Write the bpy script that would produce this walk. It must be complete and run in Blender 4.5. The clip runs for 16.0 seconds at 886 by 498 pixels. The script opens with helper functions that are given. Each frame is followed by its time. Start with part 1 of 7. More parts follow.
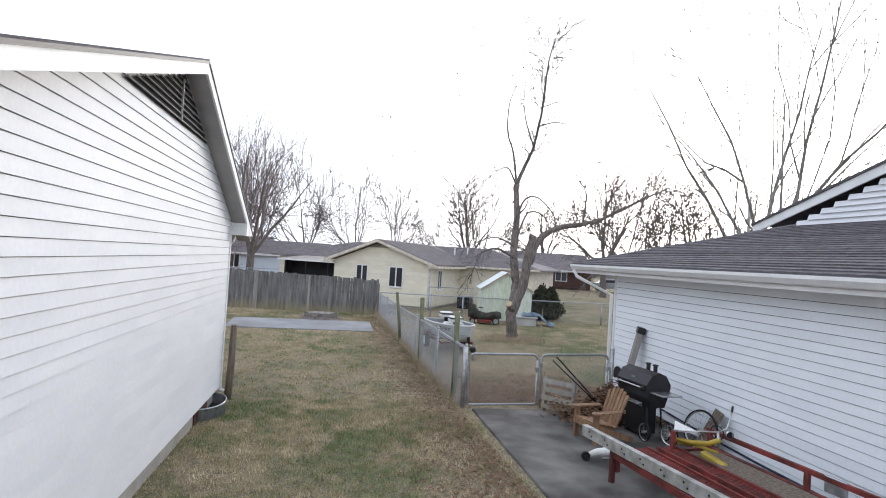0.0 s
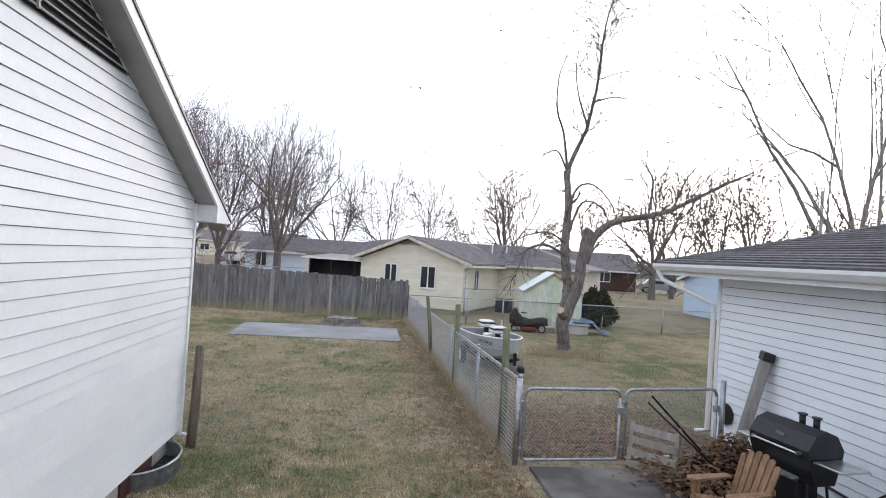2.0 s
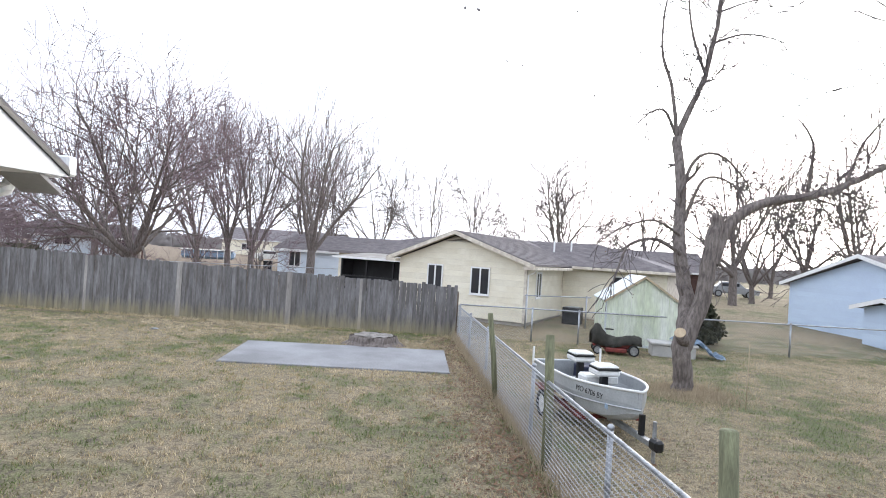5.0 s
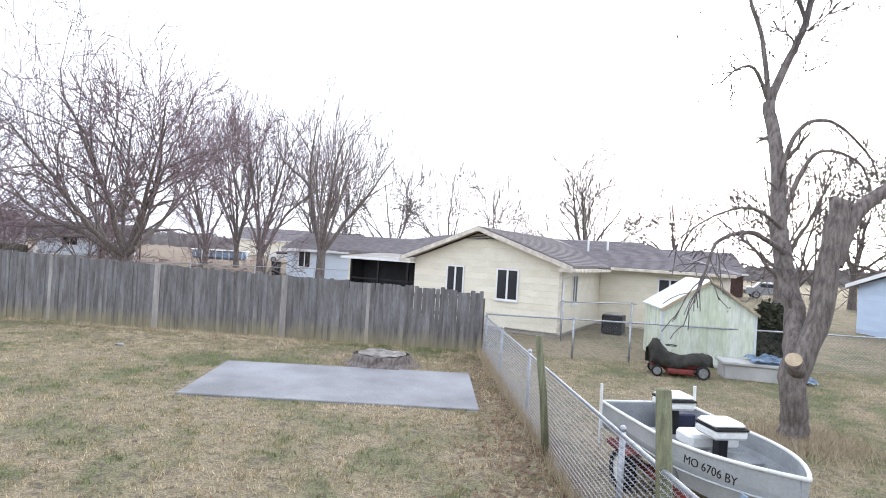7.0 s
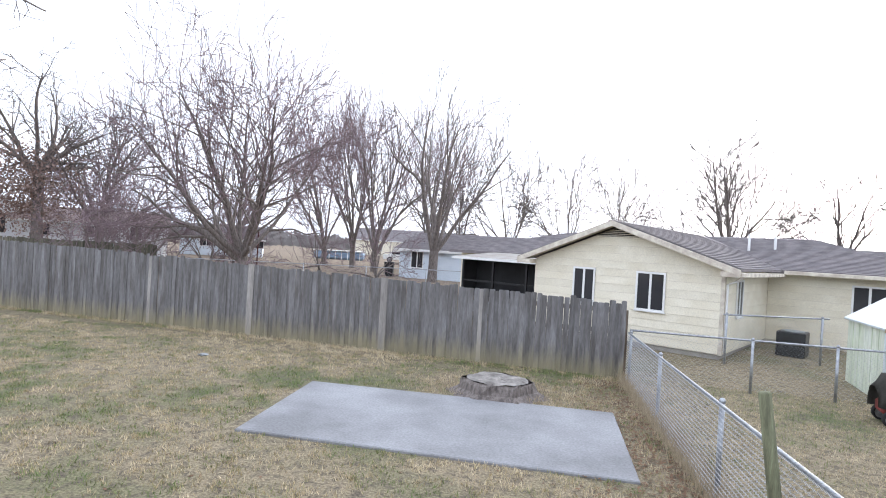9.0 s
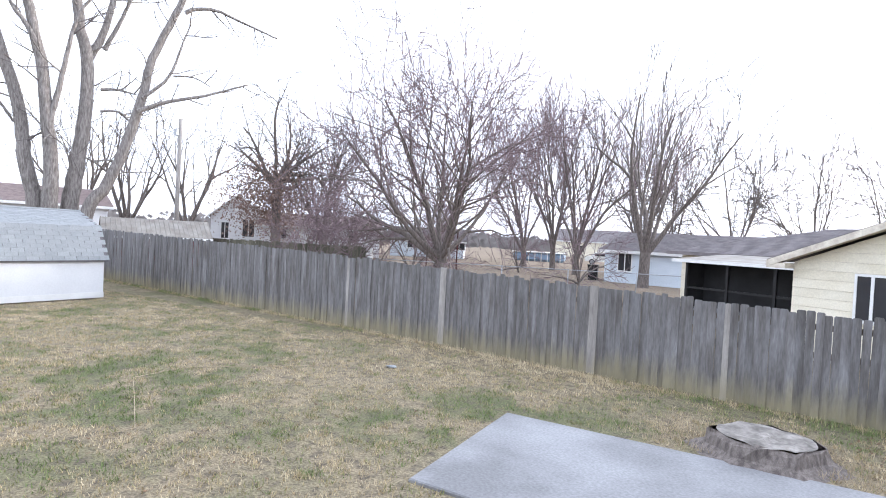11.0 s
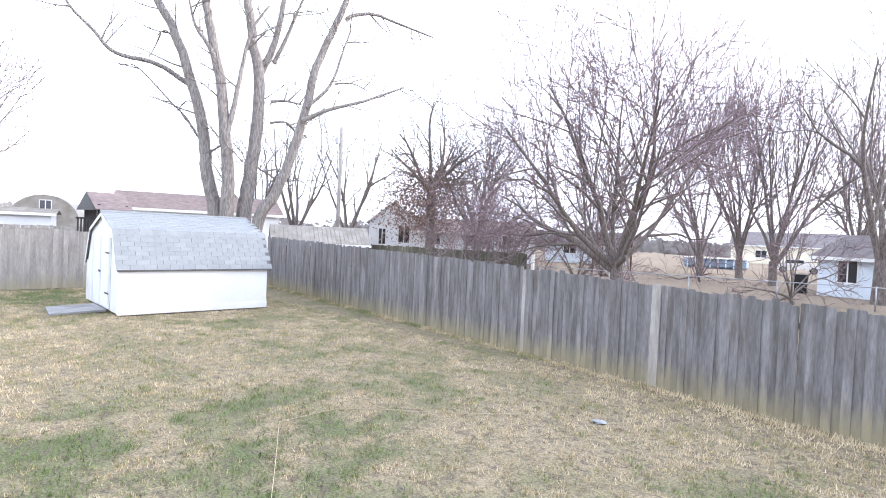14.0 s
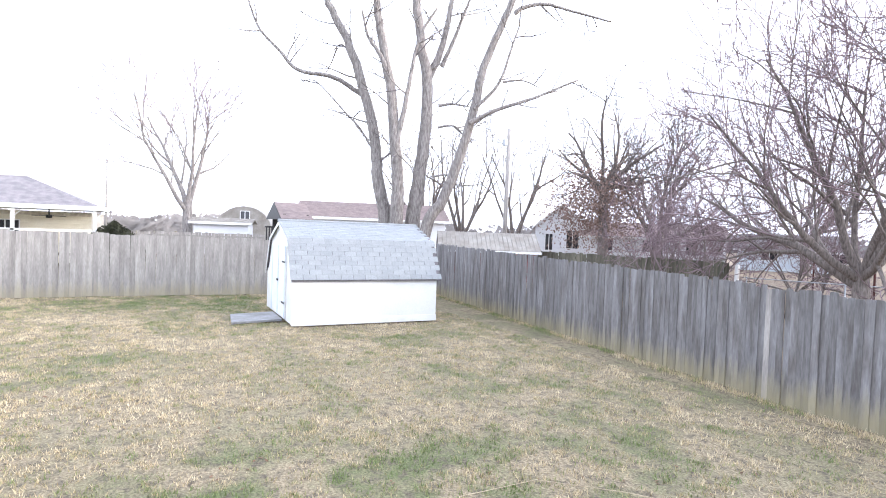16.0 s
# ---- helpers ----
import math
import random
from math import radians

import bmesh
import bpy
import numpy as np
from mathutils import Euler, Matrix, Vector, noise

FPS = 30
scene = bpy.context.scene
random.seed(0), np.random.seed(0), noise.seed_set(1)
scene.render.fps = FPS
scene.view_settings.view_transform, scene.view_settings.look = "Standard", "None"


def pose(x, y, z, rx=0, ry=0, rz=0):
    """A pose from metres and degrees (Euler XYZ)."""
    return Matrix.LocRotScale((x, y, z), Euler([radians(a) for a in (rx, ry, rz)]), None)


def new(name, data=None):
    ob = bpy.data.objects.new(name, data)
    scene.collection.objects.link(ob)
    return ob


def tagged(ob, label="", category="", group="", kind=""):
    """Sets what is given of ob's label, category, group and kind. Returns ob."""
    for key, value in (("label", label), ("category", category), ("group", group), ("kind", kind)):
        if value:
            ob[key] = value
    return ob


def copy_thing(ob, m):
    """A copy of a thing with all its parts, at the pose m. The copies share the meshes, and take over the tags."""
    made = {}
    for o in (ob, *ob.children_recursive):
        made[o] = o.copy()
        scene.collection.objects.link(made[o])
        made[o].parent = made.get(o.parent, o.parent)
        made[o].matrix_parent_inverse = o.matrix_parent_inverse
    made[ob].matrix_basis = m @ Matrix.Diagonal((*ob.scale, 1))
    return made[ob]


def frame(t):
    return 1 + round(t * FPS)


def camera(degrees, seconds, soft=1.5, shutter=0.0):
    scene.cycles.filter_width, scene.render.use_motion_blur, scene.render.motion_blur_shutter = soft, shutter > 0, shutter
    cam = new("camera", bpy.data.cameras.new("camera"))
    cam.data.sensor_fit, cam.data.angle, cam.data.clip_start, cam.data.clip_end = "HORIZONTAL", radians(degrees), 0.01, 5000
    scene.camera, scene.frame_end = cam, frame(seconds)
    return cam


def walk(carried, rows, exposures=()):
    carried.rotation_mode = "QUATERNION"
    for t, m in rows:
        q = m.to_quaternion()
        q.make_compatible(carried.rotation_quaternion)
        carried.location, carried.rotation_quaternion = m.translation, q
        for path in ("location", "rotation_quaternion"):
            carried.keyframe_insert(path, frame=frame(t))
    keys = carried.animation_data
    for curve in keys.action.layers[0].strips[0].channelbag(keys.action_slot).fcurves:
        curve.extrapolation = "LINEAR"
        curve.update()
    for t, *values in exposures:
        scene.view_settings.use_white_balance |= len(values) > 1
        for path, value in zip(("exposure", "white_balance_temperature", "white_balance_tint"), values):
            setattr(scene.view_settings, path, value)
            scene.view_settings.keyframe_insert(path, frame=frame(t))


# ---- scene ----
cam = camera(77.2, 16.0, 1.0)
METRES, EYE, TILT, LEAN, TURN = 18.13, 2.45, -1.7, -0.3, -10.3
ROWS = [
    (0.0, 0.0, 0.0, 0.0, -0.16, 2.79, -3.23),
    (0.5, -0.001, 0.0346, 0.0019, 0.61, 2.68, -3.36),
    (1.0, -0.0003, 0.071, 0.0024, 1.55, 2.65, -3.33),
    (1.5, -0.0023, 0.1097, 0.0023, 1.9, 2.62, -3.35),
    (2.0, -0.0068, 0.1456, 0.002, 3.36, 2.51, -3.46),
    (2.5, -0.0121, 0.1861, 0.0019, 4.29, 2.44, -3.51),
    (3.0, -0.0175, 0.224, 0.0022, 6.31, 2.34, -3.52),
    (3.5, -0.0246, 0.2662, 0.0035, 7.25, 2.28, -3.6),
    (4.0, -0.0317, 0.3044, 0.0045, 7.72, 2.26, -3.65),
    (6.5, -0.0663, 0.4854, 0.0091, 7.84, 2.19, -3.36),
    (7.0, -0.0734, 0.5191, 0.0099, 9.51, 2.13, -3.41),
    (7.5, -0.0808, 0.5548, 0.011, 9.88, 2.11, -3.42),
    (8.0, -0.0889, 0.586, 0.0114, 11.73, 2.0, -3.43),
    (8.5, -0.0991, 0.6188, 0.0114, 15.14, 1.82, -3.51),
    (9.0, -0.1094, 0.6471, 0.0117, 21.39, 1.45, -3.7),
    (9.5, -0.1207, 0.6746, 0.012, 29.73, 0.92, -3.84),
    (12.0, -0.1976, 0.7543, 0.0141, 46.25, 0.08, -3.91),
    (12.5, -0.2171, 0.7639, 0.0146, 49.72, -0.08, -3.92),
    (13.0, -0.2392, 0.7736, 0.0149, 52.28, -0.16, -3.9),
    (13.5, -0.261, 0.7817, 0.015, 54.48, -0.24, -3.84),
    (14.0, -0.286, 0.79, 0.0154, 56.98, -0.29, -3.79),
    (14.5, -0.3105, 0.7978, 0.016, 59.63, -0.35, -3.85),
    (15.0, -0.3391, 0.8042, 0.0164, 64.65, -0.52, -3.75),
    (15.5, -0.3664, 0.8098, 0.0174, 69.68, -0.73, -3.69),
    (16.0, -0.3873, 0.8119, 0.0183, 73.54, -0.85, -3.62),
]
walk(cam, [(t, pose(0, 0, EYE, TILT, LEAN, TURN) @ pose(METRES * x, METRES * y, METRES * z, 90 + pitch, roll, yaw)) for t, x, y, z, yaw, pitch, roll in ROWS],
     [(0.0, 0.6, 6500, 10), (2.5, 0.56, 6500, 10), (4.0, 0.82, 6500, 10), (7.0, 1.18, 6450, 11), (9.0, 1.1, 6400, 11), (12.0, 1.45, 6250, 12), (16.0, 1.68, 6250, 13)])

# ---- light ----
SUN_AZ, SUN_EL = 38.0, 9.0
world = bpy.data.worlds.new("world")
scene.world = world
world.use_nodes = True
wn = world.node_tree
sky = wn.nodes.new("ShaderNodeTexSky")
sky.sky_type = "NISHITA"
sky.sun_disc = False
sky.sun_elevation, sky.sun_rotation = radians(SUN_EL), radians(SUN_AZ)
sky.air_density, sky.dust_density, sky.ozone_density = 1.0, 4.0, 1.0
haze = wn.nodes.new("ShaderNodeHueSaturation")
haze.inputs["Saturation"].default_value = 0.22
wn.links.new(sky.outputs[0], haze.inputs["Color"])
veil = wn.nodes.new("ShaderNodeMix")
veil.data_type, veil.blend_type = "RGBA", "ADD"
veil.inputs["Factor"].default_value = 1.0
veil.inputs["B"].default_value = (6.7, 7.4, 8.8, 1)
wn.links.new(haze.outputs[0], veil.inputs["A"])
wn.links.new(veil.outputs["Result"], wn.nodes["Background"].inputs[0])
wn.nodes["Background"].inputs[1].default_value = 0.1
sun = new("sun", bpy.data.lights.new("sun", "SUN"))
sun.data.energy, sun.data.angle, sun.data.color = 0.9, radians(10), (1.0, 0.9, 0.78)
to_sun = Vector((math.sin(radians(SUN_AZ)) * math.cos(radians(SUN_EL)), math.cos(radians(SUN_AZ)) * math.cos(radians(SUN_EL)), math.sin(radians(SUN_EL))))
sun.matrix_world = Matrix.Translation((20, 30, 30)) @ to_sun.to_track_quat("Z", "Y").to_matrix().to_4x4()

# ---- materials ----


def material(name, base, rough=0.7, metal=0.0, dark=None, scale=6.0, mix=0.5, fine=60.0, bump=0.3, piece=0.0, stretch=(1, 1, 1), spec=0.4, moss=None):
    """Base colour broken up by a coarse and a fine noise, with relief; piece: spread of value from object to object."""
    m = bpy.data.materials.new(name)
    m.use_nodes = True
    t = m.node_tree
    b = t.nodes["Principled BSDF"]
    b.inputs["Roughness"].default_value, b.inputs["Metallic"].default_value = rough, metal
    b.inputs["Specular IOR Level"].default_value = spec
    co = t.nodes.new("ShaderNodeTexCoord")
    mp = t.nodes.new("ShaderNodeMapping")
    mp.inputs["Scale"].default_value = stretch
    t.links.new(co.outputs["Object"], mp.inputs[0])
    info = t.nodes.new("ShaderNodeObjectInfo")
    off = t.nodes.new("ShaderNodeVectorMath")
    off.operation = "ADD"
    shift = t.nodes.new("ShaderNodeMath")
    shift.operation = "MULTIPLY"
    shift.inputs[1].default_value = 37.0
    t.links.new(info.outputs["Random"], shift.inputs[0])
    t.links.new(mp.outputs[0], off.inputs[0])
    t.links.new(shift.outputs[0], off.inputs[1])
    n1 = t.nodes.new("ShaderNodeTexNoise")
    n1.inputs["Scale"].default_value, n1.inputs["Detail"].default_value = scale, 5
    n2 = t.nodes.new("ShaderNodeTexNoise")
    n2.inputs["Scale"].default_value, n2.inputs["Detail"].default_value = fine, 4
    for n in (n1, n2):
        t.links.new(off.outputs[0], n.inputs["Vector"])
    ramp = t.nodes.new("ShaderNodeValToRGB")
    ramp.color_ramp.elements[0].position, ramp.color_ramp.elements[1].position = 0.35, 0.68
    d = dark or tuple(c * 0.72 for c in base)
    ramp.color_ramp.elements[0].color, ramp.color_ramp.elements[1].color = (*d, 1), (*base, 1)
    t.links.new(n1.outputs["Fac"], ramp.inputs[0])
    mx = t.nodes.new("ShaderNodeMix")
    mx.data_type, mx.blend_type = "RGBA", "MULTIPLY"
    mx.inputs["Factor"].default_value = mix
    t.links.new(ramp.outputs[0], mx.inputs["A"])
    r2 = t.nodes.new("ShaderNodeMapRange")
    r2.inputs["From Min"].default_value, r2.inputs["From Max"].default_value = 0.3, 0.7
    r2.inputs["To Min"].default_value, r2.inputs["To Max"].default_value = 0.6, 1.15
    t.links.new(n2.outputs["Fac"], r2.inputs[0])
    t.links.new(r2.outputs[0], mx.inputs["B"])
    hsv = t.nodes.new("ShaderNodeHueSaturation")
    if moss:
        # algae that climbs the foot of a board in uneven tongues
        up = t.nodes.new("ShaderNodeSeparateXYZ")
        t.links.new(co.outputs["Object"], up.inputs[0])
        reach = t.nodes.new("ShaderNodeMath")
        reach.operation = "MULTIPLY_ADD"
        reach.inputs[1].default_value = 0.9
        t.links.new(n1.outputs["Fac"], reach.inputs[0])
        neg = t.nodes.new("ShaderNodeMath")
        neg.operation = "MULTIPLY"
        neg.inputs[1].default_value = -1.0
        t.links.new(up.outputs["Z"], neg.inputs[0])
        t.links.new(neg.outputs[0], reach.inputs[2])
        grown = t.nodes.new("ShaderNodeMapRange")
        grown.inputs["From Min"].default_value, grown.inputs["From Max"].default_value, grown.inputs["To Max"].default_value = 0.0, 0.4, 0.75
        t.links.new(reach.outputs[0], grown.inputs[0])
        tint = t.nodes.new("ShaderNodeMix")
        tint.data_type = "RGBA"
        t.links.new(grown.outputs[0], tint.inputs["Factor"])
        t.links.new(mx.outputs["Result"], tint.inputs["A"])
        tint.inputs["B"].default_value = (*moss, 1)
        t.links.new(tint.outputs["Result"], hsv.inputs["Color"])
    else:
        t.links.new(mx.outputs["Result"], hsv.inputs["Color"])
    if piece:
        r3 = t.nodes.new("ShaderNodeMapRange")
        r3.inputs["To Min"].default_value, r3.inputs["To Max"].default_value = 1 - piece, 1 + piece
        t.links.new(info.outputs["Random"], r3.inputs[0])
        t.links.new(r3.outputs[0], hsv.inputs["Value"])
    t.links.new(hsv.outputs[0], b.inputs["Base Color"])
    if bump:
        bp = t.nodes.new("ShaderNodeBump")
        bp.inputs["Strength"].default_value, bp.inputs["Distance"].default_value = bump, 0.006
        t.links.new(n2.outputs["Fac"], bp.inputs["Height"])
        t.links.new(bp.outputs[0], b.inputs["Normal"])
    return m


WHITE_SIDING = material("white_siding", (0.75, 0.755, 0.77), 0.5, dark=(0.68, 0.69, 0.71), scale=1.2, mix=0.12, fine=30, bump=0.05, piece=0.015)
GARAGE_SIDING = material("white_vinyl", (0.88, 0.91, 0.95), 0.5, dark=(0.82, 0.85, 0.89), scale=1.2, mix=0.1, fine=30, bump=0.05, piece=0.01)
WHITE_TRIM = material("white_trim", (0.82, 0.82, 0.81), 0.45, dark=(0.74, 0.74, 0.73), scale=3, mix=0.15, fine=40, bump=0.05)
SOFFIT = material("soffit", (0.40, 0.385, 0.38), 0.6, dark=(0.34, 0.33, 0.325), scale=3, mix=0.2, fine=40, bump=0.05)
YELLOW_SIDING = material("yellow_siding", (0.82, 0.77, 0.64), 0.65, dark=(0.73, 0.67, 0.53), scale=1.5, mix=0.25, fine=30, bump=0.1, piece=0.03)
YELLOW_TRIM = material("yellow_trim", (0.76, 0.71, 0.60), 0.65, dark=(0.50, 0.43, 0.36), scale=5, mix=0.3, fine=30, bump=0.1)
BLUE_SIDING = material("blue_siding", (0.55, 0.66, 0.80), 0.6, dark=(0.50, 0.60, 0.75), scale=1.0, mix=0.2, fine=30, bump=0.05, piece=0.02)
PALE_BLUE = material("pale_siding", (0.70, 0.76, 0.82), 0.6, scale=1.0, mix=0.2, fine=30, bump=0.05, dark=(0.62, 0.69, 0.76))
SHINGLE = material("shingle", (0.17, 0.155, 0.165), 0.9, dark=(0.105, 0.095, 0.105), scale=9, mix=0.6, fine=160, bump=0.5, piece=0.28)
SHINGLE_TAN = material("shingle_weathered", (0.23, 0.205, 0.205), 0.9, dark=(0.155, 0.14, 0.145), scale=3, mix=0.5, fine=90, bump=0.5, piece=0.2)
SHINGLE_GREY = material("shingle_grey", (0.30, 0.315, 0.325), 0.9, dark=(0.25, 0.265, 0.275), scale=3, mix=0.5, fine=60, bump=0.4, piece=0.05)
SHINGLE_RED = material("shingle_red", (0.30, 0.235, 0.22), 0.9, dark=(0.22, 0.17, 0.16), scale=3, mix=0.4, fine=60, bump=0.4)
CONCRETE = material("concrete", (0.345, 0.345, 0.355), 0.85, dark=(0.21, 0.208, 0.212), scale=0.9, mix=0.55, fine=34, bump=0.25)
CONCRETE_DARK = material("concrete_stained", (0.20, 0.187, 0.172), 0.85, dark=(0.062, 0.056, 0.052), scale=1.8, mix=0.6, fine=70, bump=0.25)
FOUNDATION = material("foundation", (0.44, 0.41, 0.37), 0.9, dark=(0.32, 0.30, 0.27), scale=4, mix=0.4, fine=60, bump=0.4)
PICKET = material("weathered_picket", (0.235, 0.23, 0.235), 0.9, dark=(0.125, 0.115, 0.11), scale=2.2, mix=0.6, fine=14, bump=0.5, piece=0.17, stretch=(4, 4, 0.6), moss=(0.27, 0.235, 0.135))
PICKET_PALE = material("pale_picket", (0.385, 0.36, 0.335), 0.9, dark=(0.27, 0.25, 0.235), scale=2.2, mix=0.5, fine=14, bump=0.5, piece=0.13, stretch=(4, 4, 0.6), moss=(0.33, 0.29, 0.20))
RAMP_WOOD = material("ramp_plywood", (0.31, 0.31, 0.32), 0.9, dark=(0.2, 0.195, 0.19), scale=3, mix=0.5, fine=20, bump=0.4)
POST_WOOD = material("post_wood", (0.26, 0.21, 0.16), 0.9, dark=(0.12, 0.095, 0.075), scale=4, mix=0.6, fine=30, bump=0.7, stretch=(8, 8, 0.6))
POST_GREEN = material("mossy_post", (0.24, 0.25, 0.15), 0.9, dark=(0.13, 0.13, 0.08), scale=4, mix=0.6, fine=30, bump=0.6, stretch=(8, 8, 0.8))
CEDAR = material("cedar", (0.34, 0.20, 0.115), 0.75, dark=(0.20, 0.115, 0.065), scale=3, mix=0.5, fine=26, bump=0.35, piece=0.12, stretch=(8, 8, 0.8))
GALV = material("galvanised", (0.46, 0.48, 0.50), 0.42, 0.75, dark=(0.30, 0.31, 0.33), scale=14, mix=0.4, fine=90, bump=0.1)
WIRE = material("wire", (0.52, 0.54, 0.57), 0.45, 0.35, scale=14, mix=0.3, fine=90, bump=0)
BARK = material("bark", (0.25, 0.215, 0.195), 0.95, dark=(0.11, 0.092, 0.083), scale=7, mix=0.7, fine=40, bump=0.9, stretch=(3, 3, 0.7))
BARK_GREY = material("grey_bark", (0.36, 0.33, 0.31), 0.95, dark=(0.16, 0.14, 0.13), scale=6, mix=0.7, fine=40, bump=0.9, stretch=(3, 3, 0.6))
TWIG = material("twig", (0.18, 0.155, 0.152), 0.95, dark=(0.11, 0.093, 0.091), scale=3, mix=0.4, fine=30, bump=0)
TWIG_RED = material("reddish_twig", (0.27, 0.20, 0.21), 0.95, dark=(0.17, 0.125, 0.135), scale=3, mix=0.4, fine=30, bump=0)
CUT_WOOD = material("cut_wood", (0.50, 0.40, 0.27), 0.85, dark=(0.36, 0.27, 0.18), scale=5, mix=0.4, fine=40, bump=0.3)
STUMP_TOP = material("stump_top", (0.36, 0.33, 0.30), 0.95, dark=(0.16, 0.145, 0.13), scale=5, mix=0.6, fine=30, bump=0.9)
BLACK = material("black_enamel", (0.018, 0.018, 0.02), 0.42, 0.0, dark=(0.012, 0.012, 0.013), scale=6, mix=0.4, fine=60, bump=0.08)
RUBBER = material("rubber", (0.02, 0.02, 0.02), 0.85, scale=6, mix=0.3, fine=60, bump=0.2)
STEEL = material("steel", (0.62, 0.62, 0.62), 0.3, 0.9, scale=8, mix=0.25, fine=90, bump=0.05)
ALU = material("aluminium", (0.52, 0.51, 0.48), 0.6, 0.3, dark=(0.29, 0.285, 0.265), scale=8, mix=0.3, fine=60, bump=0.1)
RED_PAINT = material("red_paint", (0.26, 0.045, 0.038), 0.65, dark=(0.09, 0.025, 0.02), scale=5, mix=0.5, fine=50, bump=0.3)
MAROON = material("maroon_metal", (0.09, 0.025, 0.022), 0.55, dark=(0.06, 0.018, 0.016), scale=3, mix=0.4, fine=40, bump=0.15)
BRICK_RED = material("red_brick", (0.105, 0.06, 0.05), 0.9, dark=(0.07, 0.04, 0.035), scale=3, mix=0.5, fine=30, bump=0.4)
YELLOW_PLASTIC = material("yellow_plastic", (0.50, 0.36, 0.05), 0.45, scale=5, mix=0.3, fine=50, bump=0.05)
WHITE_PLASTIC = material("white_plastic", (0.80, 0.80, 0.78), 0.45, dark=(0.66, 0.66, 0.63), scale=4, mix=0.25, fine=40, bump=0.05)
HULL = material("hull_grey", (0.52, 0.54, 0.55), 0.45, 0.2, dark=(0.42, 0.44, 0.45), scale=2.5, mix=0.3, fine=40, bump=0.08)
HULL_IN = material("hull_inside", (0.36, 0.38, 0.39), 0.6, 0.1, dark=(0.24, 0.25, 0.26), scale=3, mix=0.4, fine=40, bump=0.15)
NAVY = material("navy", (0.03, 0.035, 0.07), 0.7, scale=4, mix=0.3, fine=40, bump=0.1)
CANVAS = material("canvas", (0.115, 0.11, 0.095), 0.95, dark=(0.075, 0.072, 0.063), scale=5, mix=0.4, fine=80, bump=0.5)
TARP = material("tarp", (0.42, 0.54, 0.66), 0.5, dark=(0.24, 0.33, 0.45), scale=5, mix=0.3, fine=40, bump=0.3)
POLY = material("greenhouse_sheet", (0.74, 0.77, 0.69), 0.5, dark=(0.60, 0.66, 0.50), scale=1.6, mix=0.45, fine=9, bump=0.15, stretch=(2.5, 2.5, 0.5))
POLY_ROOF = material("roof_sheet", (0.66, 0.71, 0.72), 0.4, dark=(0.55, 0.60, 0.60), scale=2, mix=0.3, fine=20, bump=0.1)
EVERGREEN = material("evergreen", (0.06, 0.062, 0.035), 0.9, dark=(0.03, 0.032, 0.018), scale=4, mix=0.5, fine=20, bump=0.3)
DEAD_LEAF = material("dead_leaf", (0.23, 0.13, 0.075), 0.9, dark=(0.11, 0.065, 0.04), scale=14, mix=0.4, fine=40, bump=0)
VINE_LEAF = material("dry_vine", (0.31, 0.21, 0.175), 0.9, dark=(0.2, 0.145, 0.125), scale=3, mix=0.4, fine=40, bump=0)
# near-black colour standing in for the shade inside vents and porch
INSIDE_SHADE = material("interior_shade", (0.03, 0.03, 0.032), 0.9, scale=3, mix=0.3, fine=30, bump=0)
METAL_ROOF = material("ribbed_roof", (0.36, 0.335, 0.30), 0.6, 0.2, dark=(0.25, 0.22, 0.19), scale=2, mix=0.4, fine=30, bump=0.15)
STRAW = material("dry_straw", (0.52, 0.43, 0.30), 0.95, dark=(0.36, 0.29, 0.20), scale=6, mix=0.4, fine=40, bump=0)
PALE_CONCRETE = material("pale_concrete", (0.52, 0.51, 0.49), 0.85, dark=(0.40, 0.39, 0.37), scale=2, mix=0.3, fine=60, bump=0.2)
POOL_BLUE = material("pool_blue", (0.27, 0.38, 0.52), 0.5, scale=3, mix=0.3, fine=40, bump=0)


def glass(name, tint, rough=0.06):
    m = material(name, tint, rough, scale=0.8, mix=0.1, fine=10, bump=0.02, spec=0.6)
    return m


# dark wall backing, coloured for the shade and dirt in the board gaps
SIDING_JOINT = material("shadowed_joint", (0.16, 0.16, 0.16), 0.95, dark=(0.11, 0.105, 0.10), scale=2, mix=0.4, fine=20, bump=0)
PANE = glass("window_pane", (0.05, 0.05, 0.055))

# ---- mesh helpers ----


def mesh_of(name, bm, mat, smooth=False):
    me = bpy.data.meshes.new(name)
    bm.to_mesh(me)
    bm.free()
    me.materials.append(mat)
    if smooth:
        me.shade_smooth()
    return me


def part(name, bm, mat, parent, label="", smooth=False):
    ob = new(name, mesh_of(name, bm, mat, smooth))
    ob.parent = parent
    if label:
        ob["label"] = label
    return ob


def piece(name, me, parent, m=None):
    ob = new(name, me)
    ob.parent = parent
    if m is not None:
        ob.matrix_basis = m
    return ob


def thing(name, m, label, category, group="", kind=""):
    ob = new(name)
    ob.matrix_basis = m
    ob.empty_display_size = 0.1
    return tagged(ob, label, category, group, kind)


def box(bm, lo, hi, m=None, bevel=0.0):
    c = [(a + b) / 2 for a, b in zip(lo, hi)]
    s = [abs(b - a) for a, b in zip(lo, hi)]
    r = bmesh.ops.create_cube(bm, size=1, matrix=Matrix.Translation(c) @ Matrix.Diagonal((*s, 1)))
    if bevel:
        es = {e for v in r["verts"] for e in v.link_edges}
        r2 = bmesh.ops.bevel(bm, geom=list(es), offset=bevel, segments=1, affect="EDGES", profile=0.5)
        vs = list({v for f in r2["faces"] for v in f.verts} | {v for v in r["verts"] if v.is_valid})
    else:
        vs = r["verts"]
    if m is not None:
        bmesh.ops.transform(bm, matrix=m, verts=vs)
    return bm


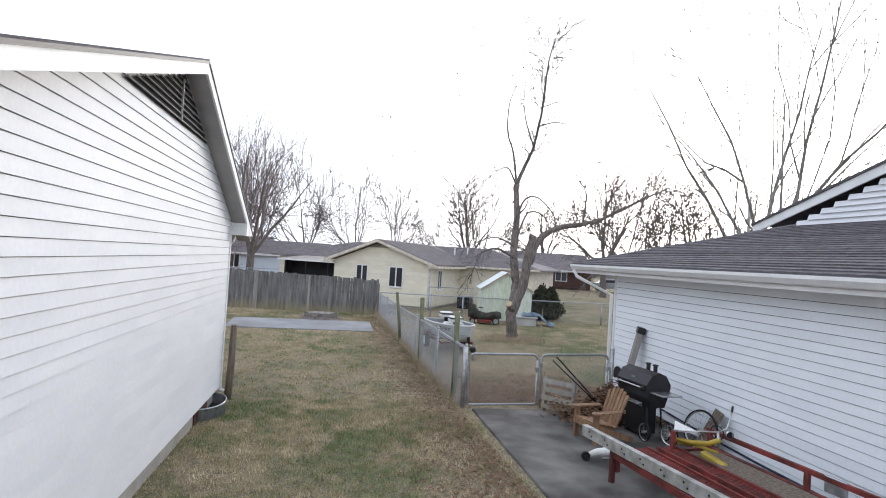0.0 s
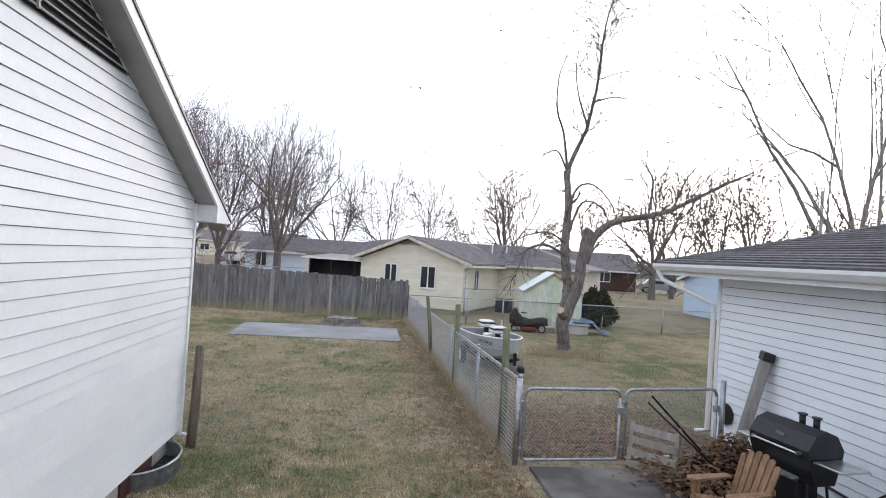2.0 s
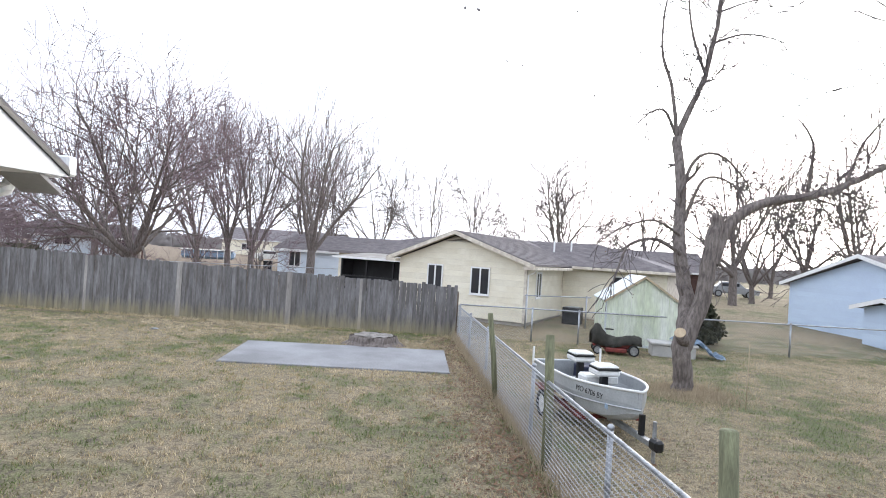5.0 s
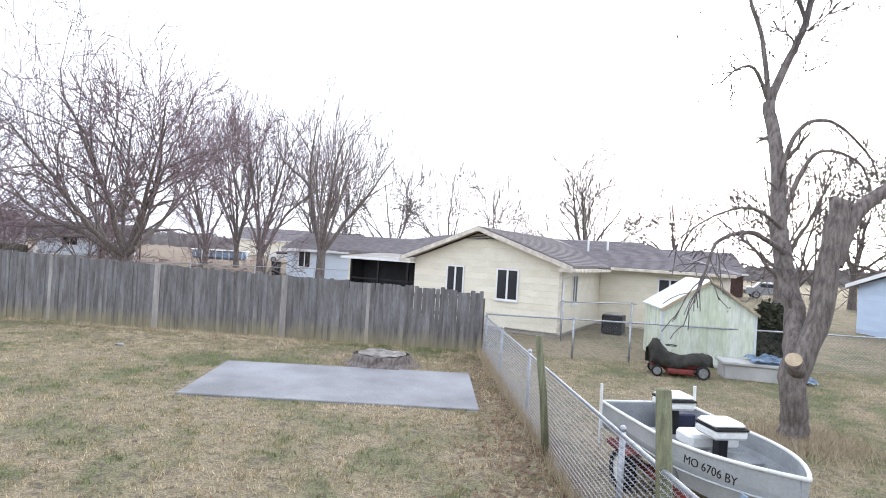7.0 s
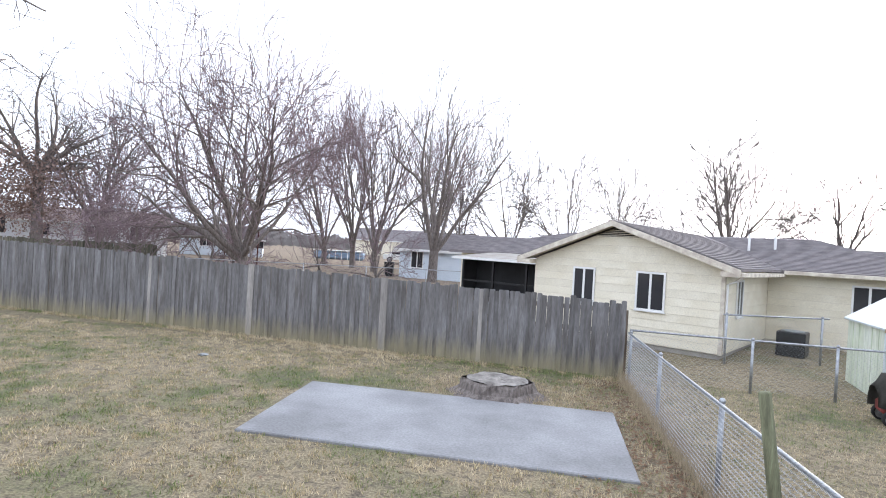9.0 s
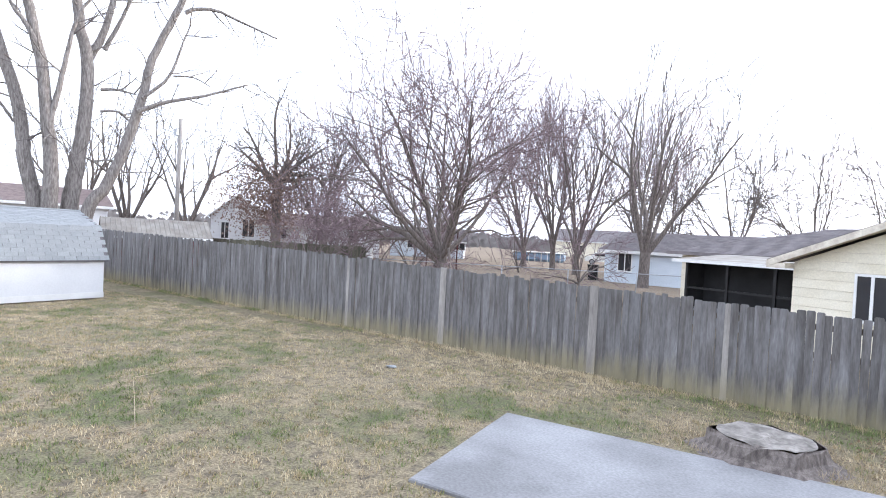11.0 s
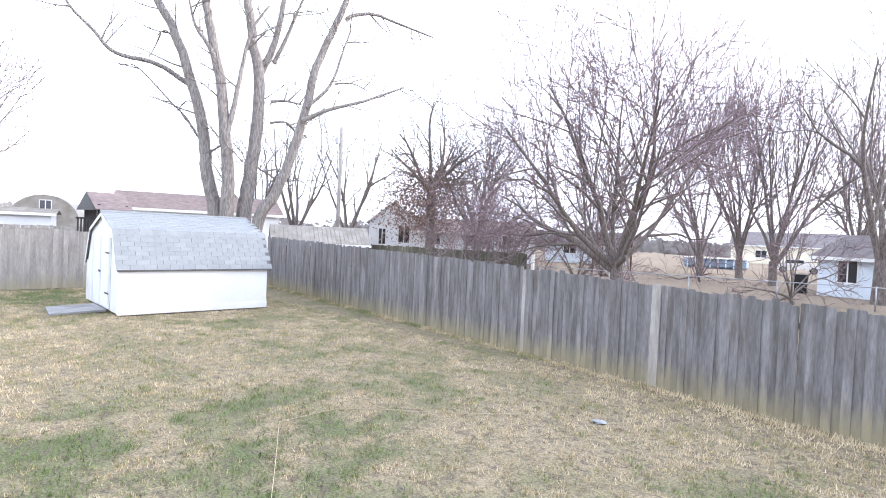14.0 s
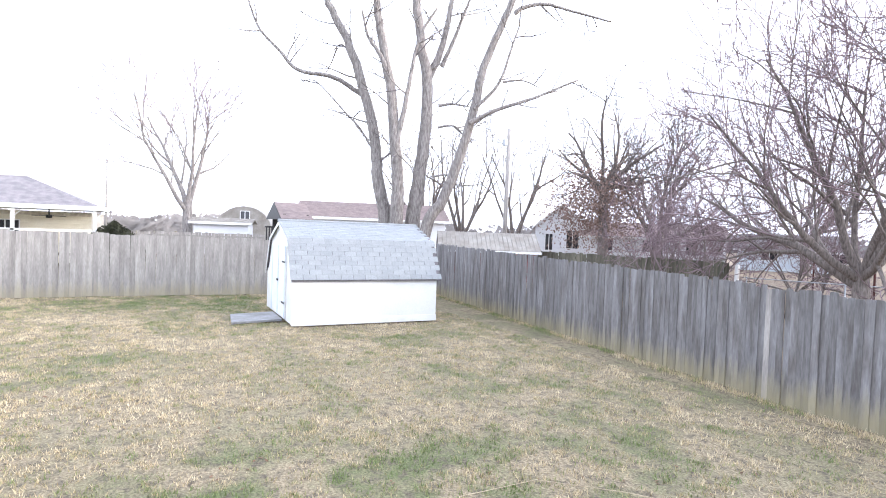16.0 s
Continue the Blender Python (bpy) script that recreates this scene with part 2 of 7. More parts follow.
def boxed(lo, hi, m=None, bevel=0.0):
    return box(bmesh.new(), lo, hi, m, bevel)


def tube(bm, pts, radii, sides=8, cap=True):
    pts = [Vector(p) for p in pts]
    if not isinstance(radii, (list, tuple)):
        radii = [radii] * len(pts)
    rings, ref = [], None
    for i, p in enumerate(pts):
        d = (pts[min(i + 1, len(pts) - 1)] - pts[max(i - 1, 0)]).normalized()
        if ref is None or abs(ref.dot(d)) > 0.95:
            ref = Vector((1, 0, 0)) if abs(d.x) < 0.8 else Vector((0, 1, 0))
        a = (ref - d * ref.dot(d)).normalized()
        b = d.cross(a)
        ref = a
        rings.append([bm.verts.new(p + radii[i] * (math.cos(k * math.tau / sides) * a + math.sin(k * math.tau / sides) * b)) for k in range(sides)])
    for r0, r1 in zip(rings, rings[1:]):
        for k in range(sides):
            bm.faces.new((r0[k], r0[(k + 1) % sides], r1[(k + 1) % sides], r1[k]))
    if cap:
        bm.faces.new(rings[0][::-1])
        bm.faces.new(rings[-1])
    return bm


def tubed(pts, radii, sides=8):
    return tube(bmesh.new(), pts, radii, sides)


def prism(bm, poly, vec, m=None):
    """A polygon pushed along vec into a solid."""
    vec = Vector(vec)
    a = [bm.verts.new(Vector(p)) for p in poly]
    b = [bm.verts.new(Vector(p) + vec) for p in poly]
    bm.faces.new(a[::-1])
    bm.faces.new(b)
    for k in range(len(a)):
        n = (k + 1) % len(a)
        bm.faces.new((a[k], a[n], b[n], b[k]))
    bmesh.ops.recalc_face_normals(bm, faces=bm.faces)
    if m is not None:
        bmesh.ops.transform(bm, matrix=m, verts=a + b)
    return bm


def prismed(poly, vec, m=None):
    return prism(bmesh.new(), poly, vec, m)


def grid_mesh(name, mat, verts, faces, smooth=False):
    me = bpy.data.meshes.new(name)
    me.from_pydata(verts, [], faces)
    me.materials.append(mat)
    if smooth:
        me.shade_smooth()
    me.update()
    return me


def wheel(parent, m, radius, width, tyre_mat, rim_mat, spokes=0):
    """A wheel about its local x axis: tyre part with its rim under it."""
    bm = bmesh.new()
    n, prof = 20, [(0.72, 0.5), (0.95, 0.5), (1.0, 0.3), (1.0, -0.3), (0.95, -0.5), (0.72, -0.5)]
    if spokes:
        prof = [(0.93, 0.4), (0.98, 0.5), (1.0, 0.0), (0.98, -0.5), (0.93, -0.4)]
    rings = [[bm.verts.new((w * width, r * radius * math.cos(k * math.tau / n), r * radius * math.sin(k * math.tau / n))) for r, w in prof] for k in range(n)]
    for k in range(n):
        for j in range(len(prof)):
            j2 = (j + 1) % len(prof)
            bm.faces.new((rings[k][j], rings[k][j2], rings[(k + 1) % n][j2], rings[(k + 1) % n][j]))
    bmesh.ops.recalc_face_normals(bm, faces=bm.faces)
    ty = part("tyre", bm, tyre_mat, parent, smooth=True)
    ty.matrix_basis = m
    rb = bmesh.new()
    if spokes:
        tube(rb, [(0, 0.92 * radius * math.cos(k * math.tau / 20), 0.92 * radius * math.sin(k * math.tau / 20)) for k in range(21)], 0.012, 6, False)
        tube(rb, [(-0.04, 0, 0), (0.04, 0, 0)], 0.022, 8)
        for k in range(spokes):
            a = k * math.tau / spokes
            tube(rb, [(0.03 * (-1) ** k, 0, 0), (0, 0.92 * radius * math.cos(a), 0.92 * radius * math.sin(a))], 0.0022, 3, False)
    else:
        tube(rb, [(-0.3 * width, 0, 0), (0.3 * width, 0, 0)], radius * 0.74, 18)
        tube(rb, [(-0.5 * width, 0, 0), (0.5 * width, 0, 0)], radius * 0.22, 12)
    part("rim", rb, rim_mat, ty, "pale wheel rim", smooth=False)
    return ty


def text_on(name, body, size, m, mat, parent):
    cu = bpy.data.curves.new(name, "FONT")
    cu.body, cu.size, cu.extrude, cu.align_x, cu.align_y = body, size, 0.002, "CENTER", "CENTER"
    cu.materials.append(mat)
    ob = new(name, cu)
    ob.parent = parent
    ob.matrix_basis = m
    return ob

# ---- ground ----
def ground_material():
    m = bpy.data.materials.new("winter_lawn")
    m.use_nodes = True
    t = m.node_tree
    b = t.nodes["Principled BSDF"]
    b.inputs["Roughness"].default_value = 0.95
    b.inputs["Specular IOR Level"].default_value = 0.1
    co = t.nodes.new("ShaderNodeTexCoord")

    def noise_at(scale, detail, lo, hi, dist=0.0):
        n = t.nodes.new("ShaderNodeTexNoise")
        n.inputs["Scale"].default_value, n.inputs["Detail"].default_value, n.inputs["Distortion"].default_value = scale, detail, dist
        t.links.new(co.outputs["Object"], n.inputs["Vector"])
        r = t.nodes.new("ShaderNodeMapRange")
        r.inputs["From Min"].default_value, r.inputs["From Max"].default_value = lo, hi
        t.links.new(n.outputs["Fac"], r.inputs[0])
        return r.outputs[0], n

    def blend(a, c, f):
        x = t.nodes.new("ShaderNodeMix")
        x.data_type = "RGBA"
        for sock, v in ((x.inputs["A"], a), (x.inputs["B"], c)):
            if isinstance(v, tuple):
                sock.default_value = (*v, 1)
            else:
                t.links.new(v, sock)
        t.links.new(f, x.inputs["Factor"])
        return x.outputs["Result"]

    f1, _ = noise_at(0.2, 5, 0.42, 0.62, 0.3)
    f2, _ = noise_at(1.1, 7, 0.58, 0.40, 0.6)
    f3, n3 = noise_at(38, 5, 0.3, 0.7)
    f4, _ = noise_at(9, 6, 0.45, 0.70, 0.8)
    c = blend((0.39, 0.325, 0.22), (0.18, 0.20, 0.10), f1)
    c = blend(c, (0.39, 0.32, 0.215), f2)
    c = blend(c, (0.18, 0.15, 0.115), f4)
    # bare brown earth of the lots behind the fence
    xyz = t.nodes.new("ShaderNodeSeparateXYZ")
    t.links.new(co.outputs["Object"], xyz.inputs[0])
    far = t.nodes.new("ShaderNodeMapRange")
    far.inputs["From Min"].default_value, far.inputs["From Max"].default_value, far.inputs["To Max"].default_value = 25.0, 29.0, 0.7
    t.links.new(xyz.outputs["Y"], far.inputs[0])
    side = t.nodes.new("ShaderNodeMapRange")
    side.inputs["From Min"].default_value, side.inputs["From Max"].default_value = 2.0, -4.0
    t.links.new(xyz.outputs["X"], side.inputs[0])
    lot = t.nodes.new("ShaderNodeMath")
    lot.operation = "MULTIPLY"
    t.links.new(far.outputs[0], lot.inputs[0])
    t.links.new(side.outputs[0], lot.inputs[1])
    c = blend(c, (0.36, 0.28, 0.22), lot.outputs[0])
    dark = t.nodes.new("ShaderNodeMix")
    dark.data_type, dark.blend_type = "RGBA", "MULTIPLY"
    dark.inputs["Factor"].default_value = 0.6
    t.links.new(c, dark.inputs["A"])
    t.links.new(f3, dark.inputs["B"])
    t.links.new(dark.outputs["Result"], b.inputs["Base Color"])
    bp = t.nodes.new("ShaderNodeBump")
    bp.inputs["Strength"].default_value, bp.inputs["Distance"].default_value = 0.8, 0.03
    t.links.new(n3.outputs["Fac"], bp.inputs["Height"])
    t.links.new(bp.outputs[0], b.inputs["Normal"])
    return m


LAWN = ground_material()


def ground_sheet():
    xs = [-900, -300, -120] + [-70 + 2 * i for i in range(61)] + [120, 300, 900]
    ys = [-900, -300, -60] + [-20 + 2 * i for i in range(61)] + [180, 300, 900]
    verts, faces = [], []
    for y in ys:
        for x in xs:
            near = abs(x) < 30 and -5 < y < 26
            z = 0.0 if near else 0.25 * noise.noise(Vector((x / 31, y / 31, 0)))
            if near:
                z = 0.012 * noise.noise(Vector((x / 2.3, y / 2.3, 3)))
            verts.append((x, y, z))
    w = len(xs)
    for j in range(len(ys) - 1):
        for i in range(w - 1):
            faces.append((j * w + i, j * w + i + 1, (j + 1) * w + i + 1, (j + 1) * w + i))
    return tagged(new("ground", grid_mesh("ground", LAWN, verts, faces, True)), "patchy dormant winter lawn, tan and green", "ground", kind="structure")


ground_sheet()


def slab(name, corners, top, mat, label):
    bm = prismed([(x, y, -0.08) for x, y in corners], (0, 0, top + 0.08))
    bmesh.ops.bevel(bm, geom=[e for e in bm.edges if all(v.co.z > 0 for v in e.verts)], offset=0.012, segments=1, affect="EDGES")
    ob = new(name, mesh_of(name, bm, mat))
    return tagged(ob, label, "concrete slab", kind="structure")


slab("pavement_pad", [(-3.38, 17.82), (1.16, 17.84), (1.15, 20.33), (-3.51, 20.24)], 0.035, CONCRETE, "pale grey poured concrete pad lying in the lawn")
slab("pavement_drive", [(2.34, -3.0), (5.52, -3.0), (5.52, 9.0), (2.28, 8.95)], 0.03, CONCRETE_DARK, "dark stained concrete strip beside the garage")


# ---- siding ----
def lap(parent, plane, rows, out, mat, exposure, name="siding_board", joint=0.006):
    """Lapped boards. plane(s, z, d) gives a place s along the wall, z up, d proud of it; rows are (z, s0, s1, s0_top, s1_top)."""
    for z, s0, s1, t0, t1 in rows:
        bm = bmesh.new()
        top = z + exposure - joint
        q = [plane(s0, z, 0), plane(s1, z, 0), plane(s1, z, out), plane(s0, z, out), plane(t0, top, 0), plane(t1, top, 0), plane(t1, top, out * 0.6), plane(t0, top, out * 0.6)]
        v = [bm.verts.new(p) for p in q]
        for f in ((0, 1, 2, 3), (4, 7, 6, 5), (3, 2, 6, 7), (0, 4, 5, 1), (0, 3, 7, 4), (1, 5, 6, 2)):
            bm.faces.new([v[k] for k in f])
        bmesh.ops.recalc_face_normals(bm, faces=bm.faces)
        part(name, bm, mat, parent)


# ---- white house with the gable wall ----
HX, HY, H_EAVE = -1.79, 9.35, 2.865
PEAK_Y, FAR_SLOPE, NEAR_SLOPE, H_NEAR = 6.3, 0.468, 0.315, -0.6


def rake_z(y):
    return H_EAVE + FAR_SLOPE * (HY - y) if y > PEAK_Y else H_EAVE + FAR_SLOPE * (HY - PEAK_Y) - NEAR_SLOPE * (PEAK_Y - y)


def white_house():
    h = thing("white_house", pose(0, 0, 0), "white lap-sided house with a low gable and deep grey soffit", "house", kind="structure")
    pz = rake_z(PEAK_Y)
    wall = prismed([(HX, H_NEAR, 0.225), (HX, HY, 0.225), (HX, HY, H_EAVE + 0.05), (HX, PEAK_Y, pz + 0.05), (HX, H_NEAR, rake_z(H_NEAR) + 0.05)], (-9, 0, 0))
    part("wall", wall, SIDING_JOINT, h)
    ex, z, rows = 0.1105, 0.222, []
    while z < pz - 0.05:
        def span(zz):
            lo, hi = H_NEAR, HY
            if zz > rake_z(H_NEAR):
                lo = PEAK_Y - (pz - zz) / NEAR_SLOPE
            if zz > H_EAVE:
                hi = HY - (zz - H_EAVE) / FAR_SLOPE
            return (lo, hi) if hi > lo else ((lo + hi) / 2, (lo + hi) / 2)
        a, b2 = span(z), span(z + ex)
        rows.append((z, a[0], a[1], b2[0], b2[1]))
        z += ex
    lap(h, lambda s, zz, d: (HX + d, s, zz), rows, 0.026, WHITE_SIDING, ex, joint=0.0055)
    part("foundation", boxed((-10.9, H_NEAR + 0.1, -0.05), (HX - 0.03, HY - 0.05, 0.225)), FOUNDATION, h, "grey concrete block foundation")
    part("crawl_hatch", boxed((HX - 0.05, 7.95, 0.0), (HX - 0.012, 8.66, 0.221)), MAROON, h, "dark red metal crawl space panel")
    part("corner_trim", boxed((HX - 0.04, HY - 0.015, 0.16), (HX + 0.038, HY + 0.045, H_EAVE - 0.02), bevel=0.004), WHITE_TRIM, h)
    # roof with its overhang
    fx, th, up, end = -1.555, 0.016, 0.135, 10.02
    for name, y0, y1 in (("roof_far", PEAK_Y, end), ("roof_near", -1.2, PEAK_Y)):
        z0, z1 = (rake_z(PEAK_Y), rake_z(PEAK_Y) - FAR_SLOPE * (end - PEAK_Y)) if name == "roof_far" else (rake_z(-1.2), rake_z(PEAK_Y))
        part("roof", prismed([(fx + 0.03, y0, z0 + up), (fx + 0.03, y1, z1 + up), (fx + 0.03, y1, z1 + up + th), (fx + 0.03, y0, z0 + up + th)], (-9.3, 0, 0)), SHINGLE, h, "dark shingle roof edge")
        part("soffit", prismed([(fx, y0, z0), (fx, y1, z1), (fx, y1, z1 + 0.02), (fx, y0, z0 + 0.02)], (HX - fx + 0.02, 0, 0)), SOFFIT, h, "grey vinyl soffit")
        if name == "roof_near":
            part("fascia", prismed([(fx, y0, z0 - 0.012), (fx, y1, z1 - 0.012), (fx, y1, z1 + up - 0.004), (fx, y0, z0 + up - 0.004)], (0.025, 0, 0)), WHITE_TRIM, h, "white metal rake fascia")
        else:
            # the far board drops to the level foot of the boxed eave
            part("fascia", prismed([(fx, y0, z0 - 0.012), (fx, HY + 0.05, rake_z(HY + 0.05) - 0.012), (fx, HY + 0.05, 2.632), (fx, y1, 2.65), (fx, y1, z1 + up - 0.004), (fx, y0, z0 + up - 0.004)], (0.025, 0, 0)), WHITE_TRIM, h, "white metal rake fascia")
        part("drip_edge", prismed([(fx + 0.025, y0, z0 + up - 0.03), (fx + 0.025, y1, z1 + up - 0.03), (fx + 0.025, y1, z1 + up), (fx + 0.025, y0, z0 + up)], (0.012, 0, 0)), BLACK, h)
    zt = 2.64
    part("eave_return", prismed([(HX - 0.3, HY + 0.046, zt), (HX - 0.3, end - 0.01, zt), (HX - 0.3, end - 0.01, zt + 0.03), (HX - 0.3, HY + 0.046, rake_z(HY + 0.05) - 0.004)], (fx - HX + 0.298, 0, 0)), WHITE_TRIM, h, "white boxed eave return")
    part("gutter", boxed((-9, end + 0.004, zt + 0.02), (fx + 0.02, end + 0.09, zt + 0.13), bevel=0.01), WHITE_TRIM, h, "white eave gutter")
    part("downspout", tubed([(HX - 0.05, end + 0.05, zt + 0.03), (HX - 0.05, end - 0.02, zt - 0.08), (HX - 0.04, HY + 0.12, 2.42), (HX - 0.04, HY + 0.1, 0.16), (HX + 0.1, HY + 0.16, 0.09)], 0.035, 8), WHITE_TRIM, h, "white rain downspout")
    # gable vent, its black plate painting the shade behind the slats
    vent = part("vent", prismed([(HX + 0.031, 4.69, 3.72), (HX + 0.031, 7.42, 3.72), (HX + 0.031, PEAK_Y, 4.24)], (0.006, 0, 0)), INSIDE_SHADE, h, "triangular louvred gable vent")
    z = 3.74
    while z < 4.18:
        f = (4.24 - z) / 0.52
        part("slat", prismed([(HX + 0.037, PEAK_Y - 1.62 * f, z), (HX + 0.07, PEAK_Y - 1.62 * f, z - 0.012), (HX + 0.037, PEAK_Y - 1.62 * f, z + 0.022)], (0, (1.62 + 1.1) * f, 0)), SOFFIT, vent)
        z += 0.062
    part("mullion", boxed((HX + 0.06, PEAK_Y - 0.16, 3.72), (HX + 0.074, PEAK_Y - 0.14, 4.16)), SOFFIT, vent)
    return h


white_house()

# ---- roof courses ----
def shingle_rows(parent, origin, along, up, length, depth, taper0, taper1, mat, exposure=0.14, name="shingle_course", split=False):
    """Courses of a distant roof: long thin strips, each standing proud of the one below it."""
    along, up, origin = Vector(along).normalized(), Vector(up).normalized(), Vector(origin)
    nrm = along.cross(up)
    bm = bmesh.new()
    k = 0
    while (k + 1) * exposure < depth:
        d = k * exposure
        a, b2 = taper0 * d, length - taper1 * d
        a2, b3 = taper0 * (d + exposure), length - taper1 * (d + exposure)
        if b3 - a2 < 0.1:
            break
        p = [origin + along * a + up * d + nrm * 0.022, origin + along * b2 + up * d + nrm * 0.022, origin + along * b3 + up * (d + exposure) + nrm * 0.006, origin + along * a2 + up * (d + exposure) + nrm * 0.006,
             origin + along * a + up * d + nrm * 0.002, origin + along * b2 + up * d + nrm * 0.002]
        v = [bm.verts.new(q) for q in p]
        bm.faces.new((v[0], v[1], v[2], v[3]))
        bm.faces.new((v[4], v[5], v[1], v[0]))
        k += 1
        if split:
            part(name, bm, mat, parent)
            bm = bmesh.new()
    if split:
        bm.free()
        return None
    ob = part(name, bm, mat, parent)
    ob["kind"] = "stuff"
    return ob


# ---- garage ----
GX, GY, G_TOP = 5.40, 10.22, 2.38
E_X, E_Y, E_Z, G_SLOPE, D_X = 4.92, 11.2, 2.52, 0.31, 7.67


def garage():
    g = thing("garage", pose(0, 0, 0), "white vinyl-sided garage with a hipped brown shingle roof", "garage", kind="structure")
    part("wall", boxed((GX, -4, 0), (GX + 8, GY, G_TOP)), SIDING_JOINT, g)
    ex = 0.115
    lap(g, lambda s, z, d: (GX - d, s, z), [(0.05 + k * ex, -4, GY - 0.04, -4, GY - 0.04) for k in range(20)], 0.026, GARAGE_SIDING, ex, joint=0.009)
    part("corner_trim", boxed((GX - 0.036, GY - 0.05, 0.03), (GX + 0.05, GY + 0.02, G_TOP), bevel=0.004), WHITE_TRIM, g)
    part("soffit", boxed((E_X + 0.03, -4.4, G_TOP - 0.02), (GX + 8, E_Y - 0.03, G_TOP)), WHITE_TRIM, g, "white vented soffit")
    part("fascia", boxed((E_X, -4.4, G_TOP - 0.03), (E_X + 0.025, E_Y, E_Z)), WHITE_TRIM, g)
    part("fascia", boxed((E_X + 0.025, E_Y - 0.025, G_TOP - 0.03), (GX + 8, E_Y, E_Z)), WHITE_TRIM, g)
    # roof planes
    rise = lambda d: E_Z + 0.02 + G_SLOPE * d
    d1 = D_X - E_X + 1.2
    part("roof", prismed([(E_X - 0.03, -4.4, rise(-0.03)), (E_X - 0.03, E_Y + 0.03, rise(-0.03)), (E_X + d1, E_Y - d1, rise(d1)), (E_X + d1, -4.4, rise(d1))], (0, 0, -0.05)), SHINGLE, g, "brown shingle roof slope")
    part("roof", prismed([(E_X - 0.03, E_Y + 0.03, rise(-0.03) - 0.004), (GX + 8, E_Y + 0.03, rise(-0.03) - 0.004), (GX + 8, E_Y - d1, rise(d1)), (E_X + d1, E_Y - d1, rise(d1))], (0, 0, -0.05)), SHINGLE, g, "brown shingle roof slope")
    shingle_rows(g, (E_X - 0.03, E_Y + 0.03, rise(-0.03)), (0, -1, 0), (1, 0, G_SLOPE), E_Y + 4.43, math.hypot(d1, G_SLOPE * d1), 0.955, 0.0, SHINGLE, 0.125, split=True)
    part("hip_cap", tubed([(E_X, E_Y, rise(0) + 0.005), (E_X + d1, E_Y - d1, rise(d1) + 0.005)], 0.035, 6), SHINGLE, g)
    # upper gable that stands on the roof
    gz, gy0, gy1 = 3.33, 9.35, 2.0
    pk = (gz + 0.305 * (gy0 - (gy0 + gy1) / 2))
    mid = (gy0 + gy1) / 2
    part("gable_wall", prismed([(D_X + 0.07, gy0 - 0.3, gz - 0.15), (D_X + 0.07, gy1 + 0.3, gz - 0.15), (D_X + 0.07, mid, pk - 0.05)], (3, 0, 0)), WHITE_SIDING, g, "white louvred gable")
    z = gz
    while z < pk - 0.15:
        f = (pk - 0.05 - z) / (pk - gz + 0.1)
        part("louvre", prismed([(D_X + 0.07, mid + (gy0 - mid - 0.3) * f, z), (D_X + 0.035, mid + (gy0 - mid - 0.3) * f, z - 0.01), (D_X + 0.07, mid + (gy0 - mid - 0.3) * f, z + 0.08)], (0, -2 * (gy0 - mid - 0.3) * f, 0)), WHITE_SIDING, g)
        z += 0.09
    for a, b2 in ((gy0, mid), (gy1, mid)):
        part("rake_fascia", prismed([(D_X, a, gz - 0.02), (D_X, b2, pk - 0.02), (D_X, b2, pk + 0.13), (D_X, a, gz + 0.13)], (0.03, 0, 0)), WHITE_TRIM, g, "white rake fascia")
        part("upper_roof", prismed([(D_X - 0.03, a, gz + 0.13), (D_X - 0.03, b2, pk + 0.13), (D_X - 0.03, b2, pk + 0.17), (D_X - 0.03, a, gz + 0.17)], (4, 0, 0)), SHINGLE, g)
    part("gutter", prismed([(E_X - 0.005, -4.4, E_Z - 0.12), (E_X - 0.07, -4.4, E_Z - 0.10), (E_X - 0.11, -4.4, E_Z - 0.04), (E_X - 0.11, -4.4, E_Z), (E_X - 0.005, -4.4, E_Z)], (0, E_Y + 4.38, 0)), WHITE_TRIM, g, "white aluminium gutter")
    part("downspout", tubed([(E_X - 0.05, E_Y - 0.1, E_Z - 0.11), (E_X - 0.02, E_Y - 0.2, E_Z - 0.25), (GX - 0.06, GY + 0.07, 1.95), (GX - 0.06, GY + 0.07, 0.12), (GX - 0.16, GY + 0.2, 0.06)], 0.035, 8), WHITE_TRIM, g, "white rain downspout")
    return g


garage_ob = garage()

# ---- timber fences ----
def picket_mesh(w, h, kind, mat):
    t = 0.016
    if kind == "dog":
        poly = [(-w / 2, 0, 0), (w / 2, 0, 0), (w / 2, 0, h - 0.018), (w / 2 - 0.014, 0, h), (-w / 2 + 0.014, 0, h), (-w / 2, 0, h - 0.018)]
    else:
        poly = [(-w / 2, 0, 0), (w / 2, 0, 0), (w / 2 - 0.004, 0, h * 0.995), (0, 0, h), (-w / 2 + 0.003, 0, h * 0.992)]
    return mesh_of("picket", prismed(poly, (0, t, 0)), mat)


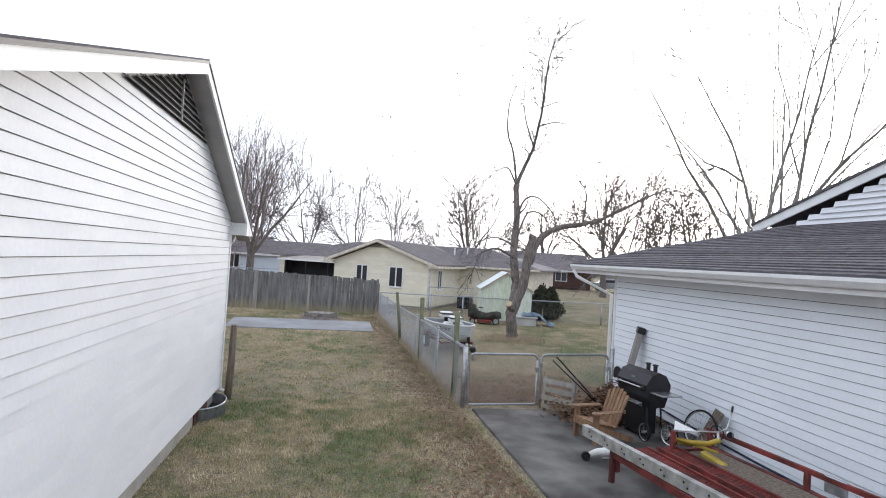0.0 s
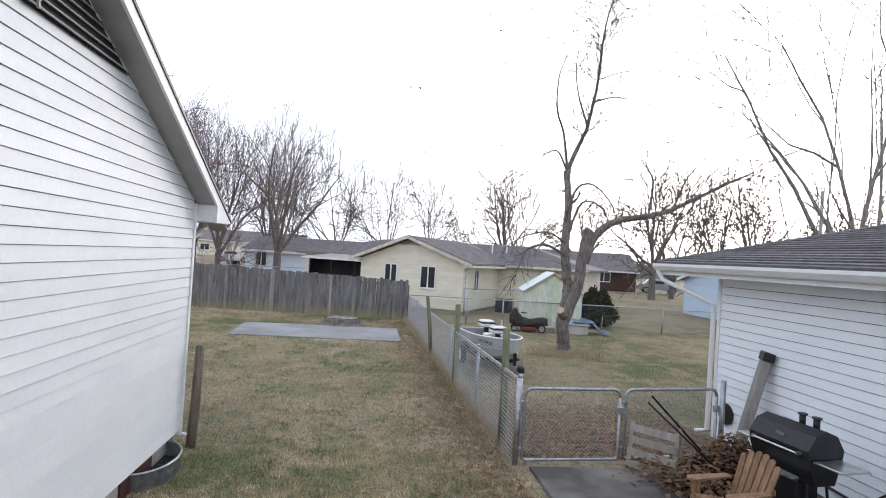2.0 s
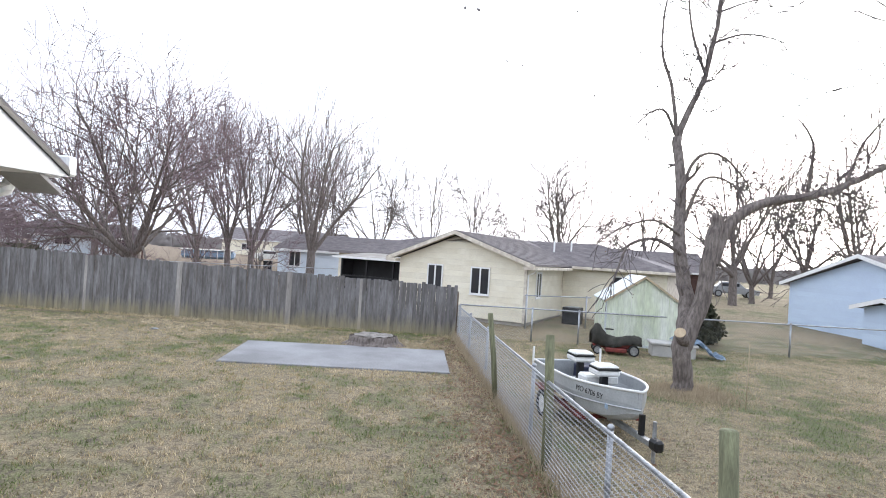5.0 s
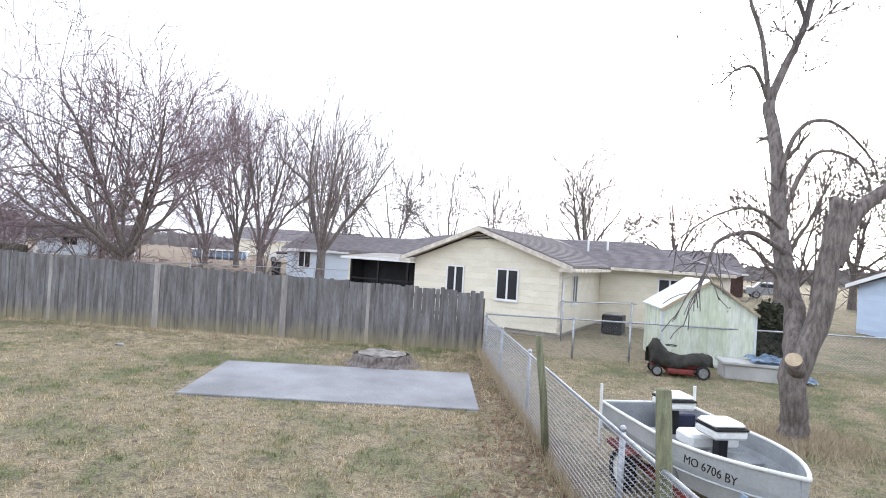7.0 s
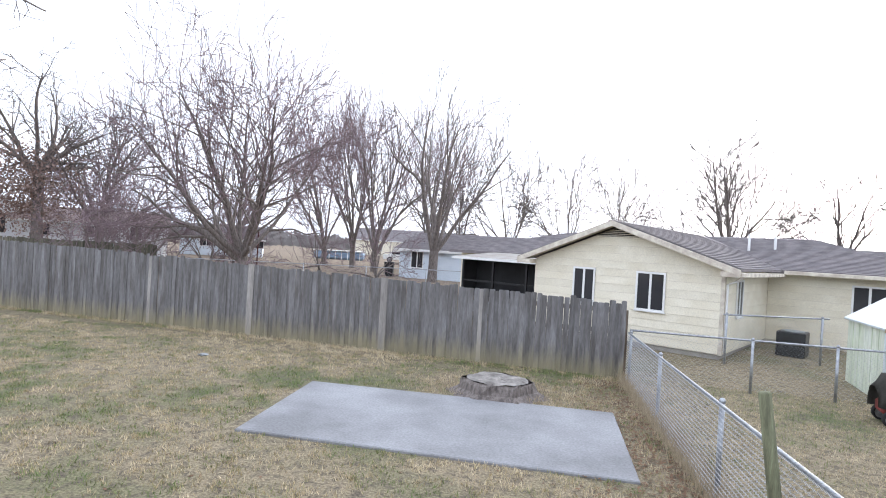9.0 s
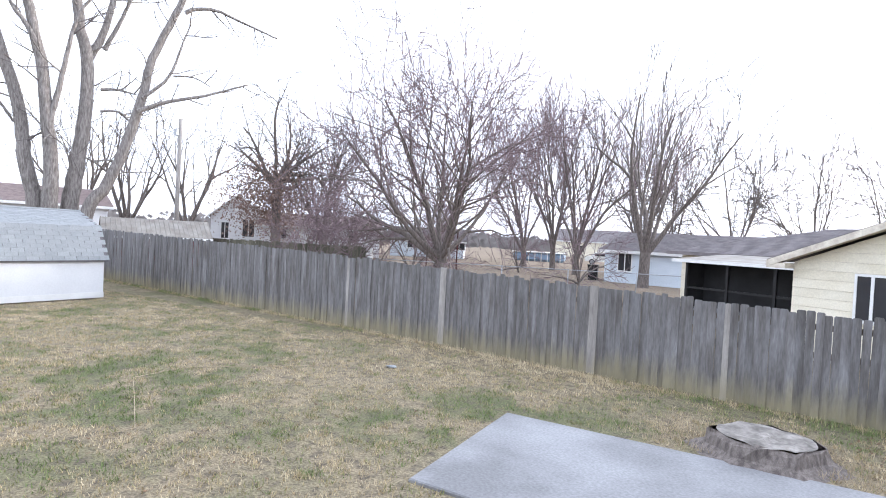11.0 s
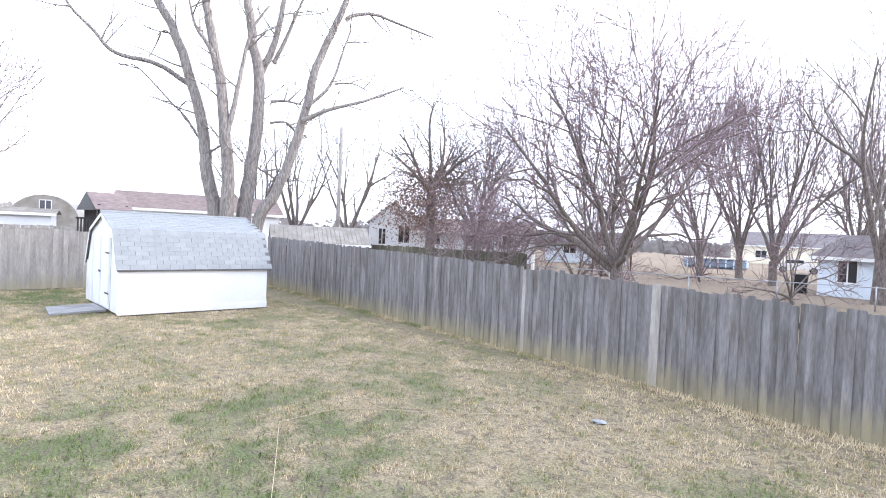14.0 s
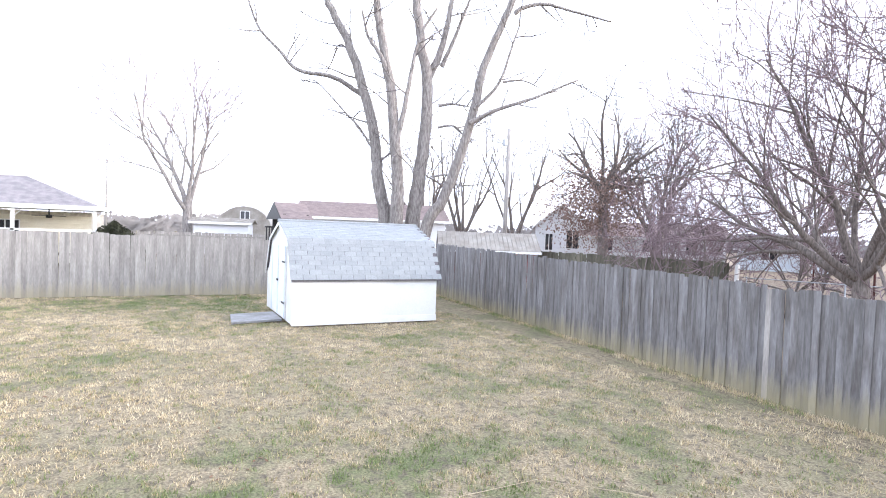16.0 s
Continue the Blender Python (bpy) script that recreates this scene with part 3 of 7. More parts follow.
def timber_fence(name, a, b, top_at, width, mats, label, dog_until, side=-1):
    a, b = Vector((*a, 0)), Vector((*b, 0))
    length = (b - a).length
    ang = math.degrees(math.atan2((b - a).y, (b - a).x))
    f = thing(name, pose(a.x, a.y, 0, 0, 0, ang), label, "fence", kind="structure")
    rng = random.Random(name)
    shapes = {}
    s = 0.0
    while s < length:
        w = width * rng.choice((0.9, 1.0, 1.0, 1.06))
        h = top_at(s) + rng.uniform(-0.025, 0.02)
        key = (round(w, 3), round(h / 0.04), s < dog_until, rng.random() < 0.012)
        if key not in shapes:
            shapes[key] = picket_mesh(w + 0.002, key[1] * 0.04, "dog" if key[2] else "flat", mats[1] if key[3] else mats[0])
        piece("picket", shapes[key], f, pose(s + w / 2, side * (0.03 + rng.uniform(0, 0.026)), 0.03 + rng.uniform(-0.01, 0.015), 0, rng.gauss(0, 0.3), rng.gauss(0, 1.1)))
        s += w
    n = max(1, round(length / 2.4))
    for k in range(n + 1):
        p = k * length / n
        part("fence_post", boxed((p - 0.045, -0.03 * side, 0), (p + 0.045, -0.03 * side - 0.09 * side, top_at(p) - 0.12)), POST_WOOD, f)
        if k < n:
            for z in (0.3, 0.85, 1.25):
                q = (k + 1) * length / n
                part("rail", prismed([(p, 0, z), (q, 0, z), (q, 0, z + 0.085), (p, 0, z + 0.085)], (0, -0.035 * side, 0)), POST_WOOD, f)
    # odd wide boards nailed over the joints
    for p in (4.88, 8.15):
        if side == 1 and p < length:
            part("cover_board", boxed((p - 0.075, side * 0.055, 0.04), (p + 0.075, side * 0.072, top_at(p) + 0.04)), PICKET_PALE, f, "paler cover board")
    return f


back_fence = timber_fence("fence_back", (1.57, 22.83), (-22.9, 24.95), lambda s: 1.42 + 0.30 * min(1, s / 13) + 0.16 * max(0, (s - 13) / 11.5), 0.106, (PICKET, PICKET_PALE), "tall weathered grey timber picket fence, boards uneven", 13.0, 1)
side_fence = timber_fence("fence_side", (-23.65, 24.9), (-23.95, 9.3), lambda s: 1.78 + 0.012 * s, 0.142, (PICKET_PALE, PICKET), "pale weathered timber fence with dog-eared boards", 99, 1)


# ---- chain link ----
def chain_link(length, height, pitch=0.06, sag=None):
    """Woven zigzag wires standing along local x."""
    bm = bmesh.new()
    n, rows = int(length / pitch), int(height / (pitch / 1.0))
    for k in range(n):
        x0 = k * pitch
        pts = []
        for r in range(2 * rows + 1):
            z = r * height / (2 * rows)
            pts.append((x0 + (pitch if (r % 2) else 0.0) * (0.98), 0.004 * (1 if r % 2 else -1), z))
        tube(bm, pts, 0.0025, 3, False)
    return bm


def mesh_run(name, a, b, height, posts, label, rail=True, pitch=0.05):
    a, b = Vector((*a, 0)), Vector((*b, 0))
    ang = math.degrees(math.atan2((b - a).y, (b - a).x))
    f = thing(name, pose(a.x, a.y, 0, 0, 0, ang), label, "chain-link fence", kind="structure")
    length = (b - a).length
    bm = chain_link(length, 1.0, pitch)
    for v in bm.verts:
        v.co.z = 0.03 + v.co.z * (height(v.co.x) + 0.01)
    w = part("wire_mesh", bm, WIRE, f, "diamond wire mesh")
    w["kind"] = "stuff"
    if rail:
        k = 14
        part("top_rail", tubed([(i * length / k, -0.028, height(i * length / k) + 0.01) for i in range(k + 1)], 0.019, 8), GALV, f, "bright galvanised top rail", smooth=True)
    for p in posts:
        bm = tubed([(p, -0.062, -0.1), (p, -0.062, height(p) + 0.03)], 0.026, 10)
        po = part("fence_post", bm, GALV, f, smooth=True)
        cap = bmesh.new()
        bmesh.ops.create_uvsphere(cap, u_segments=8, v_segments=5, radius=0.033, matrix=Matrix.Translation((p, -0.062, height(p) + 0.035)))
        part("post_cap", cap, GALV, po, smooth=True)
    return f


mesh_run("fence_mesh_yard", (2.10, 9.12), (1.60, 22.7), lambda s: 1.0 - 0.11 * s / 13.7, (0.0, 2.3, 4.9, 8.6, 11.2, 13.55), "galvanised chain-link fence with bright top rail")
mesh_run("fence_mesh_cross", (1.66, 22.86), (22.0, 22.3), lambda s: 0.93, (2.1, 3.45, 6.4, 9.6, 13.0, 16.5), "grey chain-link fence across the neighbour's yard", pitch=0.085)
mesh_run("fence_mesh_house", (4.05, 25.6), (6.6, 26.5), lambda s: 1.12, (0.05, 2.5), "short chain-link panel beside the yellow house", pitch=0.085)


def leaning_post(p, top, r, h, mat, label):
    f = tubed([(p[0], p[1], -0.1), ((p[0] + top[0]) / 2 + 0.01, (p[1] + top[1]) / 2, h * 0.5), (top[0], top[1], h)], [r * 1.08, r, r * 0.96], 12)
    bmesh.ops.bevel(f, geom=[e for e in f.edges if all(v.co.z > h - 0.02 for v in e.verts)], offset=0.01, segments=1, affect="EDGES")
    return tagged(new("wooden_post", mesh_of("wooden_post", f, mat, True)), label, "post")


leaning_post((2.10, 9.66), (2.12, 9.80), 0.05, 1.52, POST_GREEN, "mossy round timber post beside the chain-link fence")
leaning_post((1.98, 13.1), (1.99, 13.3), 0.055, 1.50, POST_GREEN, "greenish round timber post by the boat")
leaning_post((1.83, 16.12), (1.66, 16.16), 0.045, 1.42, POST_GREEN, "leaning slim timber post along the fence")
leaning_post((-1.66, 9.42), (-1.63, 9.44), 0.055, 1.19, POST_WOOD, "short weathered round post by the house corner")


# ---- double gate ----
def gate_leaf(name, x0, x1, y0, y1, label):
    a, b = Vector((x0, y0, 0)), Vector((x1, y1, 0))
    L = (b - a).length
    g = thing(name, pose(x0, y0, 0, 0, 0, math.degrees(math.atan2(y1 - y0, x1 - x0))), label, "gate", "double gate")
    lo, hi, c = 0.06, 0.91, 0.09
    pts = []
    for cx, cz, a0 in ((L - c, hi - c, 0), (c, hi - c, 90), (c, lo + c * 0.5, 180), (L - c, lo + c * 0.5, 270)):
        rr = c if a0 < 180 else c * 0.5
        cx2 = cx if a0 < 180 else (rr if a0 == 180 else L - rr)
        pts += [(cx2 + rr * math.cos(radians(a0 + k * 22.5)), 0, cz + rr * math.sin(radians(a0 + k * 22.5))) for k in range(5)]
    part("gate_frame", tubed(pts + [pts[0]], 0.019, 8), GALV, g, "bent galvanised tube frame", smooth=True)
    bm = chain_link(L - 0.07, 0.8, 0.05)
    bmesh.ops.translate(bm, verts=bm.verts, vec=(0.03, 0, 0.08))
    part("wire_mesh", bm, WIRE, g, "diamond wire mesh")["kind"] = "stuff"
    for z in (0.2, 0.75):
        part("hinge", tubed([(-0.04, 0, z), (0.03, 0, z)], 0.014, 6), GALV, g)
    part("latch", boxed((L - 0.03, -0.03, 0.62), (L + 0.035, 0.03, 0.70), bevel=0.005), GALV, g)
    return g


gate_leaf("yard_gate", 2.21, 3.44, 9.06, 9.15, "galvanised chain-link gate leaf, closed")
gate_leaf("yard_gate", 3.52, 4.86, 9.17, 9.38, "galvanised chain-link gate leaf, closed, leaves behind it")
for x, y, r in ((2.13, 9.05, 0.034), (4.96, 9.40, 0.034)):
    bm = tubed([(x, y, -0.1), (x, y, 1.02)], r, 12)
    tagged(new("gate_post", mesh_of("gate_post", bm, GALV, True)), "galvanised steel gate post", "post", "gate posts")

# ---- yellow house behind the fence ----
def window_unit(parent, m, w, h, sashes=2, name="window"):
    """A window facing local -y with its sill's middle at the origin."""
    f = bmesh.new()
    for lo, hi in (((-w / 2 - 0.05, -0.035, -0.05), (w / 2 + 0.05, 0, 0)), ((-w / 2 - 0.05, -0.035, h), (w / 2 + 0.05, 0, h + 0.05)), ((-w / 2 - 0.05, -0.035, 0), (-w / 2, 0, h)), ((w / 2, -0.035, 0), (w / 2 + 0.05, 0, h))):
        box(f, lo, hi)
    if sashes == 2:
        box(f, (-0.03, -0.03, 0), (0.03, 0, h))
    win = part(name, f, WHITE_TRIM, parent, "white-framed sliding window, dark inside")
    win.matrix_basis = m
    part("pane", boxed((-w / 2, -0.016, 0), (w / 2, -0.006, h)), PANE, win, "dark glass pane")
    part("sill", boxed((-w / 2 - 0.07, -0.06, -0.075), (w / 2 + 0.07, 0, -0.052)), WHITE_TRIM, win)
    return win


def hip_roof(parent, lo, hi, z0, z1, over, mat, name="roof", label="", ridge_in=None):
    x0, y0, x1, y1 = lo[0] - over, lo[1] - over, hi[0] + over, hi[1] + over
    half = (y1 - y0) / 2
    r0, r1 = x0 + (ridge_in or half), x1 - (ridge_in or half)
    ym = (y0 + y1) / 2
    bm = bmesh.new()
    v = [bm.verts.new(p) for p in ((x0, y0, z0), (x1, y0, z0), (x1, y1, z0), (x0, y1, z0), (r0, ym, z1), (r1, ym, z1), (x0, y0, z0 - 0.1), (x1, y0, z0 - 0.1), (x1, y1, z0 - 0.1), (x0, y1, z0 - 0.1))]
    for f in ((0, 1, 5, 4), (1, 2, 5), (2, 3, 4, 5), (3, 0, 4), (0, 6, 7, 1), (1, 7, 8, 2), (2, 8, 9, 3), (3, 9, 6, 0), (6, 9, 8, 7)):
        bm.faces.new([v[k] for k in f])
    bmesh.ops.recalc_face_normals(bm, faces=bm.faces)
    return part(name, bm, mat, parent, label)


def yellow_house():
    h = thing("yellow_house", pose(4.15, 26.0, 0, 0, 0, -30), "low pale-yellow lap-sided house with weathered brown shingle roof", "house", kind="structure")
    W, S, EV, PK, PX = 5.16, 4.65, 2.14, 3.16, -2.70
    part("wall", prismed([(-W, 0, 0.12), (0, 0, 0.12), (0, 0, EV), (PX, 0, PK - 0.08), (-W, 0, EV)], (0, S + 1, 0)), YELLOW_TRIM, h)
    ex = 0.205
    rows = []
    z = 0.14
    while z < PK - 0.25:
        def span(zz):
            if zz <= EV:
                return -W, 0
            f = (zz - EV) / (PK - 0.08 - EV)
            return -W + (PX + W) * f, PX * f
        a, b2 = span(z), span(z + ex)
        rows.append((z, a[0], a[1], b2[0], b2[1]))
        z += ex
    lap(h, lambda s, zz, d: (s, -d, zz), rows, 0.022, YELLOW_SIDING, ex)
    lap(h, lambda s, zz, d: (d, s, zz), [(0.14 + k * ex, 0, S, 0, S) for k in range(10)], 0.022, YELLOW_SIDING, ex)
    part("corner_trim", boxed((-0.06, -0.03, 0.12), (0.03, 0.05, EV)), YELLOW_TRIM, h)
    part("foundation", boxed((-W + 0.04, 0.04, -0.1), (-0.04, S, 0.12)), FOUNDATION, h, "grey block foundation")
    # main body
    part("wall", boxed((-11.8, S, 0), (4.1, S + 7, EV)), YELLOW_TRIM, h)
    lap(h, lambda s, zz, d: (s, S - d, zz), [(0.14 + k * ex, 0.03, 4.1, 0.03, 4.1) for k in range(10)], 0.022, YELLOW_SIDING, ex)
    lap(h, lambda s, zz, d: (s, S - d, zz), [(0.14 + k * ex, -9.9, -W, -9.9, -W) for k in range(10)], 0.022, YELLOW_SIDING, ex)
    lap(h, lambda s, zz, d: (s, S - d, zz), [(0.14 + k * ex, -11.8, -9.95, -11.8, -9.95) for k in range(10)], 0.022, YELLOW_SIDING, ex)
    hip_roof(h, (-11.8, S), (4.1, S + 7), EV + 0.06, PK + 0.12, 0.4, SHINGLE_TAN, label="weathered brown shingle hip roof")
    y0, run = S - 0.4, 3.9
    sl = math.hypot(run, PK + 0.12 - EV - 0.06)
    shingle_rows(h, (-12.2, y0, EV + 0.06), (1, 0, 0), (0, run, PK + 0.06 - EV), 16.7, sl, 0.95, 0.95, SHINGLE_TAN)
    # wing roof
    ov, th = 0.35, 0.05
    for sx, ex_x in ((1, 0.42), (-1, -W - 0.42)):
        run_x = ex_x - PX
        zl = PK - (PK - 0.08 - EV) / (abs(PX) if sx > 0 else W + PX) * abs(run_x)
        part("roof", prismed([(ex_x, -ov, zl + 0.06), (PX, -ov, PK + 0.06), (PX, -ov, PK + 0.11), (ex_x, -ov, zl + 0.11)], (0, S + 3.0, 0)), SHINGLE_TAN, h, "weathered brown shingle wing roof")
        up = Vector((-run_x, 0, PK - zl))
        if sx > 0:
            shingle_rows(h, (ex_x, -ov, zl + 0.11), (0, 1, 0), up, S + 2.2, up.length, 0, 0, SHINGLE_TAN)
        part("fascia", prismed([(ex_x, -ov - 0.03, zl - 0.06), (PX, -ov - 0.03, PK - 0.05), (PX, -ov - 0.03, PK + 0.09), (ex_x, -ov - 0.03, zl + 0.09)], (0, 0.028, 0)), YELLOW_TRIM, h, "flaking cream rake board")
        part("soffit", prismed([(ex_x, -ov, zl - 0.02), (PX, -ov, PK - 0.02), (PX, -ov, PK), (ex_x, -ov, zl)], (0, ov, 0)), YELLOW_TRIM, h)
        part("eave_return", boxed((min(0 if sx > 0 else -W, ex_x), -ov - 0.02, zl - 0.08), (max(0 if sx > 0 else -W, ex_x), 0, zl + 0.04)), YELLOW_TRIM, h)
    part("gutter", boxed((0.42, -ov, 2.0), (0.52, S - 0.4, 2.1), bevel=0.01), YELLOW_TRIM, h)
    part("gutter", boxed((0.5, S - 0.5, EV - 0.06), (4.5, S - 0.41, EV + 0.05), bevel=0.01), YELLOW_TRIM, h)
    part("downspout", tubed([(0.46, -0.2, 2.02), (0.3, -0.05, 1.9), (0.06, 0.06, 1.8), (0.06, 0.06, 0.2)], 0.03, 6), WHITE_TRIM, h)
    # vent plate blackened for the shade within
    v = part("vent", prismed([(PX - 0.62, -0.03, PK - 0.32), (PX + 0.62, -0.03, PK - 0.32), (PX, -0.03, PK - 0.1)], (0, 0.01, 0)), INSIDE_SHADE, h, "triangular louvred gable vent")
    for k in range(4):
        f = 1 - k / 4.5
        part("slat", boxed((PX - 0.58 * f, -0.05, PK - 0.31 + k * 0.05), (PX + 0.58 * f, -0.03, PK - 0.29 + k * 0.05)), YELLOW_TRIM, v)
    window_unit(h, pose(-3.57, -0.022, 1.02), 0.56, 0.9)
    window_unit(h, pose(-1.72, -0.022, 1.02), 0.66, 0.9)
    window_unit(h, pose(0.022, 1.35, 1.0, 0, 0, 90), 0.5, 0.85)
    window_unit(h, pose(2.45, S - 0.022, 0.95, 0, 0, 0), 0.7, 0.9)
    for x, y in ((-0.9, S + 1.6), (-0.2, S + 1.9), (-6.2, S + 2.2)):
        part("vent_pipe", tubed([(x, y, 2.5), (x, y, PK + 0.14)], 0.04, 8), WHITE_TRIM, h, "white roof vent pipe")
    # screened porch
    px0, px1, py = -9.5, -W - 0.02, 1.9
    part("porch_floor", boxed((px0, py, 0), (px1, S - 0.03, 0.5)), CONCRETE, h)
    part("porch_roof", prismed([(px0 - 0.25, py - 0.3, 1.93), (px1, py - 0.3, 1.93), (px1, S - 0.03, 2.16), (px0 - 0.25, S - 0.03, 2.16)], (0, 0, 0.06)), METAL_ROOF, h, "weathered flat porch roof")
    part("porch_fascia", boxed((px0 - 0.27, py - 0.33, 1.90), (px1, py - 0.302, 1.99)), WHITE_TRIM, h)
    for x in (px0 + 0.04, -8.1, -6.7, px1 - 0.06):
        part("porch_post", boxed((x - 0.04, py, 0.5), (x + 0.04, py + 0.08, 1.94)), BLACK, h)
    part("porch_rail", boxed((px0, py + 0.02, 1.1), (px1, py + 0.06, 1.16)), BLACK, h)
    # two black sheets put the porch's inner shade into colour
    part("porch_screen", boxed((px0 + 0.02, py + 0.09, 0.5), (px0 + 0.04, S - 0.06, 1.93)), INSIDE_SHADE, h, "porch side screen, black for the shade inside")
    part("porch_screen", boxed((px0, py + 0.85, 0.5), (px1, py + 0.87, 1.95)), INSIDE_SHADE, h, "black sheet standing in for the porch's inner shade")
    part("door", boxed((-10.4, S - 0.06, 0.3), (-9.85, S - 0.024, 1.9)), WHITE_TRIM, h, "white panelled side door")
    return h


yellow_house()


def simple_house(name, m, w, d, eave, peak, wall_mat, roof_mat, label, windows=(), gable_front=True, over=0.3, ex=0.2, group=""):
    """A house with its front along local x at y = 0 and its roof's ridge along y (gable_front) or along x."""
    h = thing(name, m, label, "house", group, "structure")
    if gable_front:
        part("wall", prismed([(0, 0, 0), (w, 0, 0), (w, 0, eave), (w / 2, 0, peak - 0.1), (0, 0, eave)], (0, d, 0)), wall_mat, h)
        for a, b2 in ((-over, w / 2), (w + over, w / 2)):
            zl = peak - (peak - eave) / (w / 2) * abs(a - w / 2)
            part("roof", prismed([(a, -over, zl), (b2, -over, peak), (b2, -over, peak + 0.1), (a, -over, zl + 0.1)], (0, d + 2 * over, 0)), roof_mat, h)
            part("fascia", prismed([(a, -over - 0.03, zl - 0.06), (b2, -over - 0.03, peak - 0.06), (b2, -over - 0.03, peak + 0.09), (a, -over - 0.03, zl + 0.09)], (0, 0.028, 0)), WHITE_TRIM, h)
        rows, z = [], 0.1
        while z + ex < peak - 0.1:
            sp = lambda zz: (0, w) if zz <= eave else (w / 2 * (zz - eave) / (peak - 0.1 - eave), w - w / 2 * (zz - eave) / (peak - 0.1 - eave))
            a, b2 = sp(z), sp(z + ex)
            rows.append((z, a[0], a[1], b2[0], b2[1]))
            z += ex
    else:
        part("wall", boxed((0, 0, 0), (w, d, eave)), wall_mat, h)
        for sgn in (0, 1):
            ya, yb = (-over, d / 2) if sgn == 0 else (d + over, d / 2)
            zl = peak - (peak - eave) / (d / 2) * (d / 2 + over)
            part("roof", prismed([(-over, ya, zl), (-over, yb, peak), (-over, yb, peak + 0.1), (-over, ya, zl + 0.1)], (w + 2 * over, 0, 0)), roof_mat, h)
        up = Vector((0, d / 2 + over, peak - zl))
        shingle_rows(h, (-over, -over, zl + 0.1), (1, 0, 0), up, w + 2 * over, up.length, 0, 0, roof_mat, 0.18)
        part("fascia", boxed((-over, -over - 0.03, zl - 0.08), (w + over, -over - 0.002, zl + 0.09)), WHITE_TRIM, h)
        for x in (0.02, w - 0.02):
            part("gable", prismed([(x, 0.02, eave), (x, d - 0.02, eave), (x, d / 2, peak)], (0.04 if x < 1 else -0.04, 0, 0)), wall_mat, h)
        rows = [(0.1 + k * ex, 0, w, 0, w) for k in range(int((eave - 0.15) / ex))]
    lap(h, lambda s, zz, dd: (s, -dd, zz), rows, 0.018, wall_mat, ex)
    for x, z, ww, hh in windows:
        window_unit(h, pose(x, -0.02, z), ww, hh)
    return h


# blue house and its lean-to past the garage
simple_house("blue_house", pose(17.4, 31.6, 0, 0, 0, -90), 8.4, 9, 2.05, 3.25, BLUE_SIDING, SHINGLE_TAN, "pale blue lap-sided house with white rake boards")
simple_house("garden_shed", pose(16.3, 26.0, 0, 0, 0, -90), 2.2, 1.0, 1.42, 1.7, BLUE_SIDING, SHINGLE_TAN, "small pale blue lean-to shed with a low roof")
simple_house("brick_house", pose(18.2, 60, 0, 0, 0, -12), 9.5, 9, 2.1, 3.9, BRICK_RED, SHINGLE_TAN, "low dark red brick house far down the road", ((2.5, 0.9, 1.2, 0.9), (6.2, 0.9, 1.2, 0.9)), False)
simple_house("pale_blue_house", pose(-9.8, 47.6, 0, 0, 0, -12), 8.0, 7, 2.05, 3.1, PALE_BLUE, SHINGLE_TAN, "pale blue house with a dark hip roof and white door", ((1.3, 0.85, 0.8, 1.0),), False)
# houses past the far corner of the yard
simple_house("white_far_house", pose(-44.3, 45.0, 0, 0, 0, 48), 4.6, 7, 3.3, 5.2, WHITE_SIDING, SHINGLE_TAN, "white two-storey house half hidden by vines", ((1.2, 1.2, 0.6, 1.4), (3.2, 1.4, 1.0, 1.5)))
simple_house("white_long_house", pose(-41, 47.5, 0, 0, 0, 45), 11, 6, 2.6, 3.7, WHITE_SIDING, SHINGLE_RED, "long white house behind bare branches", ((2.0, 1.4, 0.9, 0.9), (5.5, 1.4, 1.4, 0.9), (8.5, 1.3, 0.8, 1.1)), False)
simple_house("red_roof_house", pose(-42.07, 23.85, 0, 0, 0, 72), 10.0, 7, 3.15, 4.25, WHITE_SIDING, SHINGLE_RED, "long white house with a dull brown shingle roof", ((1.0, 2.4, 0.6, 0.4), (3.2, 2.3, 1.0, 0.45), (6.6, 2.3, 1.0, 0.45)), False)
simple_house("grey_far_house", pose(-37, 62, 0, 0, 0, 28), 8, 8, 1.9, 3.2, PALE_BLUE, SHINGLE_TAN, "grey-blue house far over the field", ((2.5, 1.0, 1.2, 0.9), (7.5, 1.0, 1.2, 0.9)), False)
simple_house("tan_far_house", pose(-34, 105, 0, 0, 0, 15), 22, 9, 2.8, 4.8, YELLOW_SIDING, SHINGLE_TAN, "long tan house on the far side of the field", ((4, 1.0, 1.4, 1.0), (11, 1.0, 1.4, 1.0), (17, 1.0, 1.4, 1.0)), False)

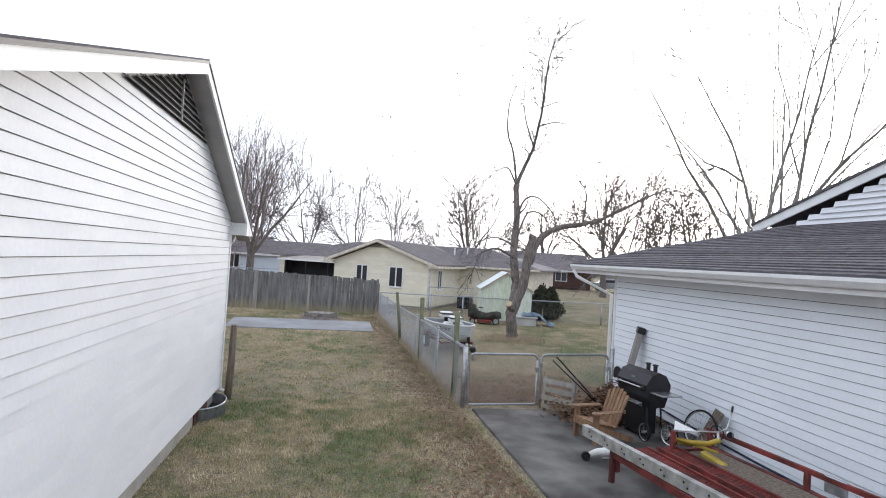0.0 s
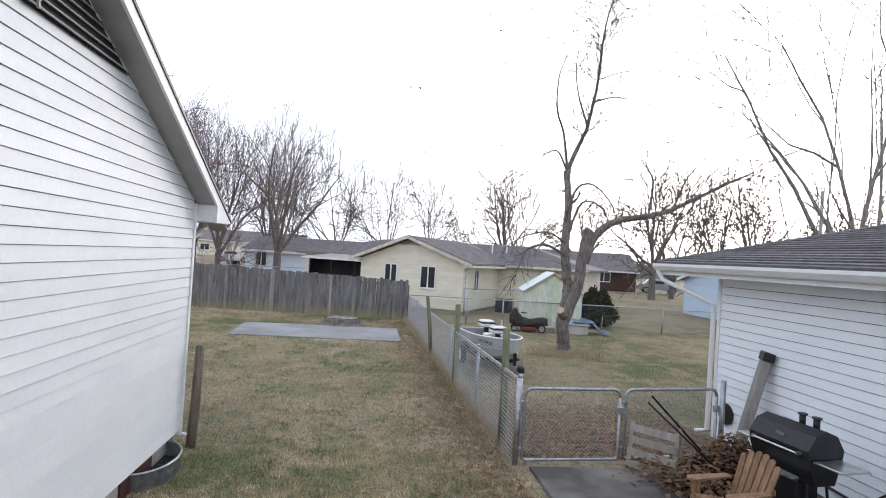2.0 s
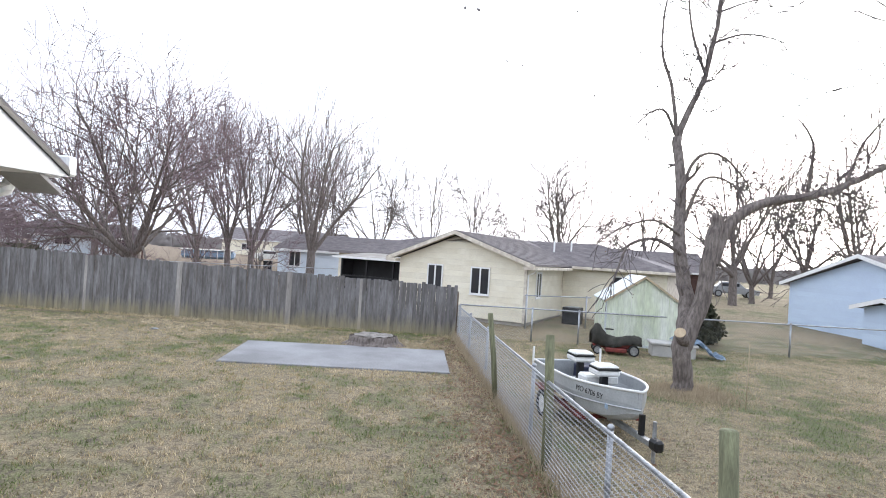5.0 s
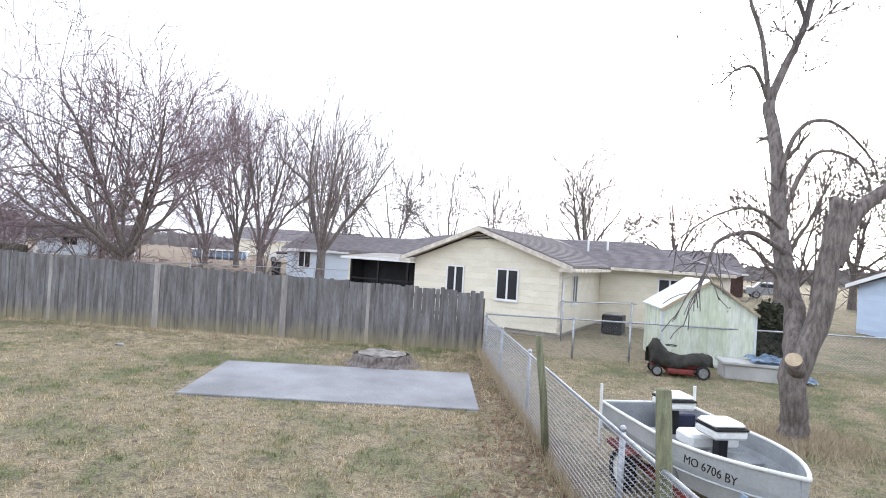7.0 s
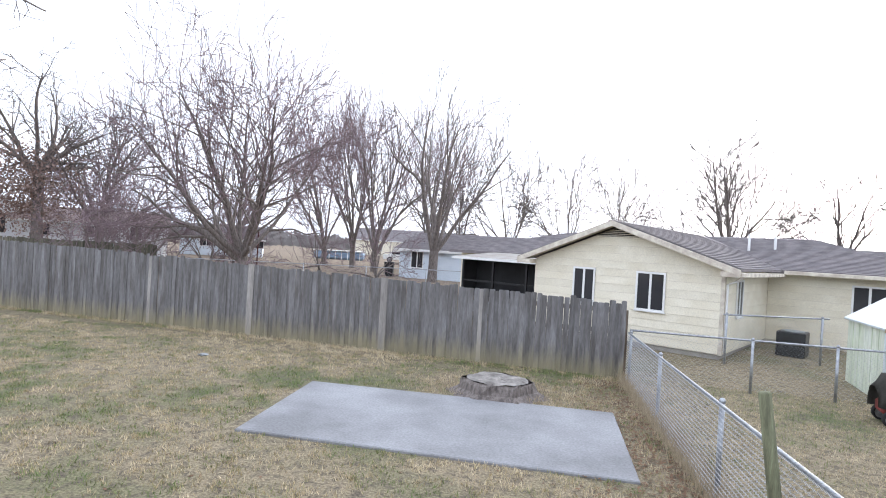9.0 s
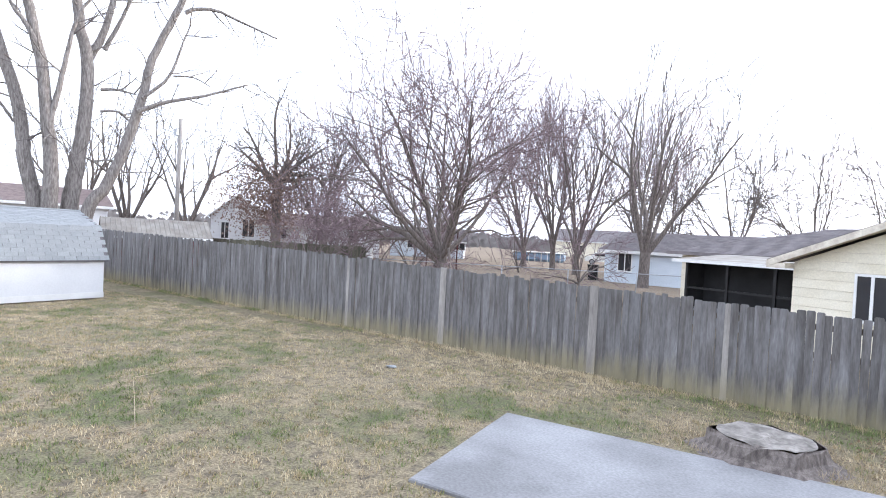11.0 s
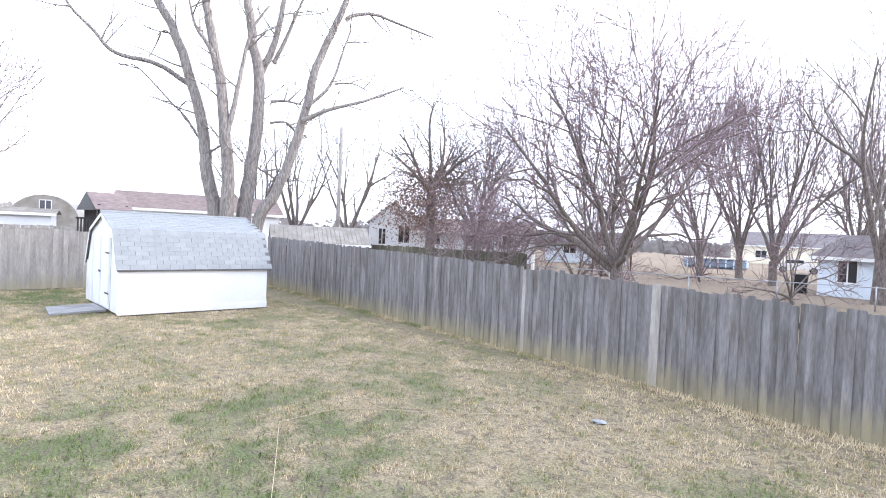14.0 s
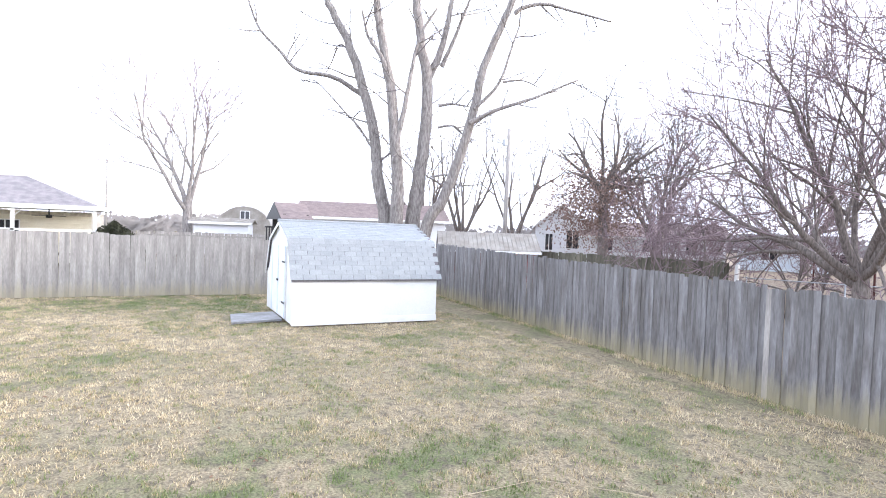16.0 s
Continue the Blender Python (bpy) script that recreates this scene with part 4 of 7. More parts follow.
# ---- bare winter trees ----
class Wood:
    """Collects branches as tapered tubes: thick ones and twigs in separate meshes."""

    def __init__(self, seed, limit=0.028, bend=0.22, lift=0.12):
        self.rng = random.Random(seed)
        self.limit, self.bend, self.lift = limit, bend, lift
        self.thick, self.thin, self.tips = ([], []), ([], []), []

    def branch(self, pts, radii, sides):
        verts, faces = self.thick if radii[0] > self.limit else self.thin
        base, ref = len(verts), None
        for i, p in enumerate(pts):
            d = pts[min(i + 1, len(pts) - 1)] - pts[max(i - 1, 0)]
            d = d.normalized() if d.length > 1e-6 else Vector((0, 0, 1))
            if ref is None or abs(ref.dot(d)) > 0.9:
                ref = Vector((1, 0, 0)) if abs(d.x) < 0.7 else Vector((0, 1, 0))
            a = (ref - d * ref.dot(d)).normalized()
            b = d.cross(a)
            ref = a
            for k in range(sides):
                w = k * math.tau / sides
                r = radii[i] * (1 + (0.05 * math.sin(3 * w + 0.6 * i) if sides > 7 else 0))
                verts.append(p + r * (math.cos(w) * a + math.sin(w) * b))
        for i in range(len(pts) - 1):
            for k in range(sides):
                q = base + i * sides
                faces.append((q + k, q + (k + 1) % sides, q + sides + (k + 1) % sides, q + sides + k))

    def limb(self, pts, r0, r1):
        """A limb along given places, smoothed, with a blunt end."""
        pts = [Vector(p) for p in pts]
        fine = []
        for i in range(len(pts) - 1):
            p0, p1, p2, p3 = pts[max(i - 1, 0)], pts[i], pts[i + 1], pts[min(i + 2, len(pts) - 1)]
            for k in range(5):
                u = k / 5
                fine.append(0.5 * ((2 * p1) + (p2 - p0) * u + (2 * p0 - 5 * p1 + 4 * p2 - p3) * u * u + (3 * p1 - p0 - 3 * p2 + p3) * u ** 3))
        fine.append(pts[-1])
        n = len(fine)
        fine = [p + Vector([self.rng.gauss(0, r0 * 0.06) for _ in range(3)]) * (1 if 0 < i < n - 1 else 0) for i, p in enumerate(fine)]
        radii = [r0 + (r1 - r0) * (i / (n - 1)) ** 0.85 for i in range(n)]
        self.branch(fine, radii, 12 if r0 > 0.1 else 7)
        n = 12 if r0 > 0.1 else 7
        verts, faces = self.thick if r0 > self.limit else self.thin
        faces.append(tuple(range(len(verts) - n, len(verts))))

    def turn(self, d, deg):
        side = d.cross(Vector([self.rng.gauss(0, 1) for _ in range(3)])).normalized()
        return (d * math.cos(radians(deg)) + side * math.sin(radians(deg))).normalized()

    def shoot(self, p, d, length, r, level, tip, angle=46.0, lift=0.05, dense=1.0):
        """A leader that tapers and bends upwards, with side shoots set round it, each of which does the same."""
        rng = self.rng
        steps = (3, 4, 5, 6, 7, 8)[min(level, 5)]
        pts, radii = [p], [r]
        r1 = max(r * 0.2, tip)
        for k in range(steps):
            d = (d + Vector([rng.gauss(0, self.bend * 0.42) for _ in range(3)]) + Vector((0, 0, lift * (1 - 0.6 * d.z)))).normalized()
            p = p + d * (length / steps)
            pts.append(p)
            radii.append(r + (r1 - r) * ((k + 1) / steps) ** 0.9)
        self.branch(pts, radii, 9 if r > 0.09 else (6 if r > 0.035 else (4 if r > 0.016 else 3)))
        if level <= 0:
            self.tips.append(p)
            return
        n = max(2, round((2.8, 3.9, 5.4, 6.0, 6.0)[min(level, 5) - 1] * dense * rng.uniform(0.8, 1.2)))
        turn0 = rng.uniform(0, math.tau)
        for k in range(n):
            u = 0.2 + 0.78 * (k + rng.random()) / n
            i = min(int(u * steps), steps - 1)
            q = pts[i].lerp(pts[i + 1], u * steps - i)
            ax = (pts[i + 1] - pts[i]).normalized()
            side = ax.cross(Vector((0.3, 0.2, 1)) if abs(ax.z) < 0.9 else Vector((1, 0.2, 0))).normalized()
            a = turn0 + k * 2.4 + rng.gauss(0, 0.4)
            side = side * math.cos(a) + ax.cross(side) * math.sin(a)
            w = radians(angle * rng.uniform(0.65, 1.2))
            self.shoot(q, ax * math.cos(w) + side * math.sin(w), length * rng.uniform(0.46, 0.8) * (1.06 - 0.4 * u), max(radii[i] * rng.uniform(0.42, 0.62), tip), level - 1, tip, angle, lift, dense)

    def fit(self, height, width):
        """Scale all that has grown so that the tree is that high and that wide."""
        al = self.thick[0] + self.thin[0]
        hz = sorted(v.z for v in al)[int(len(al) * 0.995)]
        rad = sorted(math.hypot(v.x, v.y) for v in al)[int(len(al) * 0.97)]
        for v in al:
            v.x, v.y, v.z = v.x * width / 2 / rad, v.y * width / 2 / rad, v.z * height / hz

    def make(self, name, m, label, bark, twig, group=""):
        t = thing(name, m, label, "tree", group)
        for pname, (v, f), mat in (("trunk", self.thick, bark), ("crown", self.thin, twig)):
            if v:
                me = grid_mesh(pname, mat, [tuple(q) for q in v], f, True)
                ob = new(pname, me)
                ob.parent = t
        return t


def leaf_clump(name, parent, places, mat, rng, size=0.05, per=3, spread=0.12, label=""):
    verts, faces = [], []
    for p in places:
        for _ in range(per):
            c = Vector(p) + Vector([rng.gauss(0, spread) for _ in range(3)])
            a = Vector([rng.gauss(0, 1) for _ in range(3)]).normalized() * size * rng.uniform(0.5, 1.2)
            b = a.cross(Vector([rng.gauss(0, 1) for _ in range(3)])).normalized() * size * rng.uniform(0.3, 0.7)
            k = len(verts)
            verts += [tuple(c - a), tuple(c + b + a * 0.1), tuple(c + a), tuple(c - b + a * 0.1)]
            faces.append((k, k + 1, k + 2, k + 3))
    ob = new(name, grid_mesh(name, mat, verts, faces))
    ob.parent = parent
    ob["kind"] = "stuff"
    if label:
        ob["label"] = label
    return ob


def yard_tree():
    w = Wood(11, limit=0.03, bend=0.3, lift=0.10)

    def bough(pts, r0, r1, kids, length, lift=0.05, start=0.15, level=1, tip=0.0075):
        w.limb(pts, r0, r1)
        for k in range(kids):
            u = (start + (1 - start) * (k + w.rng.random()) / kids) * (len(pts) - 1)
            i = min(int(u), len(pts) - 2)
            a, b = Vector(pts[i]), Vector(pts[i + 1])
            w.shoot(a.lerp(b, u - i), w.turn((b - a).normalized(), w.rng.uniform(30, 75)), length * w.rng.uniform(0.5, 1.2), max(0.0105, r1 * 0.6), level, tip, 46, lift, 0.9)

    bough([(-0.04, 0, -0.13), (0.01, 0, 0.32), (-0.06, 0.0, 0.93), (0.15, 0.32, 1.67), (0.17, 0.79, 2.82), (0.35, 1.27, 4.09), (0.4, 1.7, 5.32)], 0.205, 0.095, 9, 0.6, 0.0, 0.5)
    bough([(0.42, 1.75, 5.27), (0.7, 1.75, 6.04), (0.98, 1.75, 6.74), (1.23, 1.75, 8.15), (1.3, 1.75, 9.16), (1.4, 1.75, 10.07), (1.57, 1.75, 10.74)], 0.085, 0.016, 60, 0.95, 0.08, 0.12, 2, 0.009)
    bough([(0.44, 1.75, 5.27), (0.24, 1.75, 6.45), (-0.01, 1.75, 7.19), (-0.01, 1.75, 8.2), (0.24, 1.75, 8.94)], 0.05, 0.012, 14, 0.5, 0.06)
    bough([(0.96, 1.7, 6.78), (0.66, 1.7, 7.53), (0.5, 1.7, 8.38), (0.54, 1.7, 9.09)], 0.038, 0.01, 10, 0.45, 0.06)
    bough([(1.12, 1.75, 7.49), (1.56, 1.6, 7.65), (2.02, 1.5, 7.65), (2.53, 1.4, 7.5)], 0.03, 0.008, 12, 0.55, -0.12)
    bough([(1.27, 1.8, 8.24), (1.93, 1.8, 8.53), (2.49, 1.8, 8.64)], 0.026, 0.008, 8, 0.45, 0.0)
    bough([(0.37, 1.7, 5.37), (0.05, 1.6, 5.86), (-0.31, 1.5, 5.78), (-0.62, 1.4, 5.49)], 0.04, 0.009, 12, 0.5, -0.1)
    # the broken leader and the arching limb that it carries
    w.limb([(-0.07, 0, 0.83), (0.3, 0.02, 1.84), (0.45, 0.05, 2.86), (0.57, 0.05, 3.49)], 0.165, 0.13)
    bough([(0.48, 0.05, 2.55), (0.74, 0.05, 3.28), (1.34, 0, 3.75), (2.11, -0.05, 3.93), (2.84, -0.1, 4.16), (3.72, -0.15, 4.64), (4.49, -0.2, 5.05), (5.19, -0.2, 5.4)], 0.13, 0.03, 30, 0.95, 0.06, 0.25, 2)
    bough([(2.24, 0, 4.02), (2.3, 0, 4.98), (1.93, 0, 5.49)], 0.045, 0.012, 12, 0.65, 0.1)
    bough([(2.94, -0.1, 4.26), (3.25, -0.1, 5.07), (3.85, -0.1, 5.77)], 0.04, 0.012, 12, 0.65, 0.1)
    bough([(0.3, 1.15, 3.92), (0.48, 1.0, 4.68), (0.93, 0.9, 4.84), (1.46, 0.8, 4.35), (1.57, 0.7, 3.93)], 0.05, 0.012, 14, 0.55, -0.1)
    bough([(0.28, 0.95, 3.31), (0.55, 0.7, 4.25), (1.07, 0.5, 4.16), (1.29, 0.4, 3.61)], 0.045, 0.014, 12, 0.5, -0.14)
    bough([(0.11, 0.6, 2.71), (-0.52, 0.4, 2.97), (-1.1, 0.2, 2.81), (-1.3, 0.1, 2.45), (-1.46, 0, 2.04)], 0.05, 0.012, 16, 0.6, -0.16, 0.25, 1)
    bough([(0.18, 0.8, 3.09), (-0.53, 0.4, 3.33), (-1.23, 0.1, 3.16), (-1.91, -0.2, 2.75)], 0.035, 0.01, 11, 0.5, -0.12, 0.3, 1)
    t = w.make("yard_tree", pose(5.56, 17.3, -0.05), "half-broken bare tree with an arching limb and pale sawn stub", BARK, TWIG)
    part("sawn_stub", tubed([(0.0, -0.02, 0.98), (-0.22, -0.26, 1.22)], [0.13, 0.11], 12), BARK, t, smooth=True)
    part("cut_face", tubed([(-0.219, -0.259, 1.219), (-0.226, -0.267, 1.227)], 0.105, 14), CUT_WOOD, t, "pale freshly sawn face")
    leaf_clump("withered_leaves", t, w.rng.sample(w.tips, min(300, len(w.tips))), DEAD_LEAF, w.rng, 0.02, 2, 0.04, "few withered leaves")
    return t


def forked_tree(name, m, label, seed, height, width, r0, stems, levels, angle, tip, trunk=0.2, bark=BARK, twig=TWIG, bend=0.26, lift=0.05, group="", lean=38, dense=1.0):
    """A tree that divides: trunk is the share of its height below the first fork, tip the radius of its twigs, lean how far its stems spread."""
    w = Wood(seed, limit=max(0.03, tip * 1.3), bend=bend, lift=lift)
    top = Vector((w.rng.gauss(0, 0.1), w.rng.gauss(0, 0.1), height * trunk))
    w.branch([Vector((0, 0, -0.15)), Vector((0, 0, 0.15)), top * 0.5, top], [r0 * 1.35, r0 * 1.1, r0, r0 * 0.95], 12)
    a0 = w.rng.uniform(0, math.tau)
    for k in range(stems):
        a = a0 + k * math.tau / stems * (1 if stems < 6 else 1.618) + w.rng.gauss(0, 0.25)
        t = radians(lean * (0.25 + 0.9 * (k + 0.5) / stems + w.rng.gauss(0, 0.06)))
        d = Vector((math.sin(t) * math.cos(a), math.sin(t) * math.sin(a), math.cos(t)))
        w.shoot(top * w.rng.uniform(0.72, 0.98), d, height * (1 - trunk) * w.rng.uniform(0.62, 0.8), r0 * w.rng.uniform(0.42, 0.62), levels, tip, angle, lift, dense)
    w.fit(height, width)
    return w.make(name, m, label, bark, twig, group), w


yard_tree()

# the great many-stemmed tree past the little barn
RT = Vector((0.451, 0.893, 0))


def side_path(pts, depth=0.0):
    return [tuple(RT * a + Vector((-0.893, 0.451, 0)) * (depth + d) + Vector((0, 0, z))) for a, d, z in pts]


def great_tree():
    w = Wood(5, limit=0.04, bend=0.24, lift=0.1)

    def stem(pts, r0, r1, kids):
        path = side_path(pts)
        w.limb(path, r0, r1)
        for k in range(kids):
            u = (0.35 + 0.65 * (k + w.rng.random()) / kids) * (len(path) - 1)
            i = min(int(u), len(path) - 2)
            a, b = Vector(path[i]), Vector(path[i + 1])
            w.shoot(a.lerp(b, u - i), w.turn((b - a).normalized(), w.rng.uniform(35, 75)), w.rng.uniform(0.8, 2.6), w.rng.uniform(0.025, 0.05), 1, 0.015, 48, 0.06)

    stem([(-0.6, 0.2, -0.2), (-0.8, 0.2, 2.9), (-1.2, 0.2, 4.8), (-1.4, 0.2, 6.7), (-2.0, 0.2, 9.0), (-2.7, 0.2, 11.0), (-3.5, 0.2, 12.5), (-4.1, 0.2, 13.8)], 0.36, 0.15, 7)
    stem([(-0.2, -0.3, -0.2), (-0.2, -0.3, 3.2), (-0.2, -0.3, 4.8), (-0.4, -0.3, 6.7), (-0.7, -0.3, 9.3), (-1.1, -0.3, 11.1), (-1.4, -0.3, 12.7), (-1.5, -0.3, 14.4)], 0.36, 0.15, 7)
    stem([(0.5, 0.3, -0.2), (0.6, 0.3, 3.3), (0.8, 0.3, 5.0), (1.0, 0.3, 6.9), (1.0, 0.3, 9.7), (0.7, 0.3, 11.3), (0.4, 0.3, 13.3), (0.4, 0.3, 15.3)], 0.4, 0.17, 7)
    stem([(0.9, -0.2, -0.2), (1.3, -0.2, 2.8), (2.0, -0.2, 3.9), (2.7, -0.2, 5.9), (3.3, -0.2, 8.2), (3.7, -0.2, 10.2), (4.5, -0.2, 12.3), (5.1, -0.2, 13.9), (5.6, -0.2, 15.6)], 0.31, 0.13, 7)
    stem([(-2.1, 0.6, 8.9), (-3.5, 0.6, 9.7), (-5.3, 0.6, 10.0), (-6.2, 0.6, 10.9), (-7.2, 0.6, 11.9), (-7.8, 0.6, 13.3)], 0.13, 0.04, 4)
    stem([(-1.7, 0.8, 6.5), (-2.2, 0.8, 7.3), (-3.0, 0.8, 8.1), (-4.4, 0.8, 9.5), (-5.1, 0.8, 9.5)], 0.06, 0.02, 2)
    stem([(3.1, -0.5, 7.5), (4.2, -0.5, 8.1), (6.1, -0.5, 8.8), (8.1, -0.5, 9.7)], 0.13, 0.04, 4)
    stem([(3.3, -0.4, 8.2), (4.4, -0.4, 9.4), (5.0, -0.4, 11.3), (5.3, -0.4, 12.2)], 0.1, 0.03, 4)
    stem([(4.6, -0.4, 9.5), (5.5, -0.4, 9.6), (6.3, -0.4, 9.3)], 0.06, 0.02, 2)
    stem([(1.6, 0.1, 8.4), (2.3, 0.1, 8.5), (3.1, 0.1, 8.4)], 0.09, 0.03, 4)
    stem([(5.0, -0.6, 12.6), (5.4, -0.6, 12.9), (6.4, -0.6, 13.1), (7.7, -0.6, 12.8), (9.5, -0.6, 12.4)], 0.12, 0.04, 4)
    stem([(-0.3, -0.4, 6.5), (0.0, -0.4, 8.0), (0.3, -0.4, 9.9), (0.7, -0.4, 11.6), (1.4, -0.4, 12.8)], 0.15, 0.05, 4)
    stem([(-0.8, -0.5, 9.8), (-1.3, -0.5, 10.7), (-1.8, -0.5, 11.4), (-2.1, -0.5, 12.6)], 0.13, 0.04, 4)
    stem([(1.0, 0.5, 9.7), (1.5, 0.5, 10.8), (1.9, 0.5, 12.4), (2.1, 0.5, 13.8), (2.4, 0.5, 15.5)], 0.22, 0.07, 4)
    stem([(1.7, 0.6, 10.4), (2.3, 0.6, 11.9), (2.8, 0.6, 13.3), (3.2, 0.6, 14.3)], 0.12, 0.04, 4)
    stem([(1.6, 0.3, 7.4), (2.4, 0.3, 7.5), (2.9, 0.3, 7.0)], 0.07, 0.02, 4)
    stem([(1.4, 0.2, 5.0), (2.3, 0.2, 5.1), (2.8, 0.2, 4.3)], 0.06, 0.02, 2)
    stem([(-1.1, 0, 5.6), (-0.4, 0, 6.2), (-0.1, 0, 5.9)], 0.04, 0.02, 2)
    stem([(-2.6, 0.6, 10.7), (-3.2, 0.6, 11.3), (-3.6, 0.6, 11.0)], 0.06, 0.02, 2)
    stem([(-1.7, 0.5, 8.0), (-2.2, 0.5, 8.1), (-2.6, 0.5, 7.6)], 0.04, 0.02, 2)
    return w.make("great_tree", pose(-29.0, 25.9, 0), "huge bare tree of four rough grey stems behind the barn shed", BARK_GREY, TWIG)


great_tree()

# the spreading low-forked tree over the fence
forked_tree("spreading_tree", pose(-13.7, 35.0, 0), "wide-spreading bare tree with low crooked limbs behind the fence", 47, 10.9, 14.0, 0.27, 9, 3, 44, 0.0125, 0.11, BARK, TWIG_RED, 0.27, 0.03, "", 80, 1.65)

# taller trees between the spreading one and the houses
GROUP = "bare trees beyond the fence"
treeC, _ = forked_tree("bare_tree", pose(-6.9, 44.6, 0), "dark bare tree of several upright stems by the pale house", 31, 13.2, 10.5, 0.40, 5, 3, 38, 0.017, 0.14, BARK, TWIG, 0.34, 0.12, GROUP, 56, 0.8)
treeA, _ = forked_tree("bare_tree", pose(-13.2, 52.5, 0), "tall bare tree with fine purplish twigs", 37, 14.6, 11.0, 0.34, 6, 3, 32, 0.0145, 0.10, BARK, TWIG_RED, 0.26, 0.10, GROUP, 36, 1.45)
for x, y, a in ((-10.0, 57.5, 130), (-20.5, 60, 230), (-16.6, 57.0, 310)):
    copy_thing(treeA, pose(x, y, 0, 0, 0, a))
treeF, _ = forked_tree("bare_tree", pose(-4.2, 66, 0), "distant bare tree with sparse upright limbs", 43, 15.5, 12.5, 0.34, 6, 3, 36, 0.029, 0.10, BARK, TWIG, 0.30, 0.06, GROUP, 46, 1.2)
for x, y, a in ((1.5, 70.5, 40), (6.8, 73, 255), (-9.5, 70, 100)):
    copy_thing(treeF, pose(x, y, 0, 0, 0, a))
treeR, _ = forked_tree("bare_tree", pose(12.8, 55.4, 0), "bare tree with one trunk and spreading side limbs", 41, 12.2, 11.5, 0.34, 6, 3, 38, 0.021, 0.22, BARK, TWIG, 0.30, 0.06, GROUP, 62, 1.25)
for k, (x, y, a) in enumerate(((22.5, 45, 50), (27, 50, 120), (31.5, 50.5, 200), (36, 46, 290), (25, 66, 30), (18, 70, 170), (41, 40, 80), (35, 60, 10), (30, 43, 330), (46, 52, 60))):
    copy_thing(treeF if k % 2 else treeR, pose(x, y, 0, 0, 0, a))
# the two large crowns over the garage
treeG, gw = forked_tree("crown_tree", pose(16.9, 19.8, 0), "tall bare tree with slender rising limbs and seed clusters", 53, 17.6, 17.0, 0.27, 8, 3, 34, 0.0135, 0.14, BARK_GREY, TWIG, 0.34, 0.05, "trees over the garage", 58, 1.15)
leaf_clump("seed_cluster", treeG, gw.rng.sample(gw.tips, min(900, len(gw.tips))), TWIG, gw.rng, 0.045, 3, 0.08)
copy_thing(treeG, pose(26.5, 16.0, 0, 0, 0, 110))
# vine-wrapped tree and its neighbours beyond the far corner
vine, vw = forked_tree("vine_tree", pose(-35.4, 44.6, 0), "dark bare tree smothered in dry brown vines", 61, 14.5, 11.5, 0.48, 7, 3, 44, 0.017, 0.38, BARK, TWIG, 0.36, 0.0, GROUP, 78, 1.05)
rv = random.Random(8)
leaf_clump("dry_vines", vine, [(rv.gauss(-0.8, 2.0), rv.gauss(0, 1.6), max(0.6, rv.gauss(4.9, 1.5))) for _ in range(8000)], VINE_LEAF, rv, 0.125, 1, 0.3, "dry brown vine foliage")
vine2, _ = forked_tree("bare_tree", pose(-33.0, 47.4, 0), "rounded bare tree with dense fine branching", 67, 13.6, 13.0, 0.46, 7, 3, 38, 0.016, 0.16, BARK, TWIG, 0.30, 0.08, GROUP, 62, 1.45)
for x, y, a in ((-43.5, 37.0, 20), (-41.5, 41.0, 160), (-47.5, 36, 250)):
    copy_thing(treeC, pose(x, y, 0, 0, 0, a))
copy_thing(vine2, pose(-31, 62, 0, 0, 0, 90))
# thicket of reddish shrubs along the back lane
shrub, _ = forked_tree("shrub", pose(-22.2, 38.0, 0), "dense reddish bare shrub", 71, 5.2, 5.8, 0.10, 9, 3, 40, 0.0105, 0.06, BARK, TWIG_RED, 0.36, 0.02, "shrubs", 76, 1.0)
for x, y, a in ((-25.0, 39.8, 80), (-28, 44, 200), (-19.6, 43.6, 300), (-16.5, 50, 140), (-23, 50, 20), (-9.0, 40.5, 60), (-19.4, 35.6, 170), (-21.2, 34.4, 250), (-17.6, 38.2, 10)):
    copy_thing(shrub, pose(x, y, 0, 0, 0, a))
# lone tree over the side fence
forked_tree("lone_tree", pose(-49.4, 17.3, 0), "slender forked bare tree with reddish tips", 83, 15.5, 13.0, 0.40, 4, 3, 36, 0.016, 0.26, BARK_GREY, TWIG_RED, 0.26, 0.08, GROUP, 44, 1.3)


def evergreen(name, m, h, r, label):
    rng = random.Random(name + str(h))
    t = thing(name, m, label, "bush")
    part("trunk", tubed([(0, 0, -0.05), (0, 0, h * 0.6)], [0.05, 0.02], 6), BARK, t)
    pts = []
    while len(pts) < 1500:
        z = rng.uniform(0.05, 1)
        a, q = rng.uniform(0, math.tau), math.sqrt(rng.random())
        prof = r * (min(1, z * 6) * (1 - z ** 3)) * (1 + 0.25 * math.sin(3 * a + z * 9))
        pts.append((prof * q * math.cos(a), prof * q * math.sin(a), z * h))
    leaf_clump("foliage", t, pts, EVERGREEN, rng, 0.08, 4, 0.05)
    return t


evergreen("evergreen_bush", pose(8.9, 23.6, 0), 1.5, 0.5, "dark evergreen bush beside the plastic shed")
evergreen("evergreen_bush", pose(9.6, 24.3, 0), 1.4, 0.5, "dark evergreen bush beside the plastic shed")
evergreen("hedge_bush", pose(-35.6, 13.6, 0), 2.25, 1.5, "clipped dark green hedge bush over the side fence")


